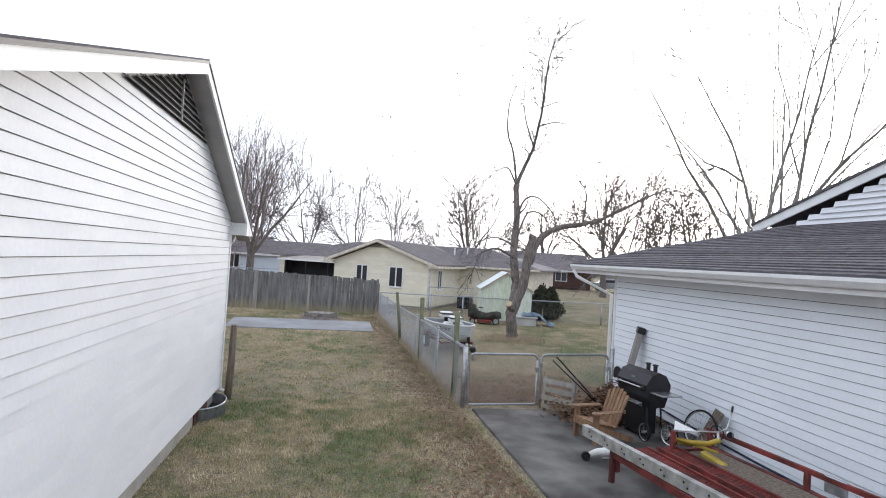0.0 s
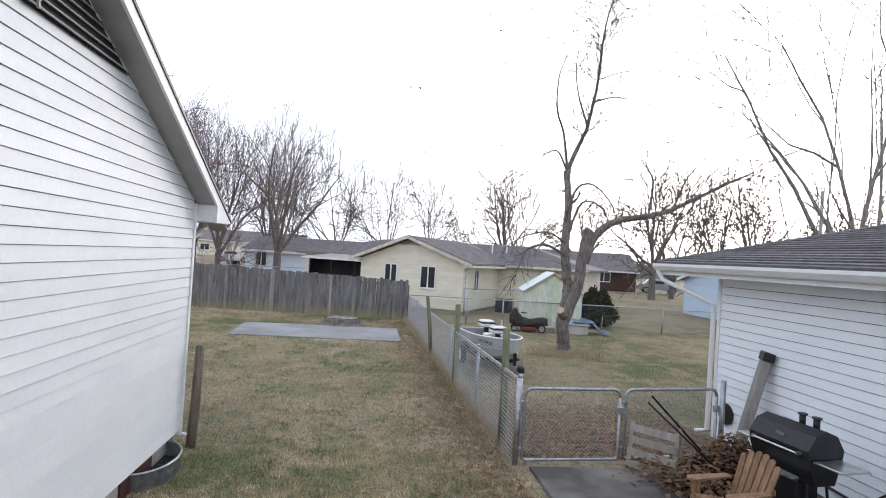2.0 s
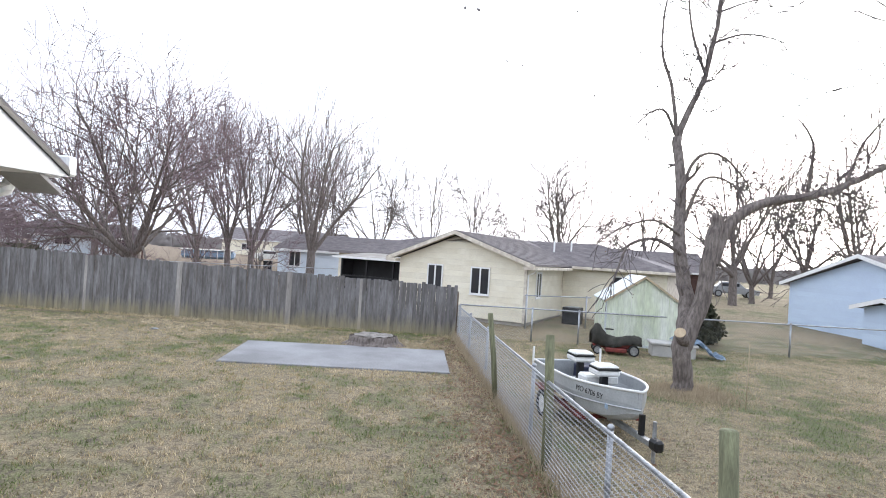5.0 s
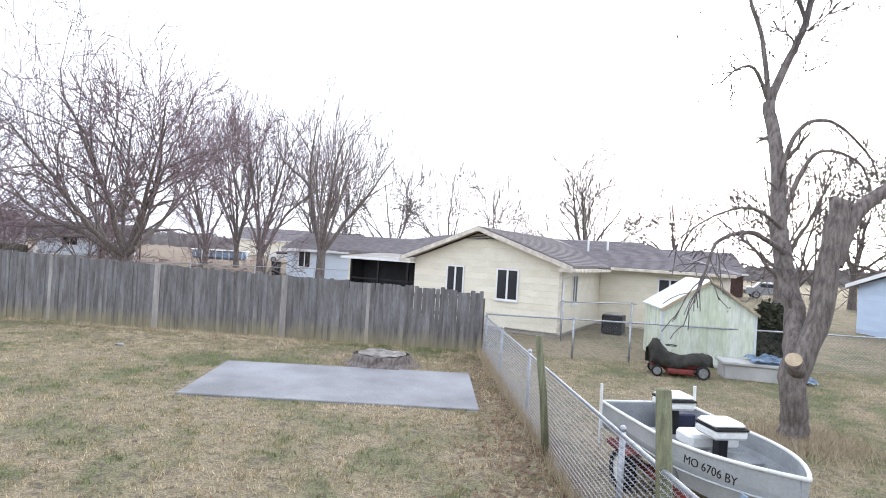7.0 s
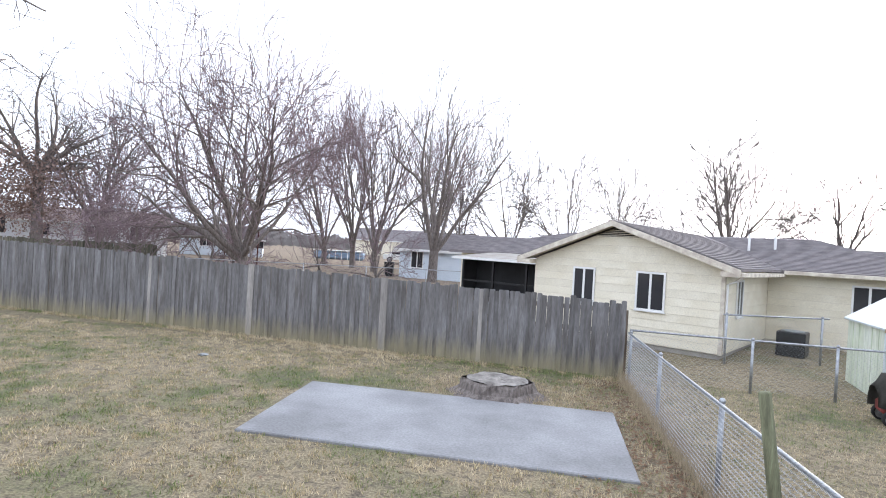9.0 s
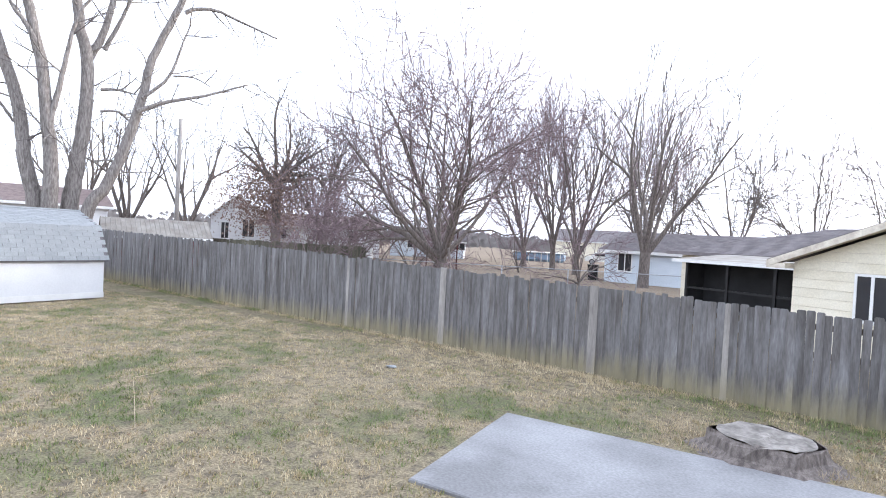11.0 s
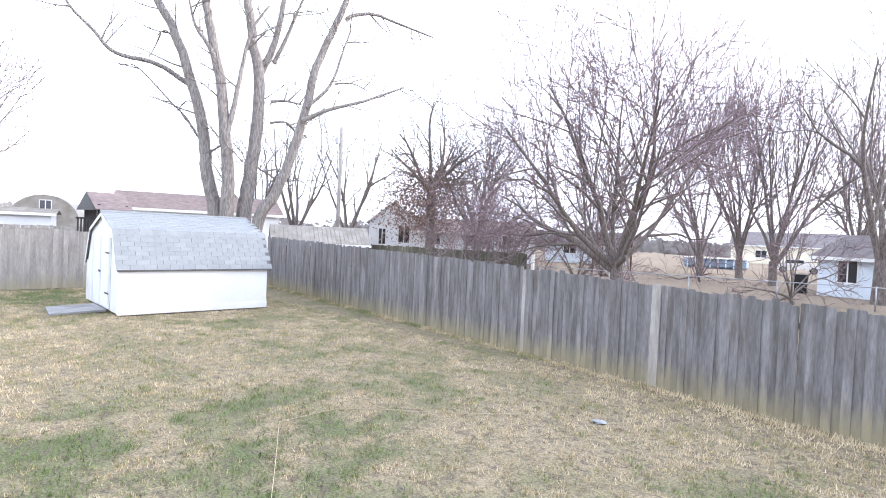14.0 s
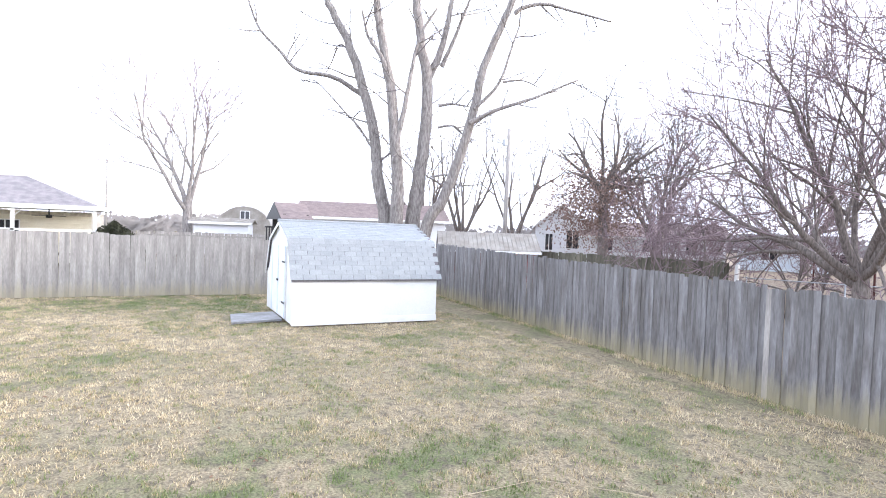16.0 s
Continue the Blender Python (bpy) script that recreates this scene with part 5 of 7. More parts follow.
# far woods along the horizon
def far_woods():
    rng = random.Random(4)
    verts, faces = [], []
    for k in range(900):
        a = rng.uniform(0, math.tau)
        d = rng.uniform(150, 320)
        c = Vector((d * math.cos(a), d * math.sin(a), 0))
        h = rng.uniform(2.5, 5.5)
        for _ in range(170):
            u = rng.uniform(-1, 1)
            p = c + Vector((-math.sin(a) * u * 9, math.cos(a) * u * 9, rng.random() * h * (1 - u * u)))
            s = rng.uniform(0.3, 0.8)
            q = Vector((-math.sin(a), math.cos(a), 0)) * s
            b = len(verts)
            verts += [tuple(p - q), tuple(p + Vector((0, 0, -s * 0.7))), tuple(p + q), tuple(p + Vector((0, 0, s)))]
            faces.append((b, b + 1, b + 2, b + 3))
    ob = new("far_woods", grid_mesh("far_woods", WOODS, verts, faces))
    return tagged(ob, "hazy grey-brown winter woods on the horizon", "woods", kind="stuff")


WOODS = material("far_woods", (0.30, 0.28, 0.275), 1.0, dark=(0.22, 0.205, 0.20), scale=0.05, mix=0.2, fine=0.5, bump=0)
far_woods()

# ---- barn shed in the far corner ----
def barn_shed():
    s = thing("barn_shed", pose(-17.2, 18.43, 0, 0, 0, 90), "white gambrel barn shed with grey shingle roof and battered side door", "shed")
    # local x runs along the long wall, local y goes back from it
    L, D, EV, KX, KZ, RZ = 3.68, 3.3, 1.16, 0.42, 2.02, 2.44
    prof = [(0, 0, 0.06), (0, D, 0.06), (0, D, EV), (0, D - KX, KZ), (0, D / 2, RZ), (0, KX, KZ), (0, 0, EV)]
    part("wall", prismed(prof, (L, 0, 0)), WHITE_TRIM, s)
    part("wall_panel", boxed((0.004, -0.012, 0.2), (L - 0.004, 0.0, EV)), WHITE_SIDING, s)
    part("skirt_board", boxed((-0.01, -0.024, 0.04), (L + 0.01, 0, 0.2)), WHITE_TRIM, s)
    part("skid", boxed((0.05, 0.02, -0.03), (L - 0.05, 0.12, 0.06)), POST_WOOD, s)
    slopes = (((0, -0.10, EV - 0.05), (0, KX, KZ + 0.03)), ((0, KX, KZ + 0.03), (0, D / 2, RZ + 0.04)), ((0, D / 2, RZ + 0.04), (0, D - KX, KZ + 0.03)), ((0, D - KX, KZ + 0.03), (0, D + 0.1, EV - 0.05)))
    for a, b in slopes:
        part("roof_deck", prismed([(-0.06, a[1], a[2]), (-0.06, b[1], b[2]), (-0.06, b[1], b[2] - 0.03), (-0.06, a[1], a[2] - 0.03)], (L + 0.14, 0, 0)), SHINGLE, s)
    # shingles, tab by tab, on the slopes that can be seen
    rng = random.Random(2)
    tab = {}
    for w in (0.15, 0.27, 0.30):
        for kk in range(2):
            tab[w, kk] = mesh_of("shingle", prismed([(0, 0, 0.004), (w - 0.009, 0, 0.004), (w - 0.009, 0.15, 0.001), (0, 0.15, 0.001)], (0, 0, 0.007 + 0.001 * kk)), SHINGLE_GREY)
    for a, b in slopes[:2]:
        run = Vector((0, b[1] - a[1], b[2] - a[2]))
        n, tilt = int(run.length / 0.125) + 1, math.degrees(math.atan2(run.z, run.y))
        for r in range(n):
            o = Vector(a) + run.normalized() * min(r * 0.125, run.length - 0.13)
            x = -0.08 - (0.15 if r % 2 else 0.0)
            while x < L - 0.13:
                w = 0.30 if x + 0.30 < L + 0.1 else 0.27
                if x < -0.1:
                    piece("shingle", tab[0.15, 0], s, pose(-0.08, o.y, o.z + 0.006, tilt, 0, 0))
                else:
                    piece("shingle", tab[w, rng.randrange(2)], s, pose(x, o.y, o.z + 0.006, tilt + rng.gauss(0, 0.25), 0, rng.gauss(0, 0.2)))
                x += 0.30
    part("ridge_cap", tubed([(-0.08, D / 2, RZ + 0.05), (L + 0.09, D / 2, RZ + 0.05)], 0.05, 6), SHINGLE_GREY, s)
    # gable end with trim and door
    for y in (0.0, D):
        part("corner_board", boxed((-0.022, y - 0.05, 0.06), (0.0, y + 0.05, EV)), WHITE_TRIM, s)
    for a, b in slopes:
        part("rake_trim", prismed([(-0.075, a[1], a[2] - 0.02), (-0.075, b[1], b[2] - 0.02), (-0.075, b[1], b[2] - 0.1), (-0.075, a[1], a[2] - 0.1)], (0.02, 0, 0)), WHITE_TRIM, s)
    d = part("door", boxed((-0.035, 0.75, 0.1), (-0.004, D - 0.75, 1.86), bevel=0.004), WHITE_TRIM, s, "white boarded double door, paint flaking")
    for y in (0.75, 1.62, D - 0.83):
        part("batten", boxed((-0.05, y, 0.1), (-0.036, y + 0.08, 1.86)), PALE_BLUE, d)
    for z in (0.45, 1.45):
        part("hinge", boxed((-0.056, 0.72, z), (-0.05, 1.1, z + 0.04)), BLACK, d, "dark strap hinge")
    part("latch", boxed((-0.07, 1.58, 0.95), (-0.05, 1.74, 1.0)), BLACK, d)
    return s


barn_shed()
ramp = tagged(new("shed_ramp", mesh_of("shed_ramp", prismed([(-17.95, 17.2, 0.01), (-19.25, 17.3, 0.01), (-19.3, 18.36, 0.04), (-18.0, 18.36, 0.04)], (0, 0, 0.05)), RAMP_WOOD)), "grey weathered plywood ramp before the barn door", "ramp")

# ---- stump, straw and small things on the lawn ----
def stump():
    s = thing("tree_stump", pose(-0.6, 20.78, 0) @ Matrix.Diagonal((1.0, 1.0, 0.72, 1)), "broad low rotting stump with a pale cut top", "stump")
    n, rng = 26, random.Random(3)
    bm = bmesh.new()
    rings = []
    for z, r in ((-0.03, 0.80), (0.05, 0.66), (0.13, 0.57), (0.29, 0.54), (0.34, 0.51)):
        rings.append([bm.verts.new(((r * (1 + 0.10 * math.sin(4 * a + 1) * (1.3 - z) + rng.gauss(0, 0.035))) * math.cos(a), r * 0.92 * (1 + 0.12 * math.sin(5 * a) * (1 - z) + rng.gauss(0, 0.03)) * math.sin(a), z + rng.gauss(0, 0.012))) for a in [k * math.tau / n for k in range(n)]])
    for r0, r1 in zip(rings, rings[1:]):
        for k in range(n):
            bm.faces.new((r0[k], r0[(k + 1) % n], r1[(k + 1) % n], r1[k]))
    part("bark", bm, BARK, s)
    top = bmesh.new()
    prev = None
    rr = []
    for f, dz in ((0.99, 0.0), (0.7, 0.012), (0.4, -0.008), (0.12, 0.006)):
        rr.append([top.verts.new((0.5 * f * math.cos(a), 0.46 * f * math.sin(a), 0.342 + dz + rng.gauss(0, 0.012))) for a in [k * math.tau / n for k in range(n)]])
    for r0, r1 in zip(rr, rr[1:]):
        for k in range(n):
            top.faces.new((r0[k], r0[(k + 1) % n], r1[(k + 1) % n], r1[k]))
    top.faces.new(rr[-1])
    part("cut_top", top, STUMP_TOP, s, "grey weathered cut surface with cracks")
    return s


stump()


def scatter(name, places, mat, size, label, category, rng, flat=0.4):
    verts, faces = [], []
    for x, y, z in places:
        a = rng.uniform(0, math.tau)
        u = Vector((math.cos(a), math.sin(a), rng.gauss(0, flat))).normalized() * size * rng.uniform(0.6, 1.3)
        v = u.cross(Vector((rng.gauss(0, flat), rng.gauss(0, flat), 1))).normalized() * size * rng.uniform(0.3, 0.6)
        c, b = Vector((x, y, z)), len(verts)
        verts += [tuple(c - u), tuple(c + v), tuple(c + u), tuple(c - v)]
        faces.append((b, b + 1, b + 2, b + 3))
    ob = new(name, grid_mesh(name, mat, verts, faces))
    return tagged(ob, label, category, kind="stuff")


rl = random.Random(6)
pile = []
while len(pile) < 5200:
    x, y = rl.gauss(4.45, 0.42), rl.gauss(8.5, 0.28)
    if 3.75 < x < 5.5 and 8.0 < y < 9.15:
        pile.append((x, y, 0.03 + rl.random() * 0.6 * math.exp(-((x - 4.5) / 0.5) ** 2 - ((y - 8.5) / 0.36) ** 2)))
scatter("leaf_pile", pile, DEAD_LEAF, 0.04, "heap of brown dead leaves against the gate", "leaves", rl)
scatter("leaf_drift", [(4.05 + rl.gauss(0, 0.28), 8.45 + rl.gauss(0, 0.3), 0.04 + 0.34 * rl.random() * math.exp(-rl.random())) for _ in range(1500)], DEAD_LEAF, 0.045, "drift of brown dead leaves behind the garden chair", "leaves", rl)
scatter("fallen_leaves", [(rl.uniform(2.3, 5.3), 9.3 + abs(rl.gauss(0, 1.3)), 0.018) for _ in range(6500)], DEAD_LEAF, 0.035, "brown leaves strewn behind the gate", "leaves", rl, 0.2)
scatter("lawn_litter", [(rl.uniform(-18, 2.0), rl.uniform(3, 22.5), 0.012) for _ in range(1300)], DEAD_LEAF, 0.03, "scattered brown leaves and bits on the lawn", "leaves", rl, 0.2)
scatter("fence_leaves", [(2.05 - 0.04 * (y - 9) - abs(rl.gauss(0, 0.5)), y, 0.02) for y in [2.5 + 20 * rl.random() ** 1.5 for _ in range(9500)]], DEAD_LEAF, 0.03, "leaves gathered along the chain-link fence", "leaves", rl, 0.2)


# ---- window well, posts and stakes ----
def window_well():
    w = thing("window_well", pose(-1.9, 8.62, 0), "oval galvanised window well dark inside against the foundation", "window well")
    pts = [(0.36 * math.sin(a) ** 0.8 if 0 < a < math.pi else 0.0, -0.48 * math.cos(a), 0) for a in [k * math.pi / 14 for k in range(15)]]
    bm = bmesh.new()
    for z0, z1 in ((-0.05, 0.02), (0.02, 0.07), (0.07, 0.12), (0.12, 0.17)):
        bulge = 0.012 if round(z0 * 100) % 2 else 0.0
        a = [bm.verts.new((x * (1 + bulge), y, z0)) for x, y, _ in pts]
        b = [bm.verts.new((x * (1.012 - bulge), y, z1)) for x, y, _ in pts]
        for k in range(len(pts) - 1):
            bm.faces.new((a[k], a[k + 1], b[k + 1], b[k]))
    bmesh.ops.solidify(bm, geom=bm.faces[:], thickness=0.008)
    part("well_wall", bm, GALV, w, "corrugated galvanised sheet")
    part("rim", tubed([(x, y, 0.175) for x, y, _ in pts], 0.012, 6), GALV, w)
    # thin black sheet that makes the inside of the well dark
    part("liner", prismed([(x * 0.96, y * 0.96, 0.02) for x, y, _ in pts], (0, 0, 0.012)), RUBBER, w, "black sheet on the well's floor")
    return w


window_well()


def stake(x, y, h, r, mat, label):
    return tagged(new("stake", mesh_of("stake", tubed([(x, y, -0.05), (x + 0.01, y, h * 0.5), (x + 0.02, y + 0.01, h)], r, 8), mat, True)), label, "stake")


stake(6.15, 16.2, 1.15, 0.008, STRAW, "thin pale cane standing in the neighbour's grass")


bm = tubed([(-6.95, 20.6, 0.03), (-7.5, 19.86, 0.035), (-7.93, 19.5, 0.03), (-8.43, 18.9, 0.035), (-8.42, 18.08, 0.03), (-7.35, 17.5, 0.035), (-6.45, 17.0, 0.03), (-6.53, 16.5, 0.03)], 0.004, 5)
tagged(new("twine", mesh_of("twine", bm, STRAW, True)), "pale length of twine lying on the lawn", "twine")


def wrapper():
    rng = random.Random(12)
    bm = bmesh.new()
    bmesh.ops.create_icosphere(bm, subdivisions=2, radius=0.06)
    for v in bm.verts:
        v.co *= rng.uniform(0.7, 1.25)
        v.co.z = max(-0.02, v.co.z * 0.45)
        v.co.x *= 1.5
    ob = new("wrapper", mesh_of("wrapper", bm, HULL_IN))
    ob.matrix_world = pose(-6.15, 21.24, 0.022, 0, 0, 30)
    return tagged(ob, "small crumpled grey wrapper lying on the grass", "litter")


wrapper()
# ---- riding mower under a canvas cover ----
def covered_mower():
    m = thing("riding_mower", pose(5.72, 21.45, 0, 0, 0, -12) @ Matrix.Diagonal((0.74, 0.74, 0.78, 1)), "old red riding mower draped with a dark canvas cover", "mower")
    part("deck", boxed((-0.35, -0.42, 0.1), (0.38, 0.42, 0.24), bevel=0.03), RED_PAINT, m)
    part("body", boxed((-0.75, -0.24, 0.22), (0.65, 0.24, 0.46), bevel=0.04), RED_PAINT, m)
    for x, y, r in ((0.62, -0.36, 0.19), (0.62, 0.36, 0.19), (-0.62, -0.34, 0.15), (-0.62, 0.34, 0.15)):
        wheel(m, pose(x, y, r, 0, 0, 90), r, 0.13, RUBBER, GALV)
    n, k2 = 22, 12
    rng = random.Random(9)
    bm = bmesh.new()
    rows = []
    for i in range(n + 1):
        u = i / n
        x = -0.85 + 1.75 * u
        top = 0.62 + 0.33 * math.exp(-((u - 0.13) / 0.12) ** 2) + 0.05 * math.sin(u * 9) - 0.14 * max(0, u - 0.75)
        row = []
        for j in range(k2 + 1):
            v = j / k2 * 2 - 1
            half = 0.36 + 0.02 * math.sin(u * 17)
            prof = 1 - abs(v) ** 3.2
            hem = 0.32 - 0.06 * math.sin(u * 7 + v)
            row.append(bm.verts.new((x + rng.gauss(0, 0.008), half * (v if abs(v) < 0.8 else v * 1.03) + 0.025 * math.sin(u * 21) * abs(v), hem + (top - hem) * prof + rng.gauss(0, 0.011))))
        rows.append(row)
    for a, b in zip(rows, rows[1:]):
        for j in range(k2):
            bm.faces.new((a[j], b[j], b[j + 1], a[j + 1]))
    bmesh.ops.solidify(bm, geom=bm.faces[:], thickness=0.006)
    part("cover", bm, CANVAS, m, "dark draped canvas cover", smooth=True)
    part("steering_wheel", tubed([(-0.2 + 0.15 * math.cos(a), 0.15 * math.sin(a), 0.82) for a in [k * math.tau / 14 for k in range(15)]], 0.014, 6), BLACK, m)
    return m


covered_mower()


# ---- plastic-sheeted garden house ----
def plastic_shed():
    s = thing("plastic_shed", pose(5.95, 22.92, 0, 0, 0, -9), "translucent plastic garden shed streaked with green algae", "shed")
    # front gable along local x, centred on its left corner
    W, D, EV, PK = 2.12, 1.96, 1.32, 2.05
    part("wall", prismed([(0, 0, 0), (W, 0, 0), (W, 0, EV), (W / 2, 0, PK - 0.05), (0, 0, EV)], (0, D, 0)), POLY, s, "pale sheet wall stained green")
    for a, b in ((-0.06, W / 2), (W + 0.06, W / 2)):
        zl = EV - 0.03
        part("roof_panel", prismed([(a, -0.07, zl), (b, -0.07, PK), (b, -0.07, PK + 0.035), (a, -0.07, zl + 0.035)], (0, D + 0.14, 0)), POLY_ROOF, s, "pale plastic roof panel")
        part("rake_trim", prismed([(a, -0.09, zl - 0.04), (b, -0.09, PK - 0.04), (b, -0.09, PK + 0.03), (a, -0.09, zl + 0.03)], (0, 0.018, 0)), STRAW, s)
    for x in (0.0, W):
        part("corner_strip", boxed((x - 0.025, -0.025, 0), (x + 0.025, 0.025, EV)), POLY_ROOF, s)
    for k in range(1, 6):
        x = W * k / 6
        top = EV + (PK - EV) * (1 - abs(x - W / 2) / (W / 2)) - 0.08
        part("rib", boxed((x - 0.012, -0.014, 0.02), (x + 0.012, 0.0, top)), POLY, s)
    for k in range(1, 6):
        part("rib", boxed((-0.014, D * k / 6 - 0.012, 0.02), (0.0, D * k / 6 + 0.012, EV - 0.02)), POLY, s)
    part("base_rail", boxed((-0.03, -0.03, 0), (W + 0.03, 0, 0.07)), POLY_ROOF, s)
    return s


plastic_shed()


def cistern_box():
    b = thing("storage_box", pose(7.35, 21.6, 0, 0, 0, -14), "pale grey concrete storage box in the grass", "box")
    part("body", boxed((-0.55, -0.3, -0.02), (0.55, 0.3, 0.3), bevel=0.02), PALE_CONCRETE, b)
    part("lid", boxed((-0.6, -0.34, 0.3), (0.6, 0.34, 0.37), bevel=0.015), PALE_CONCRETE, b)
    return b


cistern_box()


def crumpled_tarp():
    rng = random.Random(12)
    n = 22
    bm = bmesh.new()
    g = []
    for i in range(n + 1):
        r = []
        for j in range(n + 1):
            u, v = i / n, j / n
            x, y = 1.3 * u - 0.15, 0.75 * v - 0.37
            over = 0.375 if x < 0.52 else max(0.02, 0.375 - (x - 0.52) * 0.9)
            z = over + 0.02 + 0.2 * abs(noise.noise(Vector((u * 5, v * 5, 1)))) + 0.06 * abs(noise.noise(Vector((u * 13, v * 13, 5))))
            r.append(bm.verts.new((x + rng.gauss(0, 0.012), y * (1 - 0.3 * u) + rng.gauss(0, 0.012), z)))
        g.append(r)
    for a, b in zip(g, g[1:]):
        for j in range(n):
            bm.faces.new((a[j], b[j], b[j + 1], a[j + 1]))
    bmesh.ops.solidify(bm, geom=bm.faces[:], thickness=0.004)
    ob = new("tarp", mesh_of("tarp", bm, TARP))
    ob.matrix_basis = pose(7.5, 21.58, 0, 0, 0, -14)
    return tagged(ob, "crumpled blue-grey plastic tarp over the concrete box", "tarp")


crumpled_tarp()


def ac_unit():
    u = thing("air_conditioner", pose(6.3, 27.6, 0, 0, 0, -30), "dark louvred outdoor air-conditioning unit by the yellow house", "air conditioner")
    part("case", boxed((-0.32, -0.32, 0.04), (0.32, 0.32, 0.66), bevel=0.02), BLACK, u)
    for k in range(9):
        part("louvre", boxed((-0.3, -0.335, 0.1 + k * 0.058), (0.3, -0.318, 0.13 + k * 0.058)), BLACK, u)
    part("top_grille", tubed([(0, 0, 0.655), (0, 0, 0.68)], 0.26, 16), GALV, u)
    return u


ac_unit()

# ---- by the garage: grill, chair, pallet, trailer, bicycle ----
def grill():
    g = thing("barrel_grill", pose(4.56, 7.66, 0.03, 0, 0, -82) @ Matrix.Diagonal((0.86, 0.84, 0.95, 1)), "black charcoal grill with two chimneys, steel handle and side shelves", "grill")
    lid = [(0, -0.24, 0.76), (0, -0.25, 0.84), (0, -0.15, 0.98), (0, 0.0, 1.03), (0, 0.15, 0.98), (0, 0.25, 0.84), (0, 0.24, 0.76)]
    l = part("lid", prismed([(-0.4, y, z) for _, y, z in lid], (0.8, 0, 0)), BLACK, g, "black domed lid")
    part("handle", tubed([(-0.3, -0.3, 0.80), (0.3, -0.3, 0.80)], 0.012, 8), STEEL, l, "polished steel handle")
    for x in (-0.3, 0.3):
        part("bracket", boxed((x - 0.015, -0.31, 0.785), (x + 0.015, -0.235, 0.815)), STEEL, l)
    part("badge", boxed((-0.06, -0.216, 0.895), (0.06, -0.206, 0.925)), STEEL, l)
    for x in (0.02, 0.2):
        c = part("chimney", tubed([(x, 0.08, 0.99), (x, 0.08, 1.10)], 0.035, 12), BLACK, g, smooth=True)
        part("cap", tubed([(x, 0.08, 1.105), (x, 0.08, 1.12)], [0.055, 0.05], 12), BLACK, c)
    part("firebox", prismed([(-0.4, -0.24, 0.755), (-0.4, 0.24, 0.755), (-0.4, 0.14, 0.5), (-0.4, -0.14, 0.5)], (0.8, 0, 0)), BLACK, g, "black tapering firebox")
    part("side_shelf", boxed((0.41, -0.2, 0.735), (0.74, 0.2, 0.757), bevel=0.006), STEEL, g, "pale side shelf")
    part("side_shelf", boxed((-0.64, -0.2, 0.735), (-0.41, 0.2, 0.757), bevel=0.006), STEEL, g, "pale side shelf")
    part("front_shelf", boxed((-0.3, -0.36, 0.55), (0.3, -0.25, 0.57)), GALV, g)
    part("cabinet", boxed((-0.34, -0.16, 0.04), (0.2, 0.16, 0.5), bevel=0.02), BLACK, g, "black cloth-covered cart")
    part("brace", tubed([(0.42, 0.0, 0.72), (0.2, 0.0, 0.46)], 0.012, 6), BLACK, g)
    part("leg", tubed([(0.3, -0.14, 0.5), (0.36, -0.16, 0.0)], 0.016, 6), BLACK, g)
    part("leg", tubed([(0.3, 0.14, 0.5), (0.36, 0.16, 0.0)], 0.016, 6), BLACK, g)
    wheel(g, pose(0.36, -0.22, 0.14, 0, 0, 90), 0.14, 0.05, RUBBER, STEEL, 12)
    wheel(g, pose(0.36, 0.22, 0.14, 0, 0, 90), 0.14, 0.05, RUBBER, STEEL, 12)
    return g


grill()


def adirondack():
    c = thing("garden_chair", pose(3.76, 7.42, 0.03, 0, 0, -78) @ Matrix.Diagonal((0.8, 0.92, 0.84, 1)), "brown cedar slatted garden chair with fan back and wide arms", "chair")
    # front towards local -y
    n = 6
    for k in range(n):
        x = (k - (n - 1) / 2) * 0.078
        h = 0.56 + 0.10 * math.cos((k - (n - 1) / 2) * 0.55)
        m = pose(x, 0.16, 0.24, -20, 0, 0) @ pose(0, 0, 0, 0, (k - (n - 1) / 2) * 1.6, 0)
        bm = prismed([(-0.036, 0, 0), (0.036, 0, 0), (0.036, 0, h - 0.02), (0.0, 0, h), (-0.036, 0, h - 0.02)], (0, 0.018, 0), m)
        part("back_slat", bm, CEDAR, c)
    for k in range(6):
        y = -0.28 + k * 0.078
        part("seat_slat", boxed((-0.25, y, 0.335 - 0.018 * k), (0.25, y + 0.07, 0.355 - 0.018 * k)), CEDAR, c)
    for sx in (-1, 1):
        part("arm", prismed([(sx * 0.22, 0.2, 0.5), (sx * 0.33, 0.2, 0.5), (sx * 0.36, -0.28, 0.5), (sx * 0.30, -0.34, 0.5), (sx * 0.21, -0.28, 0.5)], (0, 0, 0.022)), CEDAR, c)
        part("front_leg", boxed((sx * 0.27 - 0.02, -0.28, 0), (sx * 0.27 + 0.02, -0.19, 0.5)), CEDAR, c)
        part("rear_leg", prismed([(sx * 0.245, -0.3, 0.27), (sx * 0.245, -0.3, 0.355), (sx * 0.245, 0.48, 0.07), (sx * 0.245, 0.48, 0.0), (sx * 0.245, 0.4, 0.0)], (0.02, 0, 0)), CEDAR, c)
    part("back_rail", boxed((-0.25, 0.30, 0.47), (0.25, 0.325, 0.53)), CEDAR, c)
    part("apron", boxed((-0.27, -0.305, 0.24), (0.27, -0.285, 0.335)), CEDAR, c)
    return c


adirondack()


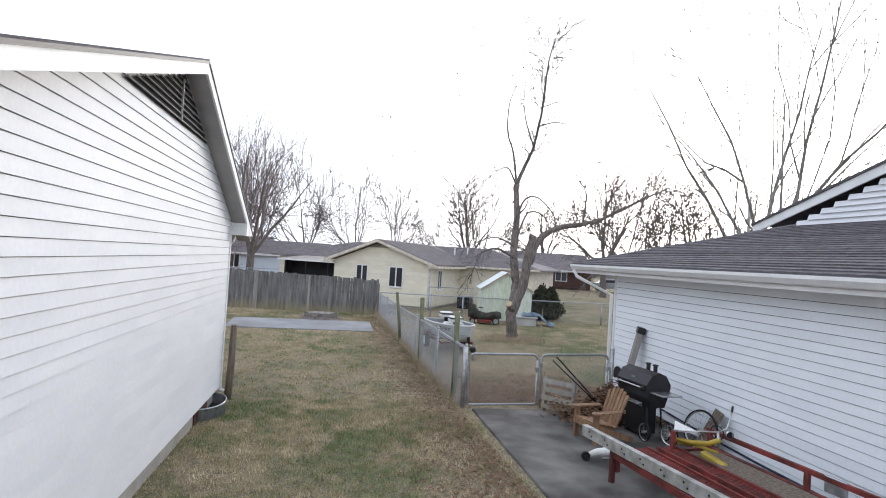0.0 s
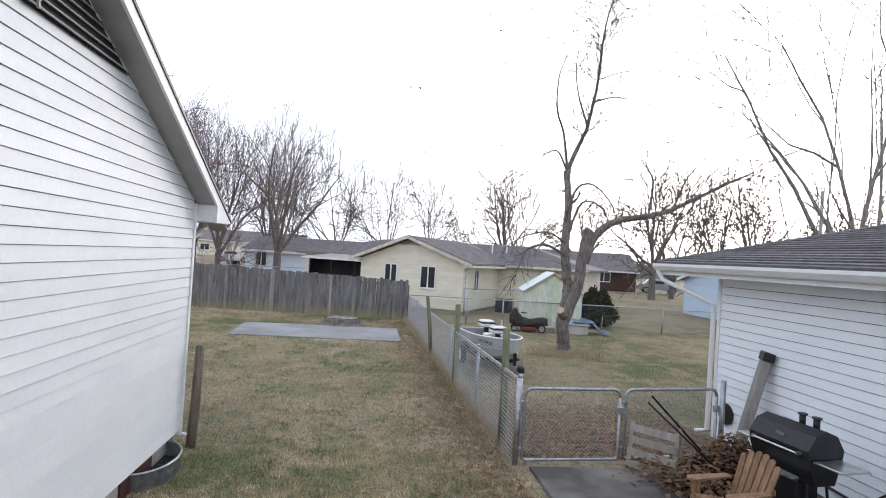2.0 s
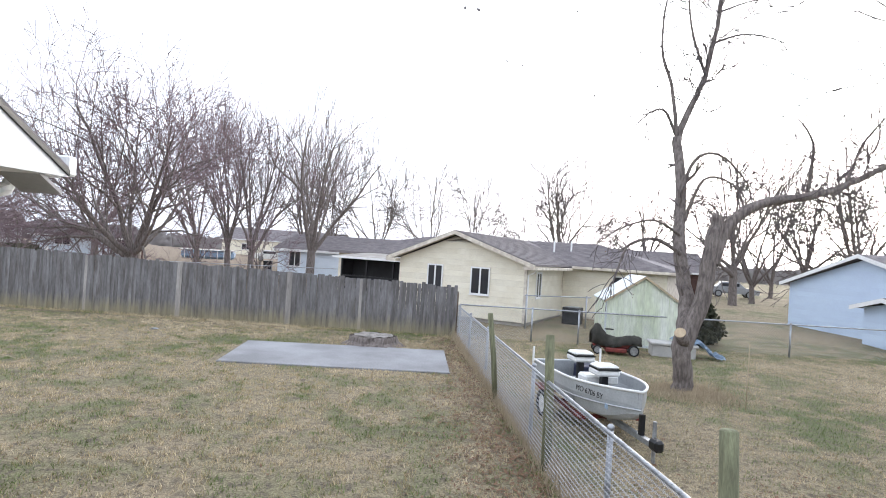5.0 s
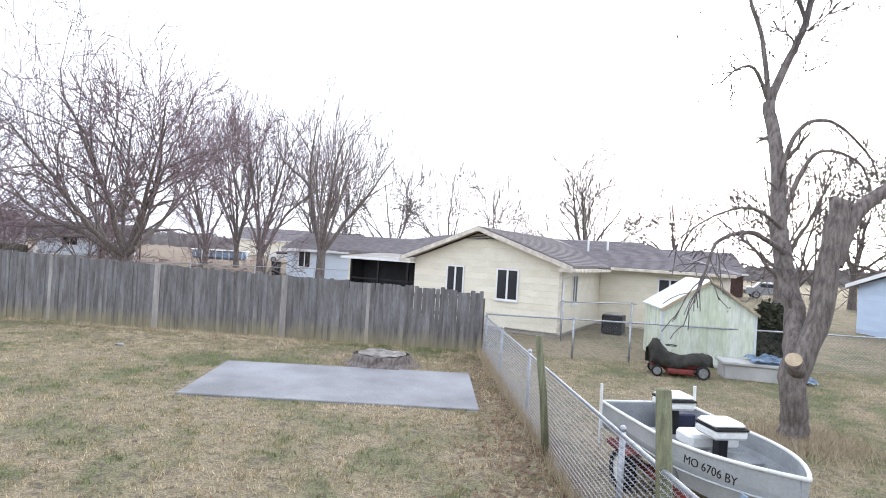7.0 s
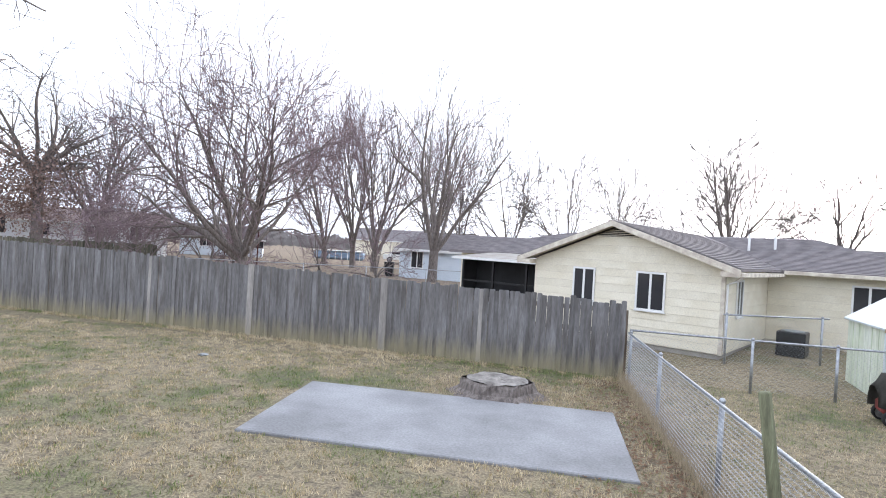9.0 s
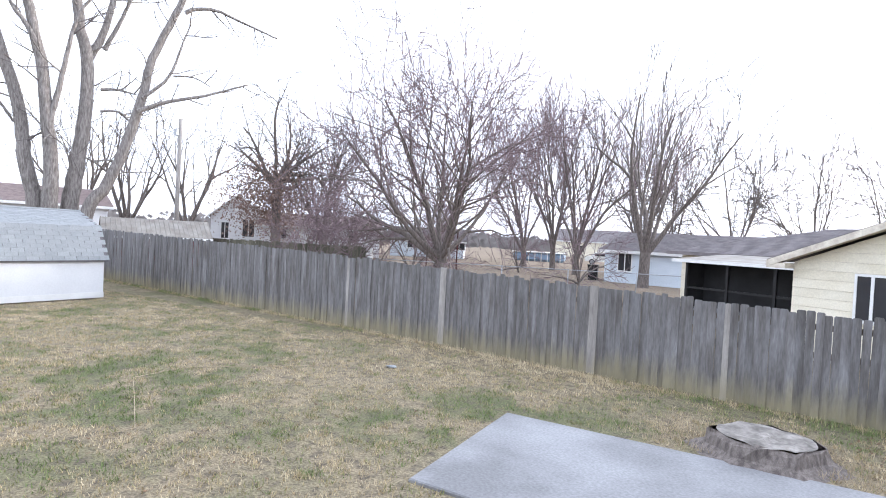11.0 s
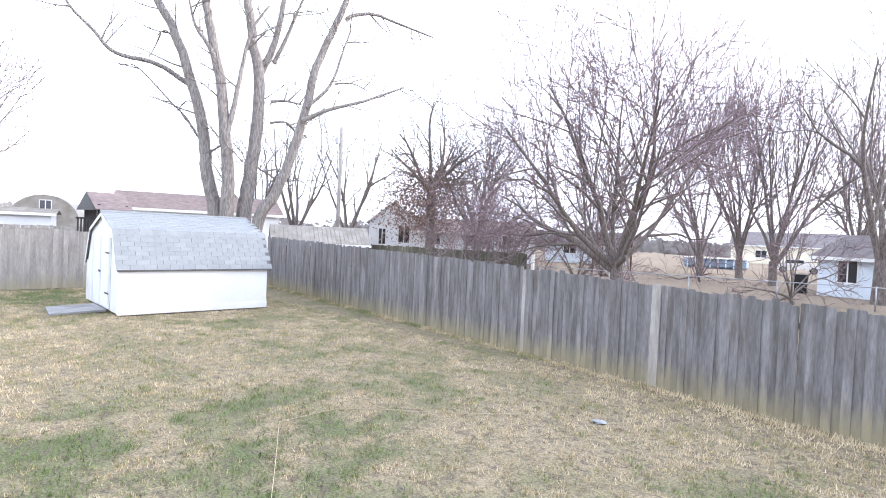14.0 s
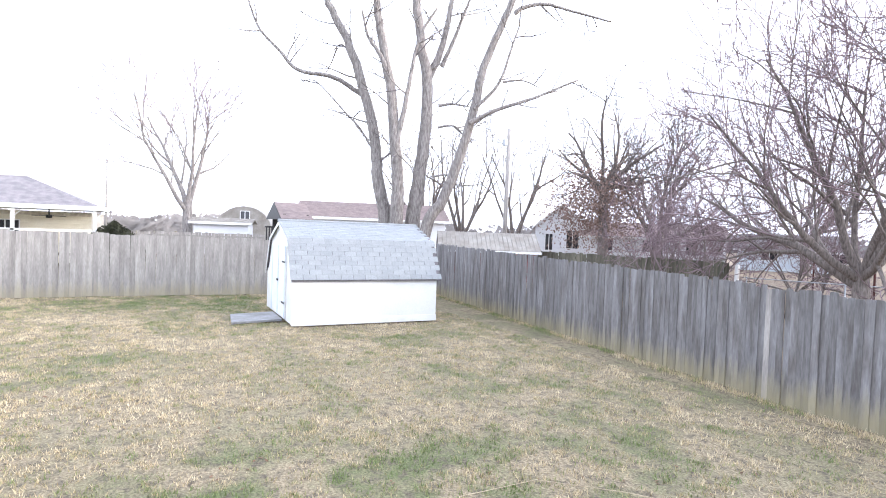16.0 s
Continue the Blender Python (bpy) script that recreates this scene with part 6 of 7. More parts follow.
def pallet():
    p = thing("pallet", pose(3.48, 8.98, 0.03, -7, 0, -50), "small grey weathered pallet leaning at the gate", "pallet")
    for k in range(4):
        part("slat", boxed((0.0, -0.018, 0.02 + k * 0.14), (0.58, 0, 0.10 + k * 0.14)), PICKET_PALE, p)
    for x in (0.0, 0.53):
        part("bearer", boxed((x, 0.0, 0.0), (x + 0.05, 0.06, 0.54)), PICKET_PALE, p)
    return p


pallet()


def hand_cart():
    m = thing("push_mower", pose(0, 0, 0.03), "black tubular handle of a push mower sunk in leaves", "mower")
    a, b = Vector((3.42, 8.42, 0.92)), Vector((3.56, 8.62, 0.95))
    c, d = Vector((4.30, 8.30, 0.16)), Vector((4.38, 8.62, 0.16))
    part("handle", tubed([c, a, b, d], 0.012, 8), BLACK, m, smooth=True)
    part("crossbar", tubed([c.lerp(a, 0.55), d.lerp(b, 0.55)], 0.009, 6), BLACK, m)
    part("deck", boxed((4.3, 8.25, 0.06), (4.72, 8.68, 0.2), bevel=0.03), BLACK, m)
    for x, y in ((4.32, 8.24), (4.7, 8.24), (4.32, 8.69), (4.7, 8.69)):
        wheel(m, pose(x, y, 0.09, 0, 0, 90), 0.09, 0.04, RUBBER, GALV)
    return m


hand_cart()


def leaning_beam():
    b = thing("leaning_beam", pose(5.02, 9.2, 0.03), "grey weathered timber beam with black cap leaning on the garage", "beam")
    d = Vector((0.30, -0.12, 1.42))
    m = Matrix.Translation((0, 0, 0)) @ d.to_track_quat("Z", "Y").to_matrix().to_4x4()
    part("beam", boxed((-0.085, -0.05, 0), (0.085, 0.05, d.length), m, 0.008), PICKET_PALE, b)
    part("cap", boxed((-0.10, -0.065, d.length - 0.1), (0.10, 0.065, d.length + 0.012), m, 0.008), BLACK, b, "black plastic end cap")
    return b


leaning_beam()


def lid_disc():
    ob = new("round_lid", mesh_of("round_lid", tubed([(5.34, 9.9, 0.46), (5.368, 9.9, 0.46)], [0.15, 0.145], 20), BLACK, False))
    return tagged(ob, "round black lid hung on the garage wall", "lid")


lid_disc()


def trailer():
    t = thing("utility_trailer", pose(3.2, 5.95, 0.03, 0, 0, -83), "rusty red utility trailer with expanded mesh deck", "trailer")
    # local x runs towards the street, local y to the garage side
    L, W, Z = 4.6, 1.35, 0.32
    for y in (0.0, W):
        part("side_rail", boxed((0, y - 0.03, Z - 0.04), (L, y + 0.03, Z + 0.04), bevel=0.006), RED_PAINT, t)
    for k in range(6):
        x = 0.03 + k * (L - 0.06) / 5
        part("cross_member", boxed((x - 0.025, 0.03, Z - 0.035), (x + 0.025, W - 0.03, Z + 0.02)), RED_PAINT, t)
    for y in (0.25, 0.62):
        bm = bmesh.new()
        n = int(L / 0.05)
        for k in range(n):
            x = k * 0.05
            tube(bm, [(x, y, Z + 0.03), (x + 0.05, y + 0.11, Z + 0.034), (x, y + 0.22, Z + 0.03)], 0.006, 3, False)
            tube(bm, [(x + 0.05, y, Z + 0.03), (x, y + 0.11, Z + 0.034), (x + 0.05, y + 0.22, Z + 0.03)], 0.006, 3, False)
        part("mesh_track", bm, RED_PAINT, t, "rusty red expanded-metal track")["kind"] = "stuff"
        for yy in (y - 0.01, y + 0.23):
            part("track_edge", boxed((0, yy - 0.012, Z), (L, yy + 0.012, Z + 0.055)), RED_PAINT, t)
        part("track_bed", boxed((0, y, Z - 0.01), (L, y + 0.22, Z + 0.012)), MAROON, t)
    part("deck_board", boxed((0.2, 0.9, Z + 0.02), (L, W - 0.08, Z + 0.045)), POST_WOOD, t, "worn plank with moss")
    for x in (0.02, 1.3):
        part("upright", boxed((x, W - 0.03, Z), (x + 0.045, W + 0.015, Z + 0.24)), RED_PAINT, t)
    part("upper_rail", boxed((0.0, W - 0.025, Z + 0.2), (L, W + 0.012, Z + 0.25)), RED_PAINT, t)
    for x in (0.02,):
        part("upright", boxed((x, 0.02, Z - 0.2), (x + 0.05, 0.07, Z + 0.12)), RED_PAINT, t)
        part("upright", boxed((x, 0.78, Z), (x + 0.05, 0.82, Z + 0.24)), RED_PAINT, t)
    wheel(t, pose(2.6, -0.12, 0.25, 0, 0, 90), 0.25, 0.16, RUBBER, WHITE_PLASTIC)
    wheel(t, pose(2.6, W + 0.14, 0.25, 0, 0, 90), 0.25, 0.16, RUBBER, WHITE_PLASTIC)
    part("fender", boxed((1.5, W - 0.02, Z + 0.1), (1.72, W + 0.02, Z + 0.26), bevel=0.01), GALV, t, "bare metal bracket")
    part("jack_leg", boxed((0.05, 0.6, 0.0), (0.1, 0.65, Z - 0.03)), RED_PAINT, t)
    return t


trailer()


def channel():
    l = thing("metal_channel", pose(3.06, 6.42, 0, 0, 0, -80.5), "long dull aluminium channel beam with rivet pairs lying on the trailer", "beam")
    L, z0 = 5.6, 0.40
    bm = boxed((0, -0.012, z0), (L, 0.012, z0 + 0.13), bevel=0.003)
    box(bm, (0, 0.012, z0), (L, 0.055, z0 + 0.008))
    box(bm, (0, 0.012, z0 + 0.122), (L, 0.055, z0 + 0.13))
    part("web", bm, ALU, l)
    for k in range(18):
        x = 0.16 + k * 0.305
        for dx, z in ((-0.025, 0.485), (0.025, 0.445)):
            part("rivet", tubed([(x + dx, -0.018, z), (x + dx, -0.012, z)], 0.011, 6), BLACK, l)
    part("end_plate", boxed((-0.012, -0.014, z0), (0.0, 0.057, z0 + 0.13)), ALU, l)
    for x in (0.5, 3.2, 5.3):
        part("bracket", boxed((x, 0.02, 0.0), (x + 0.05, 0.07, z0)), MAROON, l)
    return l


channel()


def bicycle():
    b = thing("child_bicycle", pose(4.15, 5.8, 0.38, 0, 0, -72) @ Matrix.Diagonal((0.8, 0.85, 0.8, 1)), "yellow child's bicycle with white seat and chrome handlebars on the trailer", "bicycle")
    part("frame", tubed([(-0.35, 0, 0.12), (-0.05, 0.0, 0.16), (0.2, 0.02, 0.22), (0.36, 0.02, 0.32)], 0.035, 8), YELLOW_PLASTIC, b, smooth=True)
    part("frame_tube", tubed([(-0.35, 0.06, 0.05), (-0.1, 0.1, 0.1), (0.3, 0.08, 0.12)], 0.022, 8), YELLOW_PLASTIC, b, smooth=True)
    part("front_cover", boxed((0.1, -0.05, 0.02), (0.5, 0.05, 0.12), pose(0, 0, 0.02, 0, 12, 0), 0.03), YELLOW_PLASTIC, b, "yellow moulded plastic guard")
    part("seat", prismed([(-0.30, -0.08, 0.26), (-0.05, -0.02, 0.30), (0.02, 0.0, 0.30), (-0.05, 0.05, 0.30), (-0.30, 0.10, 0.26), (-0.36, 0.0, 0.36)], (0, 0, 0.03)), WHITE_PLASTIC, b, "white bicycle saddle")
    part("stem", tubed([(0.36, 0.02, 0.2), (0.33, 0.02, 0.42)], 0.016, 8), STEEL, b, smooth=True)
    part("handlebar", tubed([(-0.1, -0.34, 0.36), (0.12, -0.30, 0.40), (0.28, -0.2, 0.44), (0.33, 0.02, 0.42), (0.36, 0.16, 0.46), (0.38, 0.20, 0.62), (0.30, 0.34, 0.70)], 0.011, 8), STEEL, b, "bent chrome handlebar", smooth=True)
    part("grip", tubed([(0.33, 0.29, 0.672), (0.27, 0.39, 0.73)], 0.016, 8), BLACK, b)
    lamp = part("headlamp", tubed([(0.42, 0.10, 0.42), (0.48, 0.06, 0.42)], [0.035, 0.055], 14), STEEL, b, "chrome headlamp", smooth=True)
    part("lens", tubed([(0.481, 0.06, 0.42), (0.486, 0.058, 0.42)], 0.045, 14), BLACK, lamp)
    part("basket_guard", tubed([(0.2 + 0.1 * math.cos(a), 0.18, 0.36 + 0.1 * math.sin(a)) for a in [k * math.tau / 16 for k in range(17)]], 0.008, 6), RUBBER, b)
    wheel(b, pose(-0.45, 0.0, 0.14, 0, 0, 90), 0.16, 0.03, RUBBER, STEEL, 14)
    return b


bicycle()


def scooter():
    s = thing("toy_scooter", pose(3.36, 6.62, 0.03, 0, 0, 8), "white toy scooter with black wheels lying on the concrete", "scooter")
    part("body", tubed([(-0.12, 0, 0.07), (0.0, 0, 0.09), (0.26, -0.05, 0.11), (0.36, -0.06, 0.12)], [0.035, 0.05, 0.055, 0.03], 10), WHITE_PLASTIC, s, smooth=True)
    part("arm", tubed([(0.1, 0.05, 0.1), (0.34, 0.14, 0.13)], 0.02, 8), WHITE_PLASTIC, s)
    part("bar", tubed([(0.0, -0.1, 0.05), (0.4, -0.12, 0.05)], 0.01, 6), STEEL, s)
    wheel(s, pose(-0.17, 0.0, 0.055, 0, 0, 70), 0.055, 0.05, RUBBER, BLACK)
    wheel(s, pose(0.38, -0.1, 0.05, 0, 0, 90), 0.05, 0.04, RUBBER, BLACK)
    return s


scooter()
bm = tubed([(5.36, 8.4, 0.20), (5.355, 7.2, 0.14), (5.36, 6.2, 0.11), (5.355, 4.5, 0.10), (5.36, 2.0, 0.09)], 0.014, 6)
tagged(new("cable", mesh_of("cable", bm, NAVY, True)), "dark blue cable run along the garage wall", "cable")
w = thing("old_wheel", pose(5.04, 6.95, 0.31, 0, 12, 12), "spoked bicycle wheel leaning against the garage wall", "wheel")
wheel(w, pose(0, 0, 0), 0.28, 0.04, RUBBER, STEEL, 20)
bm = boxed((0, -0.16, 0), (0.025, 0.16, 0.62), pose(5.03, 7.0, 0.03, 0, 26, -20), 0.004)
tagged(new("loose_board", mesh_of("loose_board", bm, POST_WOOD)), "old brown board leaning by the grill", "board")


# ---- boat on its trailer ----
def boat():
    b = thing("fishing_boat", pose(2.93, 16.05, 0, 0, 0, -82.4), "small grey aluminium fishing boat with white seats", "boat")
    L, n = 2.46, 16

    def section(u):
        half = 0.52 * (1 - max(0, (u - 0.45) / 0.55) ** 2.4) + 0.0
        z0 = 0.32 + 0.22 * max(0, (u - 0.72) / 0.28) ** 2
        top = 0.72 + 0.09 * u ** 2
        return [(u * L, -half, top), (u * L, -half * 0.97, top - 0.16), (u * L, -half * 0.80, z0 + 0.06), (u * L, -half * 0.4, z0), (u * L, half * 0.4, z0), (u * L, half * 0.80, z0 + 0.06), (u * L, half * 0.97, top - 0.16), (u * L, half, top)]

    def shell(k, x0=0.0, x1=1.0, lift=0.0):
        bm = bmesh.new()
        rows = []
        for i in range(n + 1):
            u = x0 + (x1 - x0) * i / n
            rows.append([bm.verts.new((x, y * k, z + (lift if j not in (0, 7) else -0.004))) for j, (x, y, z) in enumerate(section(u))])
        for a, c in zip(rows, rows[1:]):
            for j in range(7):
                bm.faces.new((a[j], a[j + 1], c[j + 1], c[j]))
        bm.faces.new(rows[0])
        bmesh.ops.remove_doubles(bm, verts=bm.verts, dist=0.001)
        return bm

    part("hull", shell(1.0), HULL, b, "grey painted hull", smooth=False)
    part("inner_skin", shell(0.965, 0.012, 0.985, 0.02), HULL_IN, b, "darker grey inside of the hull")
    for s in (0, 7):
        part("gunwale", tubed([Vector(section(i / n)[s]) + Vector((0, 0, 0.004)) for i in range(n + 1)], 0.018, 8), WHITE_PLASTIC, b, "pale rolled gunwale", smooth=True)
    part("spray_rail", tubed([Vector(section(i / n)[1]) + Vector((0, -0.006, -0.06)) for i in range(n + 1)], 0.010, 6), HULL, b)
    part("transom", boxed((-0.03, -0.5, 0.4), (0.02, 0.5, 0.735), bevel=0.008), HULL, b)
    for x0, x1 in ((0.42, 0.68), (1.15, 1.45)):
        part("bench", boxed((x0, -0.47, 0.4), (x1, 0.47, 0.56), bevel=0.01), HULL_IN, b, "grey bench")
    part("bow_deck", prismed([(1.98, -0.34, 0.63), (2.36, -0.08, 0.66), (2.36, 0.08, 0.66), (1.98, 0.34, 0.63)], (0, 0, 0.03)), HULL, b)
    part("battery_box", boxed((0.1, 0.12, 0.4), (0.4, 0.42, 0.70), bevel=0.015), NAVY, b, "dark blue box in the stern")
    part("bow_cleat", boxed((2.2, -0.03, 0.695), (2.3, 0.03, 0.73), bevel=0.008), BLACK, b)
    for x, z, tilt in ((0.62, 0.84, 0), (1.42, 0.80, 4)):
        s = part("boat_seat", boxed((x - 0.16, -0.17, z), (x + 0.16, 0.17, z + 0.09), bevel=0.025), WHITE_PLASTIC, b, "white cushioned folding seat")
        part("folded_back", boxed((x - 0.15, -0.165, z + 0.098), (x + 0.14, 0.165, z + 0.15), pose(0, 0, 0, 0, 0, 0), 0.03), WHITE_PLASTIC, s)
        part("hinge_plate", boxed((x - 0.155, -0.165, z + 0.085), (x + 0.165, 0.165, z + 0.104)), RUBBER, s)
        part("pedestal", boxed((x - 0.045, -0.045, 0.55), (x + 0.045, 0.045, z)), BLACK, b)
    part("cushion", boxed((1.02, -0.22, 0.62), (1.30, 0.3, 0.76), bevel=0.03), WHITE_PLASTIC, b, "white cushion laid on the bench")
    # registration on the side towards the lawn
    p0, p1 = Vector(section(0.70)[0]), Vector(section(0.92)[0])
    q = Vector(section(0.80)[1])
    mid = (p0 + p1) / 2
    ang = math.degrees(math.atan2(p1.y - p0.y, p1.x - p0.x))
    text_on("registration", "MO 6706 BY", 0.1, pose(1.93, -0.455, 0.68, 84, 0, 15), BLACK, b)
    part("decal", boxed((2.2, -0.362, 0.55), (2.27, -0.352, 0.61), pose(0, 0, 0, 0, 0, 0)), TARP, b)
    return b


boat()


def boat_trailer():
    t = thing("boat_trailer", pose(2.93, 16.05, 0, 0, 0, -82.4), "red boat trailer with white guide posts under the boat", "trailer")
    part("tongue", boxed((0.2, -0.035, 0.24), (2.75, 0.035, 0.30)), GALV, t)
    for y in (-0.4, 0.4):
        part("frame_rail", boxed((0.0, y - 0.03, 0.24), (1.7, y + 0.03, 0.30)), RED_PAINT, t)
    for x in (0.2, 0.8, 1.6):
        part("cross_member", boxed((x, -0.43, 0.25), (x + 0.05, 0.43, 0.30)), RED_PAINT, t)
    for y in (-0.58, 0.58):
        wheel(t, pose(0.7, y, 0.2, 0, 0, 90), 0.2, 0.12, RUBBER, WHITE_PLASTIC)
        part("fender", boxed((0.45, y - 0.08, 0.42), (0.95, y + 0.08, 0.45), bevel=0.01), RED_PAINT, t)
        part("guide_post", tubed([(0.12, y, 0.28), (0.10, y, 0.95)], 0.018, 8), WHITE_PLASTIC, t, "white plastic guide post")
    part("coupler", boxed((2.72, -0.06, 0.22), (2.9, 0.06, 0.36), bevel=0.03), BLACK, t, "dark covered coupler")
    part("winch_post", boxed((2.45, -0.03, 0.3), (2.5, 0.03, 0.55)), BLACK, t)
    part("jack", tubed([(2.6, 0.1, 0.0), (2.6, 0.1, 0.5)], 0.025, 8), GALV, t)
    return t


boat_trailer()

# ---- past the side fence ----
def plank_wall(name, a, b, h, mat, label, step=0.16):
    a, b = Vector((*a, 0)), Vector((*b, 0))
    L = (b - a).length
    f = thing(name, pose(a.x, a.y, 0, 0, 0, math.degrees(math.atan2(b.y - a.y, b.x - a.x))), label, "fence", kind="structure")
    rng = random.Random(name)
    me = [mesh_of("plank", boxed((0, -0.012, 0), (step - 0.012, 0.012, h + d)), mat) for d in (-0.02, 0.0, 0.025)]
    n = int(L / step)
    for k in range(n):
        piece("plank", rng.choice(me), f, pose(k * step, 0, 0.02, 0, rng.gauss(0, 0.3), 0))
    for z in (0.3, h - 0.25):
        part("rail", boxed((0, 0.014, z), (L, 0.05, z + 0.09)), mat, f)
    for k in range(int(L / 2.6) + 1):
        part("fence_post", boxed((k * 2.6 - 0.045, 0.05, 0), (k * 2.6 + 0.045, 0.14, h + 0.02)), mat, f)
    return f


MOSSY = material("mossy_planks", (0.17, 0.155, 0.12), 0.95, dark=(0.085, 0.085, 0.06), scale=2.2, mix=0.6, fine=20, bump=0.5, piece=0.25, stretch=(8, 8, 0.7))
plank_wall("fence_lane", (-29.4, 32.4), (-18.6, 35.7), 1.55, MOSSY, "dark mossy plank fence along the back lane", 0.2)
plank_wall("fence_far", (-44, 24), (-44.6, 11.5), 1.75, PICKET_PALE, "pale timber fence of the next garden", 0.2)


def playhouse():
    p = thing("playhouse", pose(-32.85, 21.15, 0, 0, 0, 97), "dark wooden play tower with a ribbed brown roof", "playhouse")
    for x in (0, 1.2):
        for y in (0, 1.7):
            part("post", boxed((x - 0.06, y - 0.06, 0), (x + 0.06, y + 0.06, 3.0)), BLACK, p)
    part("platform", boxed((-0.1, -0.1, 1.55), (1.3, 1.8, 1.65)), POST_WOOD, p)
    for k in range(8):
        part("baluster", boxed((-0.9 + k * 0.13, -0.08, 1.65), (-0.84 + k * 0.13, -0.04, 2.3)), BLACK, p)
    part("handrail", boxed((-0.95, -0.1, 2.28), (0.2, -0.02, 2.36)), BLACK, p)
    part("back_wall", boxed((0, 1.66, 1.65), (1.2, 1.7, 2.9)), BLACK, p)
    for k in range(9):
        z0, z1 = 2.75 + k * 0.09, 2.85 + k * 0.09
        y0 = -0.35 + k * 0.14
        part("roof_slat", prismed([(-0.25, y0, z0), (-0.25, y0 + 0.18, z0 + 0.11), (-0.25, y0 + 0.18, z0 + 0.14), (-0.25, y0, z0 + 0.03)], (1.66, 0, 0)), SHINGLE_RED, p)
    part("gable_board", prismed([(-0.27, -0.35, 2.72), (-0.27, 2.2, 2.72), (-0.27, 0.92, 3.6)], (0.04, 0, 0)), BLACK, p)
    return p


playhouse()


def red_barn():
    b = thing("red_barn_shed", pose(-28.6, 27.9, 0, 0, 0, 66), "little red barn shed with a rusty ribbed metal roof", "shed", kind="structure")
    L, D = 4.8, 2.6
    part("wall", prismed([(0, 0, 0), (0, D, 0), (0, D, 1.55), (0, D / 2, 2.35), (0, 0, 1.55)], (L, 0, 0)), RED_PAINT, b)
    for ya, yb in ((-0.15, D / 2), (D + 0.15, D / 2)):
        part("roof", prismed([(-0.15, ya, 1.5), (-0.15, yb, 2.38), (-0.15, yb, 2.43), (-0.15, ya, 1.55)], (L + 0.3, 0, 0)), METAL_ROOF, b)
    for k in range(24):
        x = -0.12 + k * (L + 0.24) / 23
        part("roof_rib", tubed([(x, -0.15, 1.56), (x, D / 2, 2.44)], 0.018, 4), METAL_ROOF, b)
    part("fascia", boxed((-0.15, -0.2, 1.42), (L + 0.15, -0.16, 1.54)), WHITE_TRIM, b)
    return b


red_barn()


def utility_pole(x, y, h, r, label, arm=False):
    p = thing("utility_pole", pose(x, y, 0), label, "pole")
    part("pole", tubed([(0, 0, -0.2), (0.05, 0, h)], [r, r * 0.7], 10), PICKET_PALE, p, smooth=True)
    if arm:
        part("meter_box", boxed((-0.12, -0.3, h - 1.0), (0.12, -0.1, h - 0.6), bevel=0.02), GALV, p)
        part("bracket", tubed([(0, 0, h - 0.9), (-0.9, -0.5, h - 0.6)], 0.03, 6), GALV, p)
    return p


utility_pole(-31.1, 33.2, 8.4, 0.15, "grey timber utility pole behind the fence corner", True)
utility_pole(-64.0, 11.0, 8.3, 0.1, "thin distant mast over the side fence")
utility_pole(27.5, 34.0, 8.0, 0.14, "grey timber pole beyond the neighbour's yard")


def patio_house():
    h = thing("patio_house", pose(-35.8, 6.2, 0, 0, 0, 90), "cream house with an open covered patio and ceiling fan", "house", kind="structure")
    part("wall", boxed((-8, 2.5, 0), (6.2, 9, 2.7)), YELLOW_TRIM, h)
    lap(h, lambda s, z, d: (s, 2.5 - d, z), [(0.1 + k * 0.2, -8, 6.2, -8, 6.2) for k in range(12)], 0.02, YELLOW_SIDING, 0.2)
    hip_roof(h, (-8, 2.4), (6.2, 9), 2.95, 4.6, 0.4, SHINGLE_TAN, label="grey-brown shingle roof")
    part("patio_roof", boxed((-8, -0.4, 2.78), (7.0, 2.5, 2.98)), WHITE_TRIM, h, "flat white patio roof")
    for x in (0.0, 3.4, 6.6):
        part("patio_post", boxed((x - 0.07, -0.2, 0), (x + 0.07, -0.06, 2.78)), WHITE_TRIM, h)
        part("post_brace", prismed([(x - 0.05, -0.14, 2.3), (x - 0.05, -0.08, 2.3), (x + 0.4, -0.08, 2.76), (x + 0.4, -0.14, 2.76)], (0, 0, 0.04)), WHITE_TRIM, h)
    part("patio_rail", boxed((-8, -0.2, 1.75), (6.5, -0.12, 1.85)), WHITE_TRIM, h)
    window_unit(h, pose(2.6, 2.48, 1.0), 1.1, 1.2)
    f = part("ceiling_fan", tubed([(4.6, 1.0, 2.5), (4.6, 1.0, 2.78)], 0.03, 6), BLACK, h, "dark ceiling fan at rest")
    part("fan_hub", tubed([(4.6, 1.0, 2.36), (4.6, 1.0, 2.52)], 0.13, 12), BLACK, f)
    for k in range(4):
        part("fan_blade", boxed((0.1, -0.06, 0), (0.7, 0.06, 0.012), pose(4.6, 1.0, 2.46, 8, 0, 20 + 90 * k)), BLACK, f)
    return h


patio_house()
simple_house("white_outbuilding", pose(-46.5, 17.6, 0, 0, 0, 76), 3.6, 3, 2.5, 2.75, WHITE_SIDING, METAL_ROOF, "low white outbuilding with a flat pale roof", (), False)


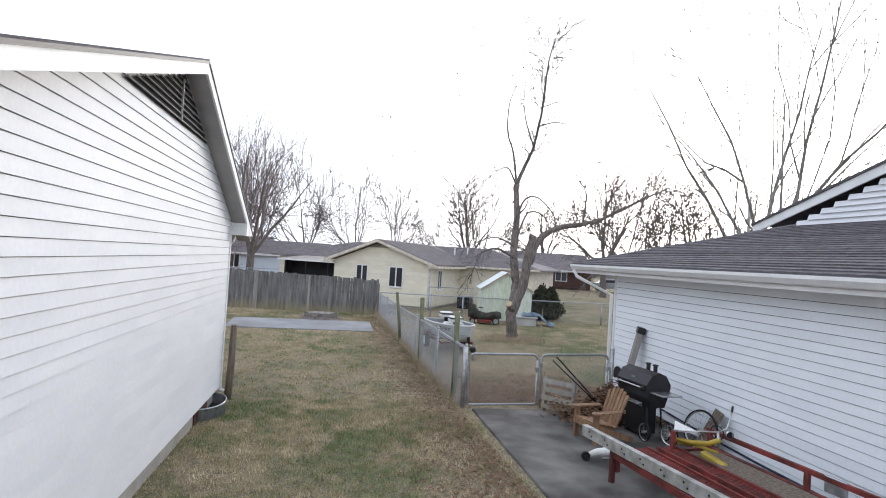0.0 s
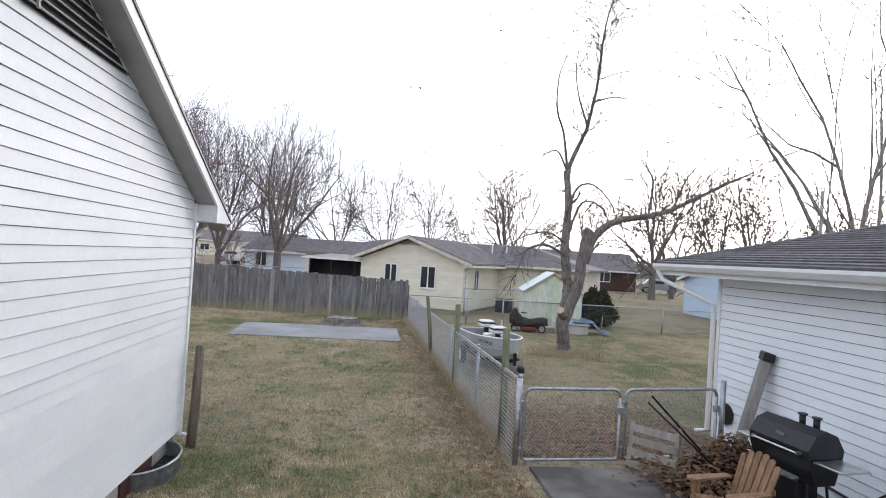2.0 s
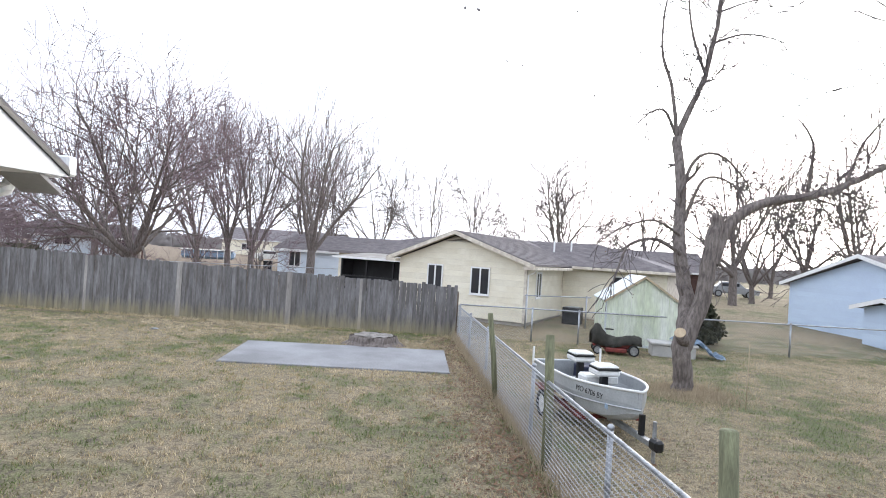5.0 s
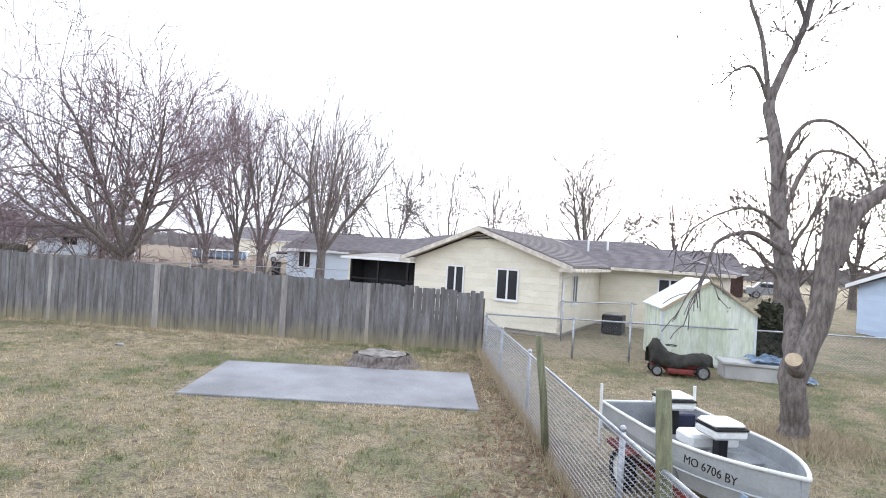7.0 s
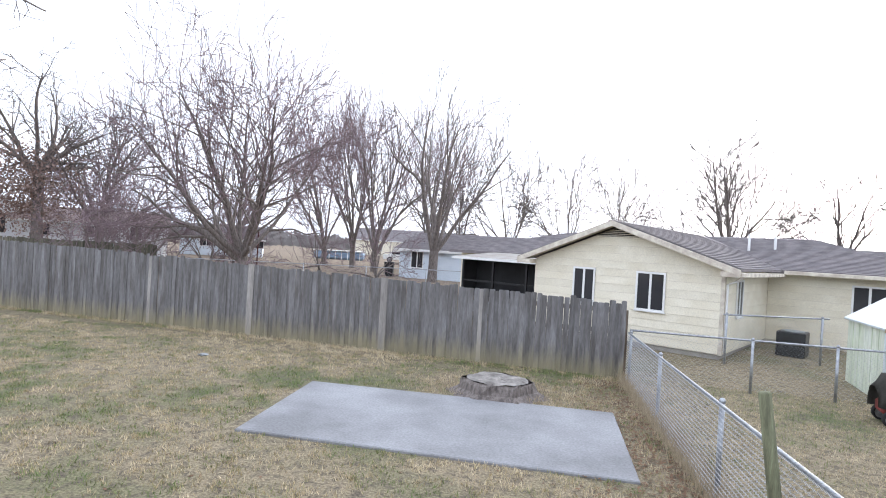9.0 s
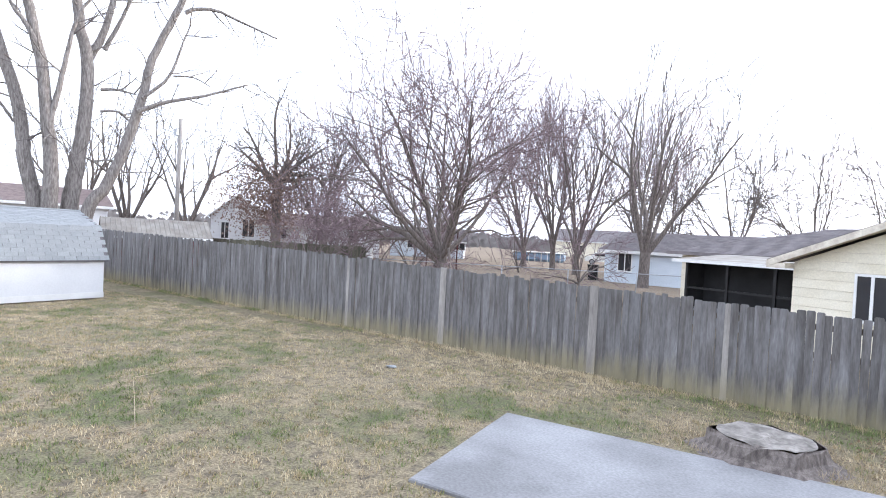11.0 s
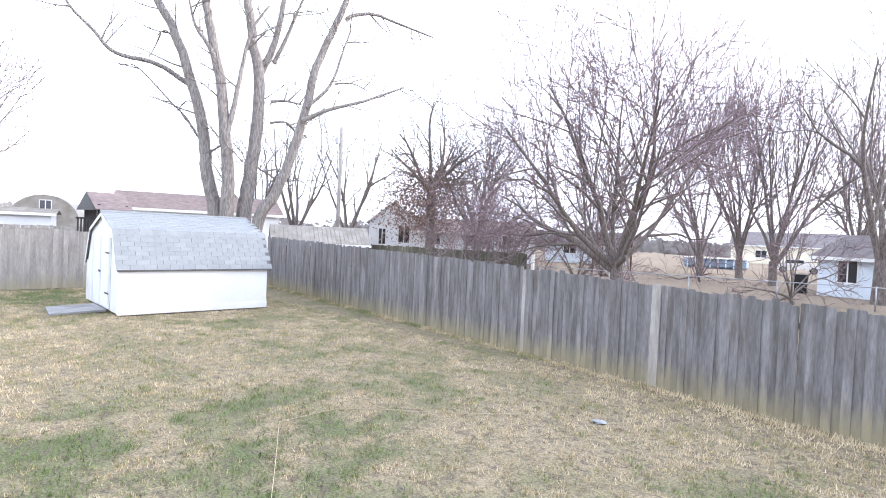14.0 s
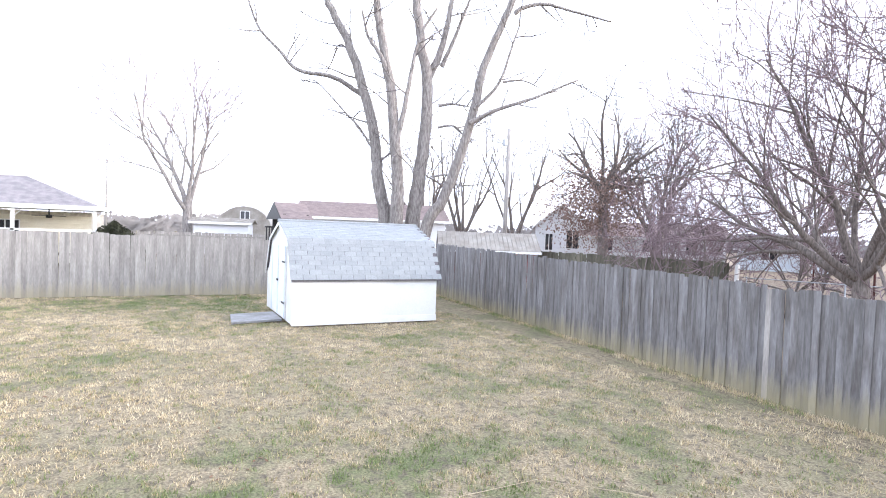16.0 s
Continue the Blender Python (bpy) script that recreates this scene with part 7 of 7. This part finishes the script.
def dome_shed():
    d = thing("arched_shed", pose(-54.5, 19.6, 0, 0, 0, 72), "pale arched-roof shed with a small square window", "shed", kind="structure")
    pts = [(2.3 - 2.3 * math.cos(a), 0, 1.9 + 2.1 * math.sin(a)) for a in [k * math.pi / 12 for k in range(13)]]
    part("shell", prismed([(0, 0, 0), *pts, (4.6, 0, 0)], (0, 5, 0)), METAL_ROOF, d)
    window_unit(d, pose(2.4, -0.02, 2.75), 0.7, 0.8)
    return d


dome_shed()

# ---- over the back fence: bin, wire fence, far yard ----
def bin_():
    b = thing("wheeled_bin", pose(-10.6, 48.0, 0, 0, 0, 10), "black wheeled refuse bin by the pale blue house", "bin")
    bm = prismed([(-0.25, -0.28, 0.08), (0.25, -0.28, 0.08), (0.31, -0.34, 1.0), (-0.31, -0.34, 1.0)], (0, 0.62, 0))
    part("body", bm, BLACK, b)
    part("lid", boxed((-0.34, -0.38, 1.0), (0.34, 0.34, 1.07), bevel=0.03), BLACK, b)
    for x in (-0.25, 0.25):
        wheel(b, pose(x, 0.3, 0.12), 0.12, 0.05, RUBBER, BLACK)
    return b


bin_()
mesh_run("fence_mesh_lane", (-18.2, 35.9), (6.0, 46.5), lambda s: 1.0, (0.1, 3.2, 6.4, 9.6, 12.8, 16.0, 19.2, 22.4), "rusty wire fence across the field", pitch=0.16)
bm = boxed((-0.06, -0.06, 0), (0.06, 0.06, 1.5), pose(-18.4, 35.75, 0))
tagged(new("white_post", mesh_of("white_post", bm, WHITE_TRIM)), "white painted post at the end of the lane fence", "post")
for x, y, h in ((-15.2, 38.9, 2.6), (-18.8, 41.5, 1.7)):
    tagged(new("steel_post", mesh_of("steel_post", tubed([(x, y, -0.1), (x, y, h)], 0.04, 6), MAROON)), "rusty brown steel post by the spreading tree", "post")


def pool():
    p = thing("garden_pool", pose(-25.5, 76.5, 0, 0, 0, 12), "blue above-ground pool with a pale rim in the far yard", "pool")
    part("pool_wall", boxed((-3.0, -1.2, 0), (3.0, 1.2, 1.0), bevel=0.25), POOL_BLUE, p)
    part("pool_rim", boxed((-3.1, -1.3, 1.0), (3.1, 1.3, 1.1), bevel=0.04), WHITE_PLASTIC, p)
    for k in range(8):
        part("pool_post", boxed((-2.6 + k * 0.74, -1.27, 0), (-2.5 + k * 0.74, -1.2, 1.0)), WHITE_PLASTIC, p)
    return p


pool()


def parked_car(m, mat, label):
    c = thing("parked_car", m, label, "car")
    part("body", prismed([(-2.1, -0.8, 0.35), (2.1, -0.8, 0.35), (2.15, -0.8, 0.75), (1.2, -0.8, 0.9), (-2.0, -0.8, 0.95), (-2.15, -0.8, 0.7)], (0, 1.6, 0)), mat, c)
    part("cabin", prismed([(-1.5, -0.72, 0.93), (1.0, -0.72, 0.9), (0.4, -0.62, 1.42), (-1.0, -0.62, 1.42)], (0, 1.4, 0)), mat, c)
    part("side_window", boxed((-1.0, -0.735, 1.0), (0.45, -0.70, 1.3)), PANE, c)
    for x in (-1.3, 1.3):
        for y in (-0.75, 0.75):
            wheel(c, pose(x, y, 0.32, 0, 0, 90), 0.32, 0.2, RUBBER, GALV)
    return c


parked_car(pose(-18.5, 79, 0, 0, 0, 15), WHITE_PLASTIC, "white car parked beyond the far yard")
parked_car(pose(30, 58, 0, 0, 0, -20), GALV, "grey car parked by the brick house")

# ---- grass ----
def grass_material():
    m = bpy.data.materials.new("grass_blades")
    m.use_nodes = True
    t = m.node_tree
    b = t.nodes["Principled BSDF"]
    b.inputs["Roughness"].default_value, b.inputs["Specular IOR Level"].default_value = 0.8, 0.15
    co = t.nodes.new("ShaderNodeTexCoord")
    n = t.nodes.new("ShaderNodeTexNoise")
    n.inputs["Scale"].default_value, n.inputs["Detail"].default_value, n.inputs["Distortion"].default_value = 0.2, 5, 0.3
    t.links.new(co.outputs["Object"], n.inputs["Vector"])
    geo = t.nodes.new("ShaderNodeNewGeometry")
    add = t.nodes.new("ShaderNodeMath")
    add.operation = "MULTIPLY_ADD"
    add.inputs[1].default_value, add.inputs[2].default_value = 0.24, -0.12
    tuft = t.nodes.new("ShaderNodeTexNoise")
    tuft.inputs["Scale"].default_value, tuft.inputs["Detail"].default_value = 3.4, 5
    t.links.new(co.outputs["Object"], tuft.inputs["Vector"])
    clump = t.nodes.new("ShaderNodeMath")
    clump.operation = "MULTIPLY_ADD"
    clump.inputs[1].default_value, clump.inputs[2].default_value = 0.95, -0.475
    t.links.new(tuft.outputs["Fac"], clump.inputs[0])
    patch = t.nodes.new("ShaderNodeTexNoise")
    patch.inputs["Scale"].default_value, patch.inputs["Detail"].default_value, patch.inputs["Distortion"].default_value = 1.1, 4, 0.6
    t.links.new(co.outputs["Object"], patch.inputs["Vector"])
    wide = t.nodes.new("ShaderNodeMath")
    wide.operation = "MULTIPLY_ADD"
    wide.inputs[1].default_value, wide.inputs[2].default_value = 1.0, -0.5
    t.links.new(patch.outputs["Fac"], wide.inputs[0])
    mid = t.nodes.new("ShaderNodeMath")
    t.links.new(wide.outputs[0], mid.inputs[0])
    t.links.new(clump.outputs[0], mid.inputs[1])
    both = t.nodes.new("ShaderNodeMath")
    t.links.new(add.outputs[0], both.inputs[0])
    t.links.new(mid.outputs[0], both.inputs[1])
    t.links.new(geo.outputs["Random Per Island"], add.inputs[0])
    s = t.nodes.new("ShaderNodeMath")
    t.links.new(n.outputs["Fac"], s.inputs[0])
    t.links.new(both.outputs[0], s.inputs[1])
    r = t.nodes.new("ShaderNodeValToRGB")
    e = r.color_ramp.elements
    e[0].position, e[0].color = 0.28, (0.64, 0.54, 0.37, 1)
    e[1].position, e[1].color = 0.66, (0.17, 0.215, 0.085, 1)
    k = e.new(0.47)
    k.color = (0.45, 0.355, 0.215, 1)
    k = e.new(0.56)
    k.color = (0.32, 0.30, 0.155, 1)
    t.links.new(s.outputs[0], r.inputs[0])
    t.links.new(r.outputs[0], b.inputs["Base Color"])
    return m


GRASS = grass_material()


def blades(name, x, y, height, width, label, seed, lean=0.7, mat=None):
    rng = np.random.default_rng(seed)
    n = len(x)
    a = rng.uniform(0, math.tau, n)
    h = height * rng.uniform(0.5, 1.25, n)
    w = width * rng.uniform(0.6, 1.3, n)
    la, ll = rng.uniform(0, math.tau, n), h * lean * rng.uniform(0.3, 1.2, n)
    v = np.empty((n, 3, 3), np.float32)
    v[:, 0] = np.stack([x - w * np.cos(a), y - w * np.sin(a), np.full(n, -0.004)], 1)
    v[:, 1] = np.stack([x + w * np.cos(a), y + w * np.sin(a), np.full(n, -0.004)], 1)
    v[:, 2] = np.stack([x + ll * np.cos(la), y + ll * np.sin(la), h], 1)
    me = bpy.data.meshes.new(name)
    me.vertices.add(3 * n)
    me.loops.add(3 * n)
    me.polygons.add(n)
    me.vertices.foreach_set("co", v.ravel())
    me.loops.foreach_set("vertex_index", np.arange(3 * n, dtype=np.int32))
    me.polygons.foreach_set("loop_start", np.arange(0, 3 * n, 3, dtype=np.int32))
    me.materials.append(mat or GRASS)
    me.update(calc_edges=True)
    me.validate()
    return tagged(new(name, me), label, "grass", kind="stuff")


def off_slabs(x, y):
    pad = (x > -3.58) & (x < 1.2) & (y > 17.85) & (y < 20.43)
    drive = (x > 2.26) & (y < 9.02)
    house = (x < -1.86) & (y < 9.7)
    return ~(pad | drive | house)


gr = np.random.default_rng(1)
# clumps make the sward uneven
cx, cy = gr.uniform(-24, 2.2, 44000), gr.uniform(1.0, 23.2, 44000)
gx = np.repeat(cx, 9) + gr.normal(0, 0.045, 396000)
gy = np.repeat(cy, 9) + gr.normal(0, 0.045, 396000)
keep = off_slabs(gx, gy)
blades("lawn_grass", gx[keep], gy[keep], 0.042, 0.0065, "short matted winter grass, tan with green patches", 2)
nx, ny = gr.uniform(-2.2, 2.2, 60000), gr.uniform(0.8, 9.5, 60000)
keep = off_slabs(nx, ny)
blades("lawn_grass", nx[keep], ny[keep], 0.032, 0.004, "short matted winter grass, tan with green patches", 3)
ox, oy = gr.uniform(1.8, 18, 110000), gr.uniform(9.3, 23, 110000)
blades("yard_grass", ox, oy, 0.035, 0.006, "short winter grass of the neighbour's yard", 4)
# long dry grass along fences and at tree feet
fy = gr.uniform(9.3, 22.8, 9000)
fx = 2.19 - 0.0432 * (fy - 9.15) + gr.normal(0.02, 0.09, 9000)
blades("fence_grass", fx, fy, 0.2, 0.005, "long dry straw grass along the chain-link fence", 5, 0.5, STRAW)
tx, ty = 5.55 + gr.normal(0.1, 0.42, 5000), 17.25 + gr.normal(-0.1, 0.38, 5000)
blades("tuft_grass", tx, ty, 0.13, 0.005, "dry straw tufts round the broken tree", 6, 0.8, STRAW)
s5 = gr.uniform(0, 24.5, 7000)
bx, by = 1.57 - s5 * 0.9963, 22.83 + s5 * 0.0863 - 0.09 - np.abs(gr.normal(0, 0.12, 7000))
blades("edge_grass", bx, by, 0.09, 0.005, "uncut grass at the foot of the timber fence", 7, 0.5)
kx, ky = -0.6 + gr.normal(0, 0.75, 3500), 20.72 + gr.normal(0, 0.6, 3500)
keep = off_slabs(kx, ky)
blades("stump_grass", kx[keep], ky[keep], 0.09, 0.005, "dry grass round the stump", 8, 0.6, STRAW)
